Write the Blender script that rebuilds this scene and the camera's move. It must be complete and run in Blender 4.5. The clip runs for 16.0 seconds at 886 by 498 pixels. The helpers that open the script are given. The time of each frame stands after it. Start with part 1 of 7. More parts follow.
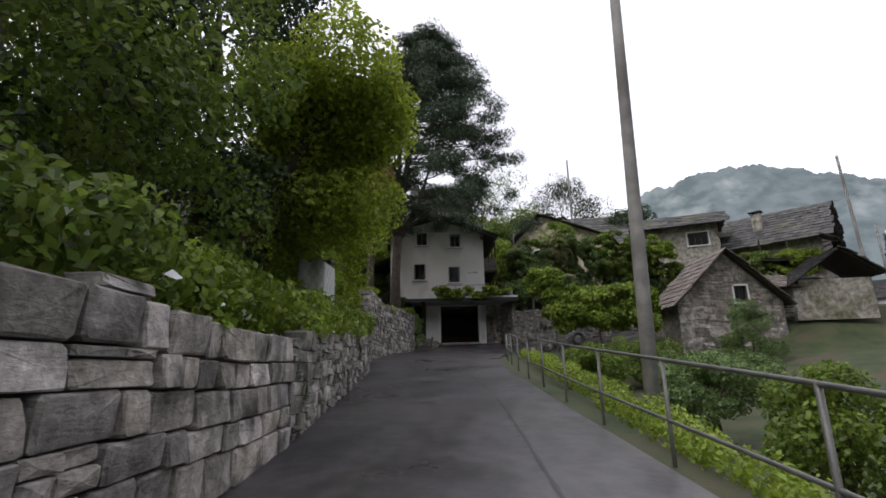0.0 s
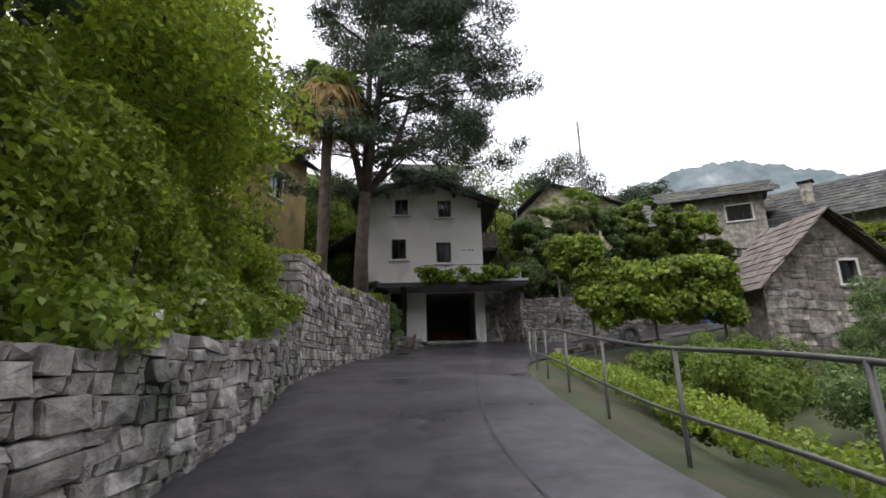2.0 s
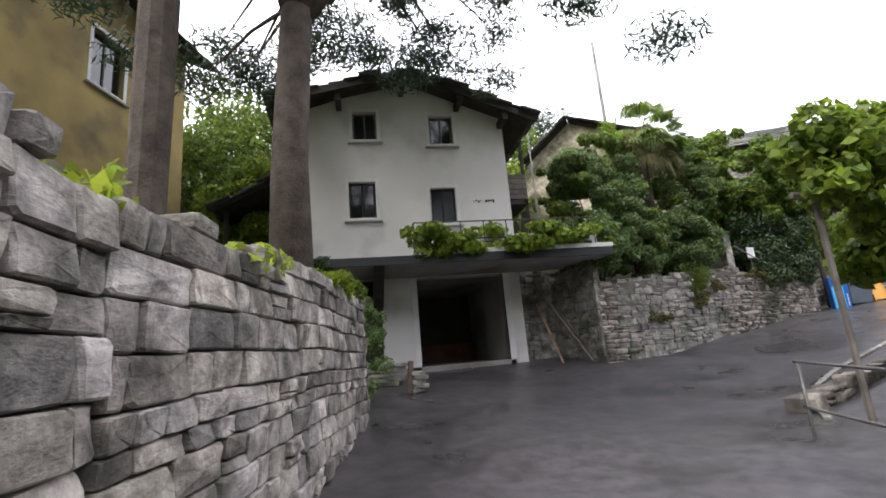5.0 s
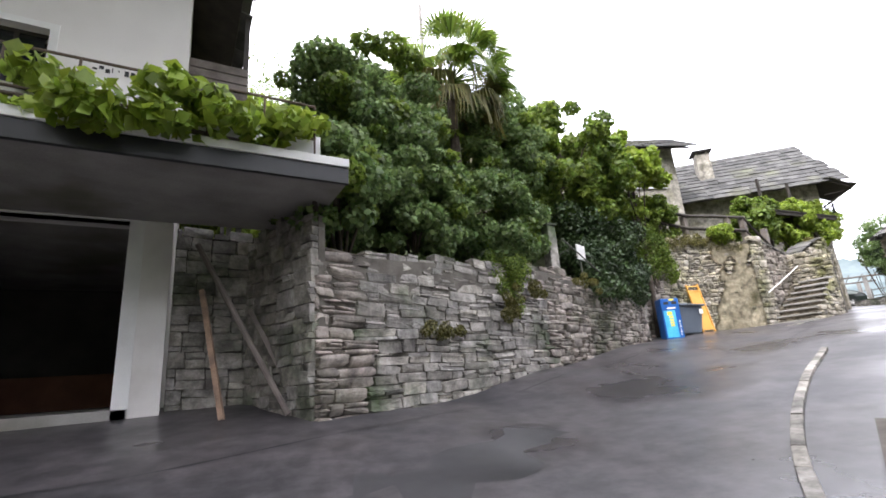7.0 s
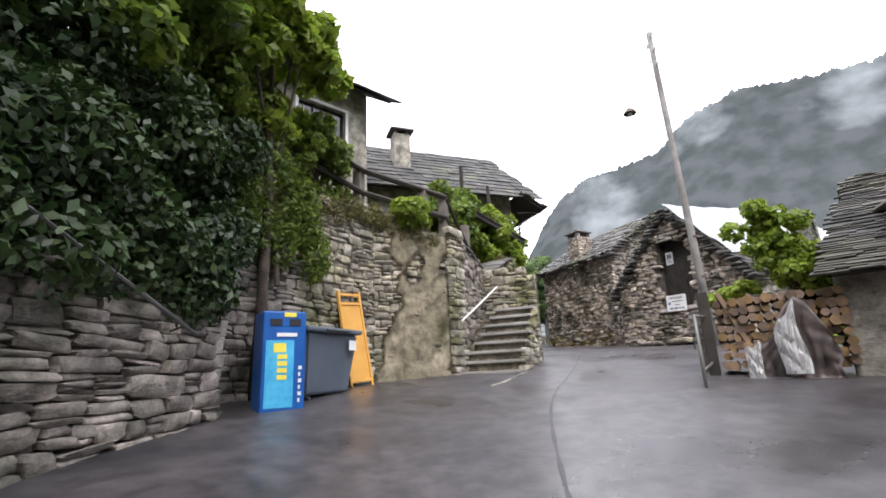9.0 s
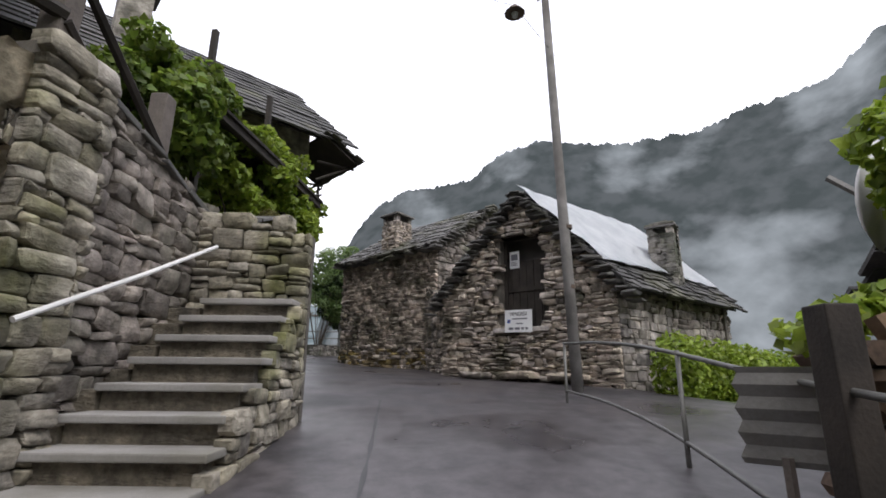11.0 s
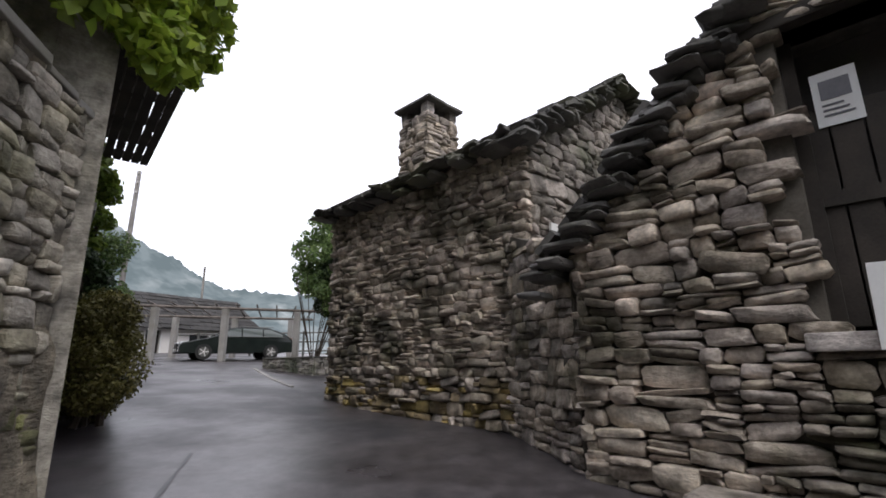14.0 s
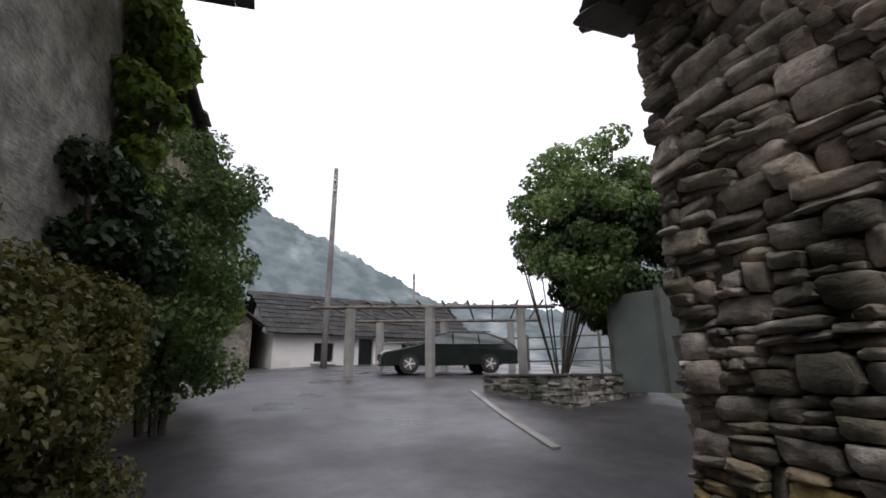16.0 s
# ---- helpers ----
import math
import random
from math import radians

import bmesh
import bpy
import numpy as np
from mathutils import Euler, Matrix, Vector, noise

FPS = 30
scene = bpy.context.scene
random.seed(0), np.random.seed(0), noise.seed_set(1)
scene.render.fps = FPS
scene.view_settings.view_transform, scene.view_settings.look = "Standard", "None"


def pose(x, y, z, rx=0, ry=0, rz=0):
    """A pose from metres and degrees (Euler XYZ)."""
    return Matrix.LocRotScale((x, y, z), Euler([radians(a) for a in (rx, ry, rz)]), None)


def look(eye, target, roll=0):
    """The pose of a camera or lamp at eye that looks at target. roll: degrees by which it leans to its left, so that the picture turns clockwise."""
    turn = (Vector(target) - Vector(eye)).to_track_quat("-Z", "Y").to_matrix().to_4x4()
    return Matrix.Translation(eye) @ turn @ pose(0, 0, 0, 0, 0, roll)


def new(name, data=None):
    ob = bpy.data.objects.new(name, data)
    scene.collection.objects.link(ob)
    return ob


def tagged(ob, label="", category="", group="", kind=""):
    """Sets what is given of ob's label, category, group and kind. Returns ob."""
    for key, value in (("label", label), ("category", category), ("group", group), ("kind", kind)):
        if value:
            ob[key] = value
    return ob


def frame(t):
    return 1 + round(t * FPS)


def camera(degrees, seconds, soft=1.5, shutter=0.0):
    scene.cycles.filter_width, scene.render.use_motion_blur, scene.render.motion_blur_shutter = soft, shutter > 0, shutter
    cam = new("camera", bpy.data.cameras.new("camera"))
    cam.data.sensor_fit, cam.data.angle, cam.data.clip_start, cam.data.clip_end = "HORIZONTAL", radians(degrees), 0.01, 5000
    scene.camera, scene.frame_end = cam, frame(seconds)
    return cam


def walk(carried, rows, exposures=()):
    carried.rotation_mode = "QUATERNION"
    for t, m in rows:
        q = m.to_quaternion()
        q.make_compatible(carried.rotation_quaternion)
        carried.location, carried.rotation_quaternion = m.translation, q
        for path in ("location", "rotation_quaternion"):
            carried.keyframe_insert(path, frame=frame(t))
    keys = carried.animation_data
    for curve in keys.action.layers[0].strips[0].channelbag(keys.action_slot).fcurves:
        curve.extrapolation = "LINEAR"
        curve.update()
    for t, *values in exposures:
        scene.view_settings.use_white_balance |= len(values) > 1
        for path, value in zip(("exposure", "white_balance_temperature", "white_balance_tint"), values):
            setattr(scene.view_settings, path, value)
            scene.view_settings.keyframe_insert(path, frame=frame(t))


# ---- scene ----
cam = camera(86.0, 16.0, soft=1.7)
PATH = [
    (0, (-0.535, -0.461, 1.327), (-0.505, 1.478, 1.817), -1.2),
    (0.5, (-0.459, 1.531, 1.437), (-0.408, 3.469, 1.928), -1.5),
    (1, (-0.532, 3.828, 1.681), (-0.453, 5.768, 2.161), -1.7),
    (1.5, (-0.464, 5.887, 1.809), (-0.376, 7.827, 2.287), -1.9),
    (2, (-0.459, 8.087, 1.969), (-0.369, 10.029, 2.438), -1.6),
    (2.5, (-0.459, 10.184, 2.165), (-0.381, 12.127, 2.632), -2.0),
    (3, (-0.572, 12.297, 2.308), (-0.513, 14.24, 2.777), -2.3),
    (3.2, (-0.609, 13.135, 2.35), (-0.56, 15.079, 2.816), -3.2),
    (5.3, (-2.1, 21.95, 3.6), (-1.665, 23.857, 4.03), -4.5),
    (5.5, (-1.435, 22.849, 3.497), (-0.944, 24.734, 3.95), -4.3),
    (6, (0.122, 24.672, 3.235), (0.731, 26.508, 3.743), -3.8),
    (6.5, (1.587, 26.031, 3.214), (2.366, 27.797, 3.738), -4.2),
    (7, (3.292, 27.171, 3.347), (4.251, 28.847, 3.867), -4.1),
    (7.5, (5.4, 28.857, 3.525), (6.607, 30.362, 4.053), -4.3),
    (8, (8.164, 30.818, 3.919), (9.611, 32.092, 4.451), -4.5),
    (8.5, (10.382, 31.778, 4.193), (12.007, 32.821, 4.712), -4.4),
    (9, (12.409, 32.612, 4.443), (14.185, 33.381, 4.944), -2.6),
    (9.5, (14.508, 33.067, 4.69), (16.377, 33.577, 5.186), -1.4),
    (10, (16.098, 33.223, 4.888), (18.01, 33.53, 5.388), -0.9),
    (12.3, (23.356, 34.31, 5.726), (25.292, 34.144, 6.2), 1.6),
    (12.5, (23.984, 34.346, 5.827), (25.921, 34.175, 6.293), 1.4),
    (13, (25.383, 34.373, 6.084), (27.329, 34.236, 6.523), -0.2),
    (13.5, (26.985, 34.482, 6.198), (28.935, 34.447, 6.638), -0.6),
    (14, (28.445, 34.738, 6.168), (30.383, 34.876, 6.64), -0.8),
    (14.5, (30.419, 35.402, 6.273), (32.326, 35.758, 6.761), -0.0),
    (15, (32.118, 36.155, 6.46), (33.978, 36.713, 6.939), -1.0),
    (15.5, (33.57, 36.822, 6.551), (35.356, 37.58, 7.037), -0.3),
    (16, (34.622, 37.688, 6.471), (36.322, 38.61, 6.983), -0.5),
]
walk(cam, [(t, look(eye, target, roll)) for t, eye, target, roll in PATH], exposures=[(0.0, -0.4), (1.5, -0.09), (3.0, 0.41), (5.5, 1.1), (6.0, 1.36), (6.5, 1.46), (7.5, 1.14), (9.0, 0.77), (10.0, 0.21), (12.5, -0.3), (13.3, -0.34), (14.2, -0.2), (15.0, -0.2), (16.0, -0.45)])

# ---------- world and light: an even, bright overcast after rain ----------
world = bpy.data.worlds.new("overcast")
world.use_nodes = True
scene.world = world
wn, wl = world.node_tree.nodes, world.node_tree.links
sky = wn.new("ShaderNodeTexSky")
sky.sky_type, sky.sun_disc = "NISHITA", False
sky.sun_elevation, sky.sun_rotation = radians(53), radians(241)
sky_gain = wn.new("ShaderNodeVectorMath")
sky_gain.operation = "SCALE"
sky_gain.inputs["Scale"].default_value = 0.12
cloud = wn.new("ShaderNodeTexNoise")
cloud.inputs["Scale"].default_value, cloud.inputs["Detail"].default_value = 2.2, 5.0
cloud_ramp = wn.new("ShaderNodeValToRGB")
cloud_ramp.color_ramp.elements[0].position, cloud_ramp.color_ramp.elements[0].color = 0.3, (0.92, 0.93, 1.055, 1)
cloud_ramp.color_ramp.elements[1].position, cloud_ramp.color_ramp.elements[1].color = 0.7, (1.13, 1.11, 1.185, 1)
sky_mix = wn.new("ShaderNodeMixRGB")
sky_mix.inputs["Fac"].default_value = 0.9
wl.new(sky.outputs[0], sky_gain.inputs[0])
wl.new(sky_gain.outputs[0], sky_mix.inputs["Color1"])
wl.new(cloud.outputs["Fac"], cloud_ramp.inputs["Fac"])
wl.new(cloud_ramp.outputs[0], sky_mix.inputs["Color2"])
wl.new(sky_mix.outputs[0], wn["Background"].inputs["Color"])
wn["Background"].inputs["Strength"].default_value = 1.75
sun = new("sun", bpy.data.lights.new("sun", "SUN"))
sun.data.energy, sun.data.angle, sun.data.color = 1.9, radians(25), (1.0, 0.97, 0.92)
sun.matrix_world = look((0, 0, 50), (33, 18, 0))

# ---------- materials ----------
def material(name, c1, c2, scale=3.0, rough=0.8, bump=0.3, fine=40.0, vary=0.0, island=0.0, metal=0.0, stain=None, stain_scale=0.6, leafy=0.0, bump_dist=0.02, rough2=None, split=0.0):
    m = bpy.data.materials.new(name)
    m.use_nodes = True
    n, l = m.node_tree.nodes, m.node_tree.links
    b = n["Principled BSDF"]
    at = n.new("ShaderNodeTexCoord")
    if vary:
        at_node, at_out = n.new("ShaderNodeNewGeometry"), "Position"
        src = at_node.outputs[at_out]
    else:
        src = at.outputs["Object"]
    big, small = n.new("ShaderNodeTexNoise"), n.new("ShaderNodeTexNoise")
    big.inputs["Scale"].default_value, big.inputs["Detail"].default_value = scale, 6.0
    small.inputs["Scale"].default_value, small.inputs["Detail"].default_value = fine, 4.0
    l.new(src, big.inputs["Vector"])
    l.new(src, small.inputs["Vector"])
    add = n.new("ShaderNodeMath")
    add.operation = "MULTIPLY_ADD"
    add.inputs[1].default_value = 0.35
    l.new(small.outputs["Fac"], add.inputs[0])
    l.new(big.outputs["Fac"], add.inputs[2])
    ramp = n.new("ShaderNodeValToRGB")
    ramp.color_ramp.elements[0].position, ramp.color_ramp.elements[1].position = 0.45, 0.9
    ramp.color_ramp.elements[0].color, ramp.color_ramp.elements[1].color = (*c1, 1), (*c2, 1)
    l.new(add.outputs[0], ramp.inputs["Fac"])
    colour = ramp.outputs[0]
    if stain:
        st = n.new("ShaderNodeTexNoise")
        st.inputs["Scale"].default_value, st.inputs["Detail"].default_value = stain_scale, 8.0
        l.new(src, st.inputs["Vector"])
        sr = n.new("ShaderNodeValToRGB")
        sr.color_ramp.elements[0].position, sr.color_ramp.elements[1].position = 0.5, 0.68
        l.new(st.outputs["Fac"], sr.inputs["Fac"])
        mx = n.new("ShaderNodeMixRGB")
        mx.inputs["Color2"].default_value = (*stain, 1)
        l.new(sr.outputs[0], mx.inputs["Fac"])
        l.new(colour, mx.inputs["Color1"])
        colour = mx.outputs[0]
    if vary or island:
        if vary:
            rnd = n.new("ShaderNodeObjectInfo").outputs["Random"]
            amount = vary
        else:
            rnd = n.new("ShaderNodeNewGeometry").outputs["Random Per Island"]
            amount = island
        hsv, mr, mh = n.new("ShaderNodeHueSaturation"), n.new("ShaderNodeMapRange"), n.new("ShaderNodeMapRange")
        mr.inputs["To Min"].default_value, mr.inputs["To Max"].default_value = 1 - amount, 1 + amount
        mh.inputs["To Min"].default_value, mh.inputs["To Max"].default_value = 0.5 - 0.03 * amount, 0.5 + 0.03 * amount
        wn_ = n.new("ShaderNodeTexWhiteNoise")
        wn_.noise_dimensions = "1D"
        l.new(rnd, wn_.inputs["W"])
        l.new(rnd, mr.inputs["Value"])
        l.new(wn_.outputs["Value"], mh.inputs["Value"])
        l.new(mr.outputs[0], hsv.inputs["Value"])
        l.new(mh.outputs[0], hsv.inputs["Hue"])
        l.new(colour, hsv.inputs["Color"])
        if vary:
            ms = n.new("ShaderNodeMapRange")
            ms.inputs["To Min"].default_value, ms.inputs["To Max"].default_value = 0.7, 1.15
            l.new(wn_.outputs["Value"], ms.inputs["Value"])
            l.new(ms.outputs[0], hsv.inputs["Saturation"])
        colour = hsv.outputs[0]
    height = add.outputs[0]
    if split:
        # layered fracture relief and lichen blotches
        sq, wide, vor, mr2 = n.new("ShaderNodeMapping"), n.new("ShaderNodeTexNoise"), n.new("ShaderNodeTexNoise"), n.new("ShaderNodeMapRange")
        sq.inputs["Scale"].default_value = (1, 1, 2.6)
        wide.inputs["Scale"].default_value, wide.inputs["Detail"].default_value, wide.inputs["Roughness"].default_value = 7.0, 8.0, 0.65
        l.new(src, sq.inputs["Vector"])
        l.new(sq.outputs[0], wide.inputs["Vector"])
        ad2 = n.new("ShaderNodeMath")
        ad2.operation = "MULTIPLY_ADD"
        ad2.inputs[1].default_value = split
        l.new(wide.outputs["Fac"], ad2.inputs[0])
        l.new(add.outputs[0], ad2.inputs[2])
        height = ad2.outputs[0]
        vor.inputs["Scale"].default_value, vor.inputs["Detail"].default_value, vor.inputs["Roughness"].default_value = 4.3, 7.0, 0.7
        l.new(src, vor.inputs["Vector"])
        mr2.inputs["From Min"].default_value, mr2.inputs["From Max"].default_value = 0.38, 0.62
        mr2.inputs["To Min"].default_value, mr2.inputs["To Max"].default_value = 0.55, 1.3
        l.new(vor.outputs["Fac"], mr2.inputs["Value"])
        hv = n.new("ShaderNodeHueSaturation")
        l.new(mr2.outputs[0], hv.inputs["Value"])
        l.new(colour, hv.inputs["Color"])
        colour = hv.outputs[0]
    l.new(colour, b.inputs["Base Color"])
    b.inputs["Roughness"].default_value, b.inputs["Metallic"].default_value = rough, metal
    if rough2 is not None:
        rr = n.new("ShaderNodeMapRange")
        rr.inputs["From Min"].default_value, rr.inputs["From Max"].default_value = 0.35, 0.65
        rr.inputs["To Min"].default_value, rr.inputs["To Max"].default_value = rough, rough2
        l.new(big.outputs["Fac"], rr.inputs["Value"])
        l.new(rr.outputs[0], b.inputs["Roughness"])
    if bump:
        bp = n.new("ShaderNodeBump")
        bp.inputs["Strength"].default_value, bp.inputs["Distance"].default_value = bump, bump_dist
        l.new(height, bp.inputs["Height"])
        l.new(bp.outputs[0], b.inputs["Normal"])
    if leafy:
        tr, sh = n.new("ShaderNodeBsdfTranslucent"), n.new("ShaderNodeMixShader")
        sh.inputs["Fac"].default_value = leafy
        l.new(colour, tr.inputs["Color"])
        l.new(b.outputs[0], sh.inputs[1])
        l.new(tr.outputs[0], sh.inputs[2])
        l.new(sh.outputs[0], n["Material Output"].inputs["Surface"])
    return m


ASPHALT = material("wet_asphalt", (0.042, 0.038, 0.041), (0.088, 0.079, 0.083), 0.5, 0.26, 0.25, 90, stain=(0.026, 0.025, 0.028), stain_scale=0.5, rough2=0.52, bump_dist=0.008, split=0.8)
SOIL = material("grass_and_soil", (0.025, 0.036, 0.014), (0.06, 0.075, 0.028), 1.2, 0.95, 0.6, 25, stain=(0.07, 0.055, 0.035), bump_dist=0.06)
STONE_A = material("grey_gneiss", (0.17, 0.148, 0.132), (0.48, 0.43, 0.385), 2.5, 0.85, 0.6, 30, vary=0.46, stain=(0.10, 0.09, 0.075), stain_scale=2.2, split=1.6, bump_dist=0.03)
STONE_B = material("brown_gneiss", (0.235, 0.195, 0.165), (0.59, 0.505, 0.425), 2.5, 0.88, 0.6, 28, vary=0.36, stain=(0.09, 0.085, 0.05), stain_scale=1.1, split=2.2, bump_dist=0.04)
STONE_C = material("mossy_stone", (0.20, 0.178, 0.14), (0.48, 0.43, 0.34), 2.2, 0.9, 0.6, 28, vary=0.34, stain=(0.13, 0.13, 0.05), stain_scale=0.8, split=2.2, bump_dist=0.04)
STONE_D = material("dark_stone", (0.15, 0.137, 0.122), (0.37, 0.342, 0.305), 2.2, 0.85, 0.5, 28, vary=0.3, stain=(0.06, 0.08, 0.04), stain_scale=0.9, split=2.0, bump_dist=0.03)
STONE_Y = material("yellow_lichen_stone", (0.24, 0.175, 0.075), (0.44, 0.335, 0.16), 2.5, 0.88, 0.6, 28, vary=0.35, stain=(0.16, 0.12, 0.07), stain_scale=1.4, split=2.0, bump_dist=0.04)
ROUGH = material("rough_grey_plaster", (0.20, 0.185, 0.16), (0.44, 0.405, 0.35), 2.4, 0.92, 0.5, 22, stain=(0.15, 0.14, 0.09), stain_scale=0.9, bump_dist=0.04, split=2.0)
STONE_FAR = material("stone_pieces", (0.155, 0.133, 0.117), (0.385, 0.34, 0.30), 2.5, 0.88, 0.5, 28, island=0.35, stain=(0.10, 0.10, 0.07), stain_scale=1.0, split=2.2, bump_dist=0.04)
STONE_FAR_B = material("brown_stone_pieces", (0.275, 0.23, 0.19), (0.66, 0.57, 0.48), 2.5, 0.88, 0.6, 28, island=0.36, stain=(0.10, 0.09, 0.06), stain_scale=1.0, split=2.2, bump_dist=0.04)
MORTAR = material("dark_joint", (0.06, 0.053, 0.045), (0.15, 0.135, 0.115), 4, 0.95, 0.6, 40)
RENDER_ = material("lime_render", (0.63, 0.60, 0.58), (0.76, 0.735, 0.715), 0.5, 0.9, 0.15, 60, stain=(0.47, 0.44, 0.42), stain_scale=0.5)
# Stained render, coloured darker still because the wall foot is lit less.
STAINED_DIM = material("stained_dimmed_render", (0.11, 0.094, 0.072), (0.29, 0.25, 0.19), 1.8, 0.92, 0.9, 22, stain=(0.05, 0.046, 0.04), stain_scale=1.0, bump_dist=0.05, split=2.0)
TAR = material("tar_seam", (0.018, 0.018, 0.02), (0.035, 0.034, 0.036), 3, 0.45, 0.2, 60)
PATCH = material("asphalt_patch", (0.026, 0.025, 0.028), (0.05, 0.048, 0.05), 0.8, 0.3, 0.3, 110, rough2=0.55, bump_dist=0.006)
OLD_RENDER = material("weathered_render", (0.33, 0.285, 0.205), (0.56, 0.495, 0.37), 1.6, 0.92, 0.5, 30, stain=(0.13, 0.115, 0.06), stain_scale=1.1, split=1.0)
WHITE_TRIM = material("white_trim", (0.62, 0.61, 0.60), (0.76, 0.75, 0.74), 2, 0.8, 0.1, 60)
YELLOW = material("ochre_render", (0.26, 0.19, 0.075), (0.44, 0.33, 0.13), 0.8, 0.9, 0.2, 50, stain=(0.16, 0.125, 0.075), stain_scale=0.7)
DARK_WOOD = material("dark_wood", (0.015, 0.012, 0.009), (0.046, 0.036, 0.029), 3, 0.75, 0.4, 45)
GREY_WOOD = material("weathered_wood", (0.09, 0.075, 0.065), (0.20, 0.17, 0.15), 3, 0.8, 0.4, 45)
POLE_WOOD = material("pole_wood", (0.165, 0.157, 0.15), (0.30, 0.285, 0.27), 3, 0.85, 0.4, 45, stain=(0.11, 0.10, 0.092))
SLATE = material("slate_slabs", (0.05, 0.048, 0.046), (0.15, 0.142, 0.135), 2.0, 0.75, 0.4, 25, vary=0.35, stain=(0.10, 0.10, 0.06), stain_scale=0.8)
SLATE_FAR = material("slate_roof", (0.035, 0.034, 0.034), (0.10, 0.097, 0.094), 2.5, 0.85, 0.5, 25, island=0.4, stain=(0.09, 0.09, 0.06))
TILE_ROOF = material("brown_tiles", (0.085, 0.067, 0.055), (0.17, 0.14, 0.12), 2.5, 0.7, 0.4, 30, island=0.3)
METAL = material("galvanised_steel", (0.112, 0.112, 0.105), (0.189, 0.185, 0.175), 4, 0.55, 0.1, 60, metal=0.6)
RUST = material("rusty_iron", (0.06, 0.045, 0.035), (0.14, 0.10, 0.075), 5, 0.7, 0.3, 60, metal=0.3)
BARK = material("bark", (0.035, 0.026, 0.020), (0.11, 0.085, 0.068), 4, 0.95, 1.0, 30, bump_dist=0.04)
LEAF = material("leaf_green", (0.088, 0.142, 0.021), (0.205, 0.275, 0.047), 0.8, 0.5, 0, 20, island=0.5, leafy=0.5)
LEAF_MID = material("leaf_mid", (0.085, 0.142, 0.045), (0.205, 0.285, 0.098), 0.8, 0.5, 0, 20, island=0.5, leafy=0.45)
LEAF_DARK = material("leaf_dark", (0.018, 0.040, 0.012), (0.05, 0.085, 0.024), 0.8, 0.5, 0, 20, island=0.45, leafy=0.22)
LEAF_BRIGHT = material("leaf_bright", (0.15, 0.22, 0.02), (0.31, 0.40, 0.055), 0.9, 0.5, 0, 20, island=0.4, leafy=0.45)
LEAF_YELLOW = material("leaf_yellow", (0.20, 0.27, 0.024), (0.40, 0.47, 0.06), 0.8, 0.6, 0, 20, island=0.45, leafy=0.62)
LEAF_OLIVE = material("leaf_olive", (0.085, 0.083, 0.02), (0.175, 0.155, 0.042), 0.8, 0.6, 0, 20, island=0.4, leafy=0.3)
NEEDLE = material("needles", (0.028, 0.056, 0.028), (0.075, 0.115, 0.058), 0.8, 0.6, 0, 20, island=0.45, leafy=0.15)
STRAW = material("dry_fronds", (0.26, 0.17, 0.06), (0.48, 0.34, 0.14), 1.5, 0.8, 0, 20, island=0.4, leafy=0.2)
BLUE = material("blue_plastic", (0.008, 0.075, 0.30), (0.014, 0.11, 0.40), 2, 0.35, 0.05, 60)
LIGHT_BLUE = material("light_blue_print", (0.03, 0.30, 0.58), (0.10, 0.50, 0.75), 3, 0.4, 0.0, 12)
GREY_GREEN = material("grey_green_metal", (0.10, 0.118, 0.112), (0.155, 0.175, 0.168), 1.5, 0.5, 0.08, 50)
GREY_BLUE = material("grey_blue_plastic", (0.085, 0.105, 0.135), (0.12, 0.145, 0.18), 1.5, 0.45, 0.08, 50)
ORANGE = material("orange_paint", (0.55, 0.27, 0.05), (0.70, 0.38, 0.09), 2, 0.6, 0.15, 40)
WHITE = material("white_board", (0.70, 0.70, 0.70), (0.80, 0.80, 0.80), 3, 0.5, 0.0, 40)
BLACK = material("black_print", (0.012, 0.012, 0.014), (0.02, 0.02, 0.022), 3, 0.5, 0.0, 40)
GREY_PRINT = material("grey_print", (0.12, 0.12, 0.14), (0.18, 0.18, 0.2), 3, 0.5, 0.0, 40)
YELLOW_PRINT = material("yellow_print", (0.75, 0.62, 0.06), (0.85, 0.72, 0.10), 3, 0.5, 0.0, 40)
TARP = material("clear_plastic_wrap", (0.62, 0.62, 0.62), (0.86, 0.86, 0.86), 4.0, 0.16, 0.35, 9, bump_dist=0.04)
FILM = material("brown_film", (0.10, 0.078, 0.075), (0.24, 0.20, 0.19), 3.0, 0.25, 0.3, 10, bump_dist=0.03)
TARP.node_tree.nodes["Principled BSDF"].inputs["Transmission Weight"].default_value = 0.45
SNOW_TARP = material("white_sheet", (0.60, 0.63, 0.66), (0.80, 0.82, 0.84), 1.5, 0.45, 0.25, 8)
CONCRETE = material("concrete", (0.22, 0.21, 0.20), (0.36, 0.345, 0.33), 1.5, 0.85, 0.3, 40, stain=(0.16, 0.15, 0.12))
CAR_PAINT = material("black_car_paint", (0.012, 0.017, 0.016), (0.022, 0.028, 0.026), 2, 0.15, 0, 40)
RUBBER = material("rubber", (0.012, 0.012, 0.012), (0.03, 0.03, 0.03), 5, 0.8, 0.2, 60)
ROOF_DARK = material("dark_roof_tiles", (0.018, 0.017, 0.017), (0.05, 0.047, 0.045), 2.5, 0.9, 0.4, 25, island=0.3)
LOGS = material("cut_logs", (0.085, 0.052, 0.03), (0.27, 0.165, 0.088), 4, 0.85, 0.3, 40, vary=0.4)
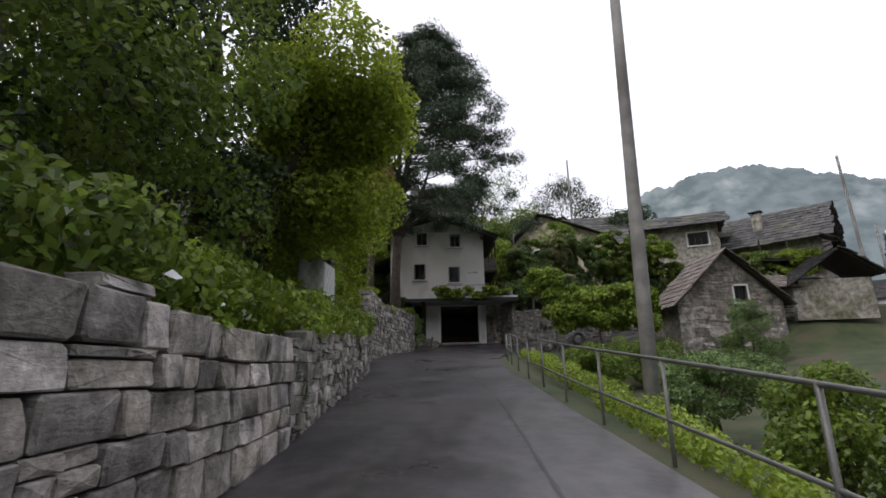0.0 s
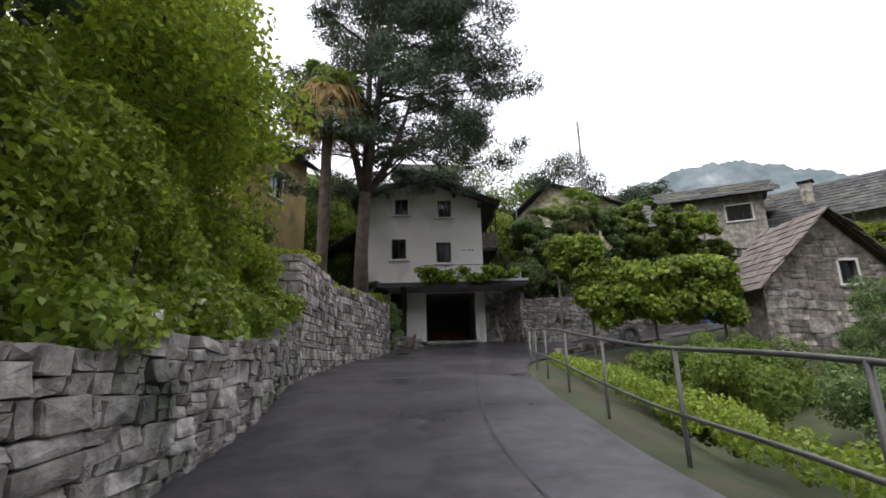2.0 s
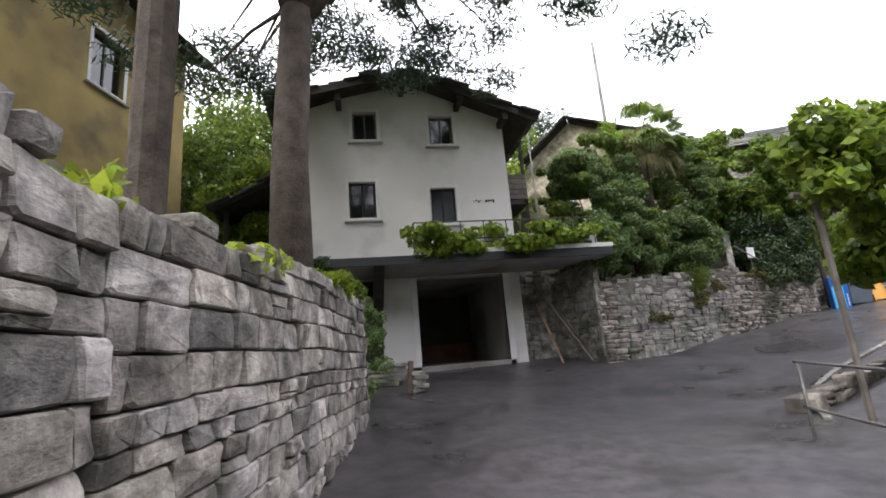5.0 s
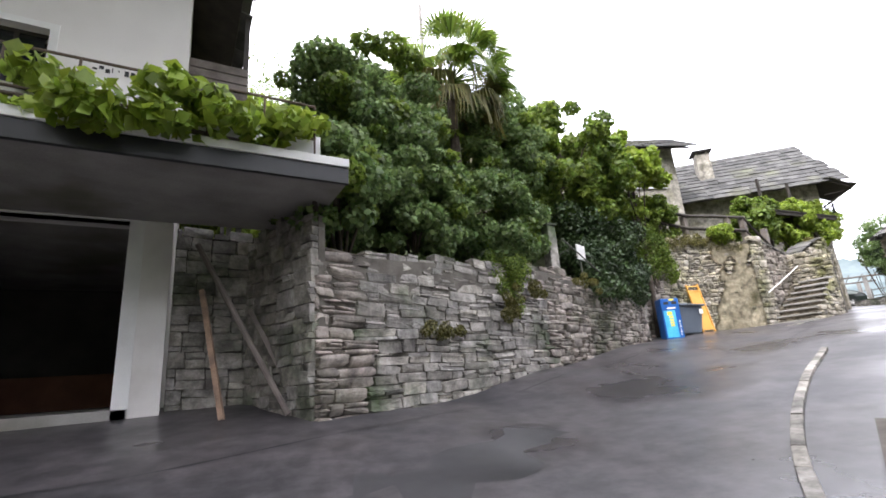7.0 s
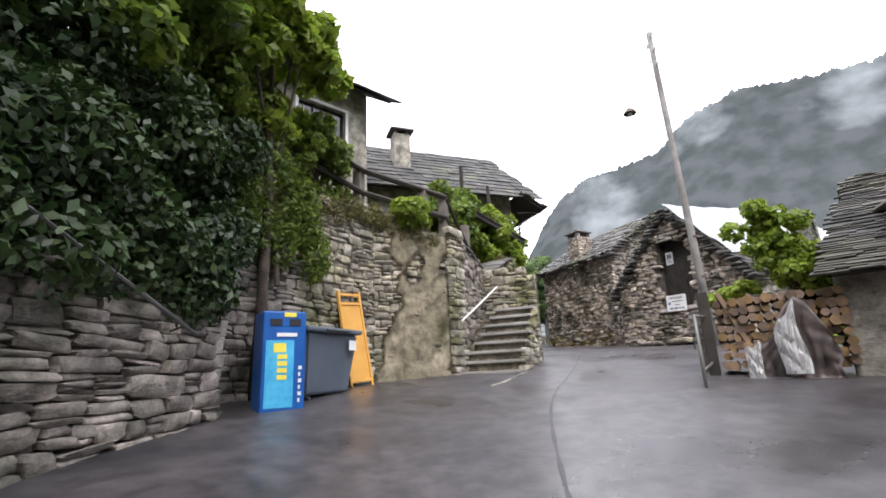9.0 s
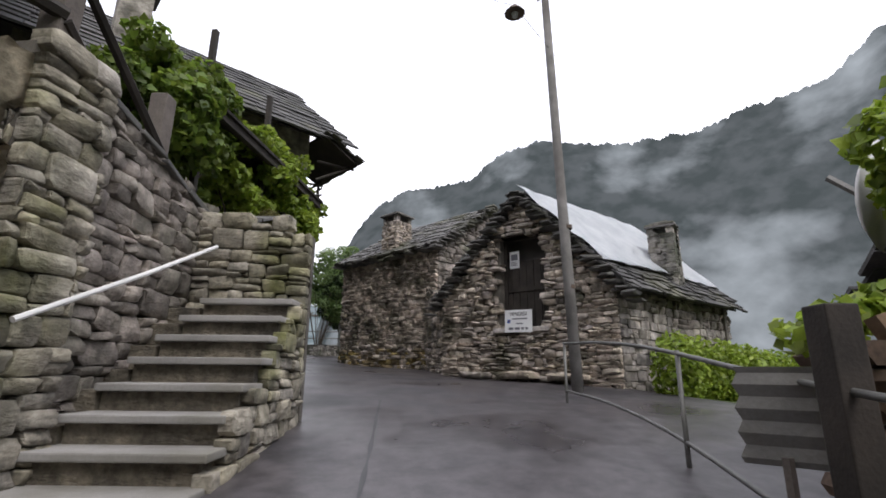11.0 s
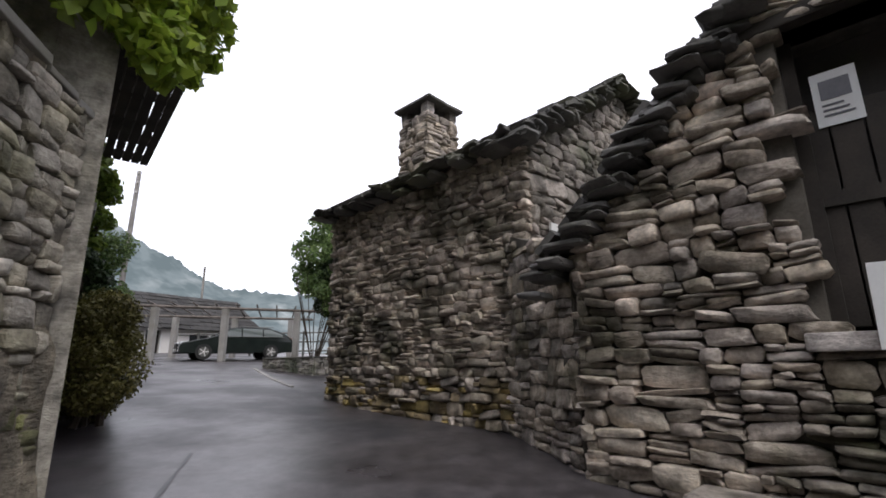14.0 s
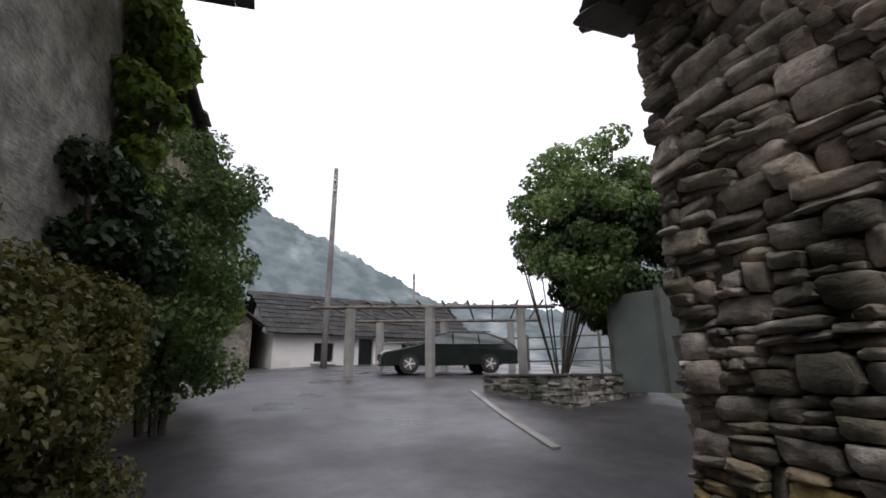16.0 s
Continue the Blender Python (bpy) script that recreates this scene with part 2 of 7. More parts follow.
# For unlit interiors: their dimness is painted into this near-black colour.
DARK_ROOM = material("painted_dim_interior", (0.05, 0.045, 0.045), (0.09, 0.08, 0.075), 1.5, 0.9, 0.1, 30)
RED_BROWN = material("red_brown_board", (0.14, 0.05, 0.03), (0.22, 0.09, 0.05), 2, 0.7, 0.2, 40)


def checked(name, c1, c2, size):
    m = material(name, c1, c1, 1.5, 0.55, 0.25, 12)
    n, l = m.node_tree.nodes, m.node_tree.links
    ck, mx, co = n.new("ShaderNodeTexChecker"), n.new("ShaderNodeMixRGB"), n.new("ShaderNodeTexCoord")
    ck.inputs["Scale"].default_value = size
    l.new(co.outputs["Object"], ck.inputs["Vector"])
    l.new(ck.outputs["Fac"], mx.inputs["Fac"])
    mx.inputs["Color1"].default_value, mx.inputs["Color2"].default_value = (*c1, 1), (*c2, 1)
    l.new(mx.outputs[0], n["Principled BSDF"].inputs["Base Color"])
    return m


CLOTH = checked("checked_cloth", (0.50, 0.50, 0.47), (0.40, 0.41, 0.38), 5.5)


def glass(name, tint, rough=0.08):
    m = bpy.data.materials.new(name)
    m.use_nodes = True
    b = m.node_tree.nodes["Principled BSDF"]
    b.inputs["Base Color"].default_value = (*tint, 1)
    b.inputs["Roughness"].default_value = rough
    b.inputs["Specular IOR Level"].default_value = 0.7
    return m


PANE = glass("window_glass", (0.012, 0.013, 0.015))
# The pale tint stands in for sky reflected in the car windows.
CAR_GLASS = glass("car_glass_sky_tint", (0.13, 0.15, 0.145), 0.04)
LAMP_GLASS = glass("lamp_glass", (0.55, 0.57, 0.6), 0.1)


# ---------- mesh helpers ----------
def link(name, me, mat, parent=None, label="", smooth=False):
    me.materials.append(mat)
    if smooth:
        me.polygons.foreach_set("use_smooth", [True] * len(me.polygons))
    ob = new(name, me)
    ob.parent = parent
    if label:
        ob["label"] = label
    return ob


def part(name, bm, mat, parent=None, label="", smooth=False):
    me = bpy.data.meshes.new(name)
    bmesh.ops.recalc_face_normals(bm, faces=bm.faces)
    bm.to_mesh(me)
    bm.free()
    return link(name, me, mat, parent, label, smooth)


def empty(name, label, category, group="", kind="", at=None):
    ob = new(name)
    if at is not None:
        ob.matrix_world = at
    return tagged(ob, label, category, group, kind)


def box(x0, y0, z0, x1, y1, z1, bevel=0.0, bm=None, m=None):
    """A box between two corners, optionally bevelled and moved by m."""
    own = bmesh.new()
    r = bmesh.ops.create_cube(own, size=1.0)
    c = Matrix.Translation(((x0 + x1) / 2, (y0 + y1) / 2, (z0 + z1) / 2)) @ Matrix.Diagonal((abs(x1 - x0), abs(y1 - y0), abs(z1 - z0), 1))
    bmesh.ops.transform(own, matrix=c, verts=own.verts)
    if bevel:
        bmesh.ops.bevel(own, geom=own.edges[:], offset=bevel, segments=2, affect="EDGES", profile=0.6)
    if m is not None:
        bmesh.ops.transform(own, matrix=m, verts=own.verts)
    if bm is None:
        return own
    me = bpy.data.meshes.new("tmp")
    own.to_mesh(me)
    own.free()
    bm.from_mesh(me)
    bpy.data.meshes.remove(me)
    return bm


def tube(points, radii, sides=8, bm=None, cap=True):
    """A tube through points, with a radius for each."""
    bm = bm or bmesh.new()
    rings = []
    pts = [Vector(p) for p in points]
    if not hasattr(radii, "__len__"):
        radii = [radii] * len(pts)
    for i, p in enumerate(pts):
        d = (pts[min(i + 1, len(pts) - 1)] - pts[max(i - 1, 0)]).normalized()
        side = d.cross(Vector((0, 0, 1)) if abs(d.z) < 0.95 else Vector((1, 0, 0))).normalized()
        up = side.cross(d)
        rings.append([bm.verts.new(p + radii[i] * (math.cos(a) * side + math.sin(a) * up)) for a in [2 * math.pi * k / sides for k in range(sides)]])
    for r0, r1 in zip(rings, rings[1:]):
        for k in range(sides):
            bm.faces.new((r0[k], r0[(k + 1) % sides], r1[(k + 1) % sides], r1[k]))
    if cap:
        bm.faces.new(rings[0][::-1])
        bm.faces.new(rings[-1])
    return bm


def prism(outline, z0, z1, bm=None):
    """An upright prism over a plan outline; z0 and z1 may be lists."""
    bm = bm or bmesh.new()
    n = len(outline)
    lo = [bm.verts.new((x, y, z0[i] if hasattr(z0, "__len__") else z0)) for i, (x, y) in enumerate(outline)]
    hi = [bm.verts.new((x, y, z1[i] if hasattr(z1, "__len__") else z1)) for i, (x, y) in enumerate(outline)]
    bm.faces.new(lo[::-1])
    bm.faces.new(hi)
    for i in range(n):
        bm.faces.new((lo[i], lo[(i + 1) % n], hi[(i + 1) % n], hi[i]))
    return bm


def array_mesh(name, verts, quads):
    """A mesh of quads from numpy arrays."""
    me = bpy.data.meshes.new(name)
    quads = np.asarray(quads, np.int32)
    me.vertices.add(len(verts))
    me.vertices.foreach_set("co", np.asarray(verts, np.float32).ravel())
    me.loops.add(quads.size)
    me.loops.foreach_set("vertex_index", quads.ravel())
    me.polygons.add(len(quads))
    me.polygons.foreach_set("loop_start", np.arange(0, quads.size, 4, dtype=np.int32))
    me.update(calc_edges=True)
    return me


# ---------- the lie of the land ----------
# stations of the road's middle: x, y, z, room to the left, room to the right, cross slope to the left
STATIONS = [
    (0.3, -14, -1.3, 2.7, 1.5, 0.0), (0.3, 0, 0.03, 2.7, 1.35, 0.0), (0.0, 12, 1.05, 2.5, 1.6, 0.0), (0.1, 19, 1.7, 3.2, 1.8, 0.0),
    (0.9, 24.5, 2.02, 3.6, 2.5, 0.03), (3.2, 28.6, 2.12, 8.5, 3.1, 0.10), (8, 31.9, 2.64, 4.0, 3.2, 0.10), (12, 33.4, 3.15, 3.9, 3.4, 0.10),
    (16, 34.4, 3.65, 3.6, 3.6, 0.09), (20.5, 34.6, 4.15, 3.4, 6.0, 0.04), (26, 34.8, 4.7, 2.3, 6.5, 0.0), (30, 35.6, 5.0, 2.6, 5.5, 0.0),
    (34.5, 38.0, 5.32, 3.0, 4.5, 0.0), (39, 42, 5.75, 6.0, 6.0, 0.0), (46, 46.5, 6.35, 16.0, 8.0, 0.0), (60, 54, 7.2, 30.0, 12.0, 0.0)]


def lie(x, y):
    """Road level, offset to the left of the road's middle, and room left and right, for arrays of plan points."""
    x, y = np.asarray(x, float), np.asarray(y, float)
    best, total, level = np.full(x.shape, 1e9), np.zeros(x.shape), np.zeros(x.shape)
    off, left, right, cross = (np.zeros(x.shape) for _ in range(4))
    for a, b in zip(STATIONS, STATIONS[1:]):
        dx, dy = b[0] - a[0], b[1] - a[1]
        size = math.hypot(dx, dy)
        u = np.clip(((x - a[0]) * dx + (y - a[1]) * dy) / size**2, 0, 1)
        px, py = x - a[0] - u * dx, y - a[1] - u * dy
        d = np.hypot(px, py)
        w = 1 / (d**4 + 0.02)
        c = a[5] + u * (b[5] - a[5])
        lat = (px * -dy + py * dx) / size
        lat = np.where(lat < 0, -1, 1) * d
        total += w
        level += w * (a[2] + u * (b[2] - a[2]) + c * np.clip(lat, 0, 9))
        near = d < best
        best = np.where(near, d, best)
        off = np.where(near, lat, off)
        left = np.where(near, a[3] + u * (b[3] - a[3]), left)
        right = np.where(near, a[4] + u * (b[4] - a[4]), right)
    return level / total, off, left, right


def road_z(x, y):
    return float(lie(np.array([x]), np.array([y]))[0][0])


def smooth(v, a, b):
    u = np.clip((v - a) / (b - a), 0, 1)
    return u * u * (3 - 2 * u)


def land(x, y):
    """The height of the ground sheet."""
    level, off, left, right = lie(x, y)
    far = np.hypot(x - 20, y - 30)
    z = level - 0.05
    up = off - left
    # hillside above the walls on the left, fading where the street opens into the yard
    open_ = smooth(x, 34, 42)
    rise = 1.7 * smooth(up, 1.0, 1.9) + 0.75 * np.clip(up - 1.2, 0, 7) + 0.42 * np.clip(up - 8.2, 0, 400)
    z = z + rise * (1 - open_)
    down = -off - right
    z = z - (1.9 * smooth(down, 0.3, 4.0) * (1 - smooth(x, 3, 17) * smooth(y, 24, 30)) + 0.10 * np.clip(down - 12, 0, 130)) * (down > 0)
    z = z + 0.10 * np.sin(x * 0.9 + 1.3) * np.cos(y * 0.7) * smooth(np.abs(off), 4, 9) + 8 * np.sin(x * 0.011) * np.sin(y * 0.013 + 1) * smooth(far, 80, 260)
    z = np.where((x > -5.2) & (x < 6.2) & (y > 35.9) & (y < 44.5), np.minimum(z, 2.4), z)
    return np.where(far > 300, np.minimum(z, 60), z)


axis = np.concatenate([-np.geomspace(2600, 62, 18), np.arange(-60, 60.1, 1.0), np.geomspace(62, 2600, 18)])
gx, gy = np.meshgrid(axis + 20, axis + 30)
gz = land(gx.ravel(), gy.ravel())
cols = len(axis)
idx = np.arange(cols * cols).reshape(cols, cols)
quads = np.stack([idx[:-1, :-1], idx[:-1, 1:], idx[1:, 1:], idx[1:, :-1]], -1).reshape(-1, 4)
ground = link("ground", array_mesh("ground", np.stack([gx.ravel(), gy.ravel(), gz], 1), quads), SOIL, smooth=True)
tagged(ground, "grassy hillside ground with soil and low weeds", "ground", kind="structure")


def catmull(rows, step=0.5):
    """Points along a smooth line through rows, with all columns."""
    rows = [np.array(r, float) for r in rows]
    out = []
    for i in range(len(rows) - 1):
        p0, p1, p2, p3 = rows[max(i - 1, 0)], rows[i], rows[i + 1], rows[min(i + 2, len(rows) - 1)]
        k = max(2, int(np.hypot(*(p2 - p1)[:2]) / step))
        for u in np.arange(k) / k:
            out.append(0.5 * ((2 * p1) + (-p0 + p2) * u + (2 * p0 - 5 * p1 + 4 * p2 - p3) * u**2 + (-p0 + 3 * p1 - 3 * p2 + p3) * u**3))
    out.append(rows[-1])
    return np.array(out)


line = catmull(STATIONS, 0.5)
tang = np.gradient(line[:, :2], axis=0)
tang /= np.linalg.norm(tang, axis=1)[:, None]
side = np.stack([-tang[:, 1], tang[:, 0]], 1)
steps = np.linspace(0, 1, 13)
px = line[:, None, 0] + side[:, None, 0] * (-line[:, None, 4] + (line[:, 3] + 0.45 + line[:, 4])[:, None] * steps)
py = line[:, None, 1] + side[:, None, 1] * (-line[:, None, 4] + (line[:, 3] + 0.45 + line[:, 4])[:, None] * steps)
pz = lie(px.ravel(), py.ravel())[0]
n0, n1 = px.shape
idx = np.arange(n0 * n1).reshape(n0, n1)
quads = np.stack([idx[:-1, :-1], idx[:-1, 1:], idx[1:, 1:], idx[1:, :-1]], -1).reshape(-1, 4)
road = link("road", array_mesh("road", np.stack([px.ravel(), py.ravel(), pz], 1), quads), ASPHALT, smooth=True)
tagged(road, "wet dark asphalt lane climbing through the village", "road", kind="structure")

# ---------- stones ----------
rng = random.Random(7)
nprng = np.random.default_rng(11)


def unit_stone(seed, corner=0.08, rim=0.1, relief=0.05, skew=0.06):
    """A split stone in a unit cube, its face towards -y: an uneven outline with cut corners, a worn rim and a broken face."""
    r = random.Random(seed)
    sx, sz = r.uniform(-skew, skew), r.uniform(-skew, skew)
    tx, tz = r.uniform(-relief, relief) * 1.6, r.uniform(-relief, relief) * 1.6
    outline = []
    for cx, cz in ((-0.5, -0.5), (0.5, -0.5), (0.5, 0.5), (-0.5, 0.5)):
        a, b = corner * r.uniform(0.4, 2.2), corner * r.uniform(0.6, 2.8)
        p, q = (cx - math.copysign(a, cx), cz), (cx, cz - math.copysign(b, cz))
        outline += [p, q] if cx * cz < 0 else [q, p]
        if cx * cz < 0:
            outline.append((cx, r.uniform(-0.12, 0.12)) if cx > 0 else (cx, r.uniform(-0.12, 0.12)))
        else:
            outline.append((r.uniform(-0.15, 0.15), cz))
    pts = [(x * (1 - r.uniform(0, corner * 0.7)) + sx * z, z * (1 - r.uniform(0, corner * 0.9)) + sz * x) for x, z in outline]
    face = lambda x, z, y: y + tx * x * 1.7 + tz * z * 1.7 + r.uniform(-relief, relief) * 0.55
    n = len(pts)
    v = [(x, 0.5, z) for x, z in pts] + [(x, face(x, z, -0.375), z) for x, z in pts]
    k = 1 - rim * 2.2
    v += [(x * k + r.uniform(-0.02, 0.02), face(x, z, -0.44), z * (k - rim * 0.5) + r.uniform(-0.02, 0.02)) for x, z in pts]
    v.append((r.uniform(-0.15, 0.15), -0.46 + r.uniform(-relief, relief) * 1.5, r.uniform(-0.12, 0.12)))
    f = []
    for a in range(n):
        b = (a + 1) % n
        f += [(a, b, n + b, n + a), (n + a, n + b, 2 * n + b, 2 * n + a), (2 * n + a, 2 * n + b, 3 * n)]
    return v, f


def stone_pool(mat, count, shape, seed, round_=True):
    pool = []
    for i in range(count):
        v, f = unit_stone(seed + i, *shape)
        me = bpy.data.meshes.new("stone")
        me.from_pydata(v, [], f)
        me.polygons.foreach_set("use_smooth", [round_ and k % 3 == 2 for k in range(len(me.polygons))])
        me.materials.append(mat)
        pool.append(me)
    return pool


POOLS = {m.name: stone_pool(m, 28, k, s, m not in (STONE_A, STONE_D)) for m, k, s in ((STONE_A, (0.04, 0.035, 0.04, 0.03), 10), (STONE_B, (0.10, 0.028, 0.09, 0.14), 40), (STONE_C, (0.085, 0.03, 0.08, 0.12), 70), (STONE_D, (0.05, 0.022, 0.05, 0.05), 100), (STONE_Y, (0.11, 0.10, 0.07, 0.08), 130), (SLATE, (0.10, 0.06, 0.09, 0.1), 160))}
RAW = [unit_stone(200 + i, 0.1, 0.03, 0.09, 0.13) for i in range(14)]


def lay_stones(a, b, low, high, course, length, depth=0.22, seed=0, holes=(), skew=0.25, lean=0.0, coursed=False, rugged=1.0):
    """Courses of stones on the upright plane from plan point a to b, seen from the right of a-to-b. low(u), high(u): heights at u metres along.
    holes: (u0, u1, z0, z1). Returns poses and a list of whether each is on the near side."""
    r = random.Random(seed)
    a, b = Vector((a[0], a[1], 0)), Vector((b[0], b[1], 0))
    run = (b - a).length
    d = (b - a) / run
    nrm = Vector((d.y, -d.x, 0))
    out = []
    zmin = min(low(run * k / 20) for k in range(21)) - 0.1
    zmax = max(high(run * k / 40) for k in range(41))
    mean = (course[0] + course[1]) / 2
    wave = [(r.uniform(0.4, 1.1), r.uniform(0, 6.28), r.uniform(0.2, 0.4) * mean), (r.uniform(1.6, 2.6), r.uniform(0, 6.28), 0.16 * mean)]
    z = zmin
    while z < zmax + 0.2:
        band = r.uniform(*course) if coursed else mean * r.uniform(1.2, 2.3)
        u = -r.uniform(0, length[0])
        while u < run:
            w = r.uniform(*length) * r.choice((0.7, 1.0, 1.0, 1.25))
            u0, u1 = max(u, 0.0), min(u + w, run)
            u += w
            um = (u0 + u1) / 2
            if u1 - u0 < 0.05:
                continue
            count = 1 + (r.random() < 0.08) if coursed else max(1, round(band / r.uniform(course[0], course[1] * 1.15)))
            cut = sorted(r.uniform(0.25, 0.75) if count == 2 else (k + r.uniform(-0.22, 0.22)) / count for k in range(1, count))
            cut = [0.0, *cut, 1.0]
            lift = sum(a_ * math.sin(f_ * um + p_) for f_, p_, a_ in wave) * (0.35 if coursed else 1.0)
            for c0, c1 in zip(cut, cut[1:]):
                zz, hh = z + lift + band * c0, band * (c1 - c0)
                pieces = [(u0, u1)]
                if hh < 0.75 * mean and u1 - u0 > 1.6 * length[0] and r.random() < skew + 0.2:
                    k = u0 + (u1 - u0) * r.uniform(0.35, 0.65)
                    pieces = [(u0, k), (k, u1)]
                for p0, p1 in pieces:
                    pm, zm = (p0 + p1) / 2, zz + hh / 2
                    if zm < low(pm) - 0.12 or zz + hh * 0.55 > high(pm):
                        continue
                    if any(h0 - 0.03 < pm < h1 + 0.03 and z0 - 0.03 < zm < z1 for h0, h1, z0, z1 in holes):
                        continue
                    p = a + d * pm + nrm * (rugged * r.uniform(-0.022, 0.03) - depth * 0.28 - lean * (zm - low(pm)))
                    g = 0.010 if coursed else 0.004
                    s, t = (p1 - p0 - g), hh - g
                    rot = r.uniform(-0.012, 0.012) if coursed else r.gauss(0, 0.045 * rugged)
                    m = Matrix((
                        (d.x * s, -nrm.x * depth, -d.x * rot * t, p.x),
                        (d.y * s, -nrm.y * depth, -d.y * rot * t, p.y),
                        (rot * s, 0, t, zm), (0, 0, 0, 1)))
                    out.append((m, pm, zm))
        z += band
    return out


def set_stones(parent, laid, mat, name="stone", near=None, most=290, other=None):
    """The near stones as parts of their own on shared meshes, the rest joined."""
    laid = sorted(laid, key=near) if near else laid
    pool = POOLS[mat.name]
    r = random.Random(len(laid))
    for m, *_ in laid[:most]:
        mine = POOLS[other[0].name] if other and other[1](_[0], _[1]) else pool
        ob = bpy.data.objects.new(name, r.choice(mine))
        scene.collection.objects.link(ob)
        ob.parent = parent
        ob.matrix_local = m
    rest = laid[most:]
    if rest:
        vs, fs, base = [], [], 0
        for m, *_ in rest:
            v, f = r.choice(RAW)
            vs += [m @ Vector(p) for p in v]
            fs += [tuple(base + i for i in q) for q in f]
            base += len(v)
        me = bpy.data.meshes.new("stonework")
        me.from_pydata(vs, [], fs)
        me.polygons.foreach_set("use_smooth", [k % 3 == 2 for k in range(len(fs))])
        ob = link("stonework", me, STONE_FAR_B if mat is STONE_B else STONE_FAR, parent)
        ob["kind"] = "stuff"


def wall_core(a, b, low, high, thick, steps=12, inset=0.09):
    """The mortar body behind the stones, to the left of a-to-b."""
    a, b = Vector((*a, 0)), Vector((*b, 0))
    d = (b - a).normalized()
    n = Vector((-d.y, d.x, 0))
    bm = bmesh.new()
    run = (b - a).length
    cols_ = []
    for k in range(steps + 1):
        u = run * k / steps
        p, q = a + d * u + n * inset, a + d * u + n * thick
        zl, zh = low(u) - 0.4, high(u) - 0.02
        cols_.append([bm.verts.new((p.x, p.y, zl)), bm.verts.new((p.x, p.y, zh)), bm.verts.new((q.x, q.y, zh)), bm.verts.new((q.x, q.y, zl))])
    for c0, c1 in zip(cols_, cols_[1:]):
        for i in range(4):
            bm.faces.new((c0[i], c1[i], c1[(i + 1) % 4], c0[(i + 1) % 4]))
    bm.faces.new(cols_[0][::-1])
    bm.faces.new(cols_[-1])
    return bm


def stone_wall(name, label, a, b, low, high, course, length, mat, thick=0.6, seed=0, near=None, most=290, holes=(), depth=0.22, lean=0.0, parent=None, skew=0.25, coursed=False):
    if parent is None:
        parent = part(name, wall_core(a, b, low, lambda u: high(u) - 0.1, thick), MORTAR)
        tagged(parent, label, "wall", kind="structure")
    else:
        part(name, wall_core(a, b, low, high, thick), MORTAR, parent)
    set_stones(parent, lay_stones(a, b, low, high, course, length, depth, seed, holes, skew, lean, coursed), mat, near=near, most=most)
    return parent


# ---------- foliage ----------
def leaves(centres, normals, size, ratio=0.6, fold=0.25, jitter=0.35):
    """Folded leaves as pairs of quads' worth of geometry: one bent quad each."""
    n = len(centres)
    nrm = normals / (np.linalg.norm(normals, axis=1)[:, None] + 1e-9)
    any_ = nprng.normal(size=(n, 3))
    t = np.cross(nrm, any_)
    t /= np.linalg.norm(t, axis=1)[:, None] + 1e-9
    s = np.cross(nrm, t)
    k = size * (1 + jitter * nprng.uniform(-1, 1, n))[:, None]
    tip, tail = centres + t * k, centres - t * k
    l, r = centres + s * k * ratio + nrm * k * fold, centres - s * k * ratio + nrm * k * fold
    verts = np.stack([tail, r, tip, l], 1).reshape(-1, 3)
    quads = np.arange(4 * n).reshape(-1, 4)
    return verts, quads


def blob_points(blobs, n, shell=0.55):
    """Points in the outer shells of uneven ellipsoids: rows of x, y, z, rx, ry, rz."""
    blobs = np.array(blobs, float)
    weight = (blobs[:, 3] * blobs[:, 4] * blobs[:, 5]) ** 0.667
    pick = nprng.choice(len(blobs), n, p=weight / weight.sum())
    d = nprng.normal(size=(n, 3))
    d /= np.linalg.norm(d, axis=1)[:, None]
    r = shell + (1.06 - shell) * nprng.uniform(0, 1, n) ** 0.6
    b = blobs[pick]
    p = b[:, :3] + d * b[:, 3:] * r[:, None]
    out = d + 0.9 * nprng.normal(size=(n, 3)) + np.array([0, 0, 0.5])
    return p, out


def clumps(x, y, z, rx, ry, rz, count, size, seed=0):
    """Small uneven blobs spread over the outside of one large ellipsoid."""
    r = np.random.default_rng(seed)
    d = r.normal(size=(count, 3))
    d /= np.linalg.norm(d, axis=1)[:, None]
    k = r.uniform(0.55, 1.0, count)[:, None]
    c = np.array([x, y, z]) + d * k * np.array([rx, ry, rz])
    s = size * r.uniform(0.6, 1.35, (count, 1)) * np.array([1, 1, 0.75])
    return np.concatenate([c, s], 1)


def crown(name, blobs, n, size, mat, parent=None, ratio=0.6, shell=0.5, label=""):
    p, o = blob_points(blobs, n, shell)
    v, q = leaves(p, o, size, ratio)
    return link(name, array_mesh(name, v, q), mat, parent, label)


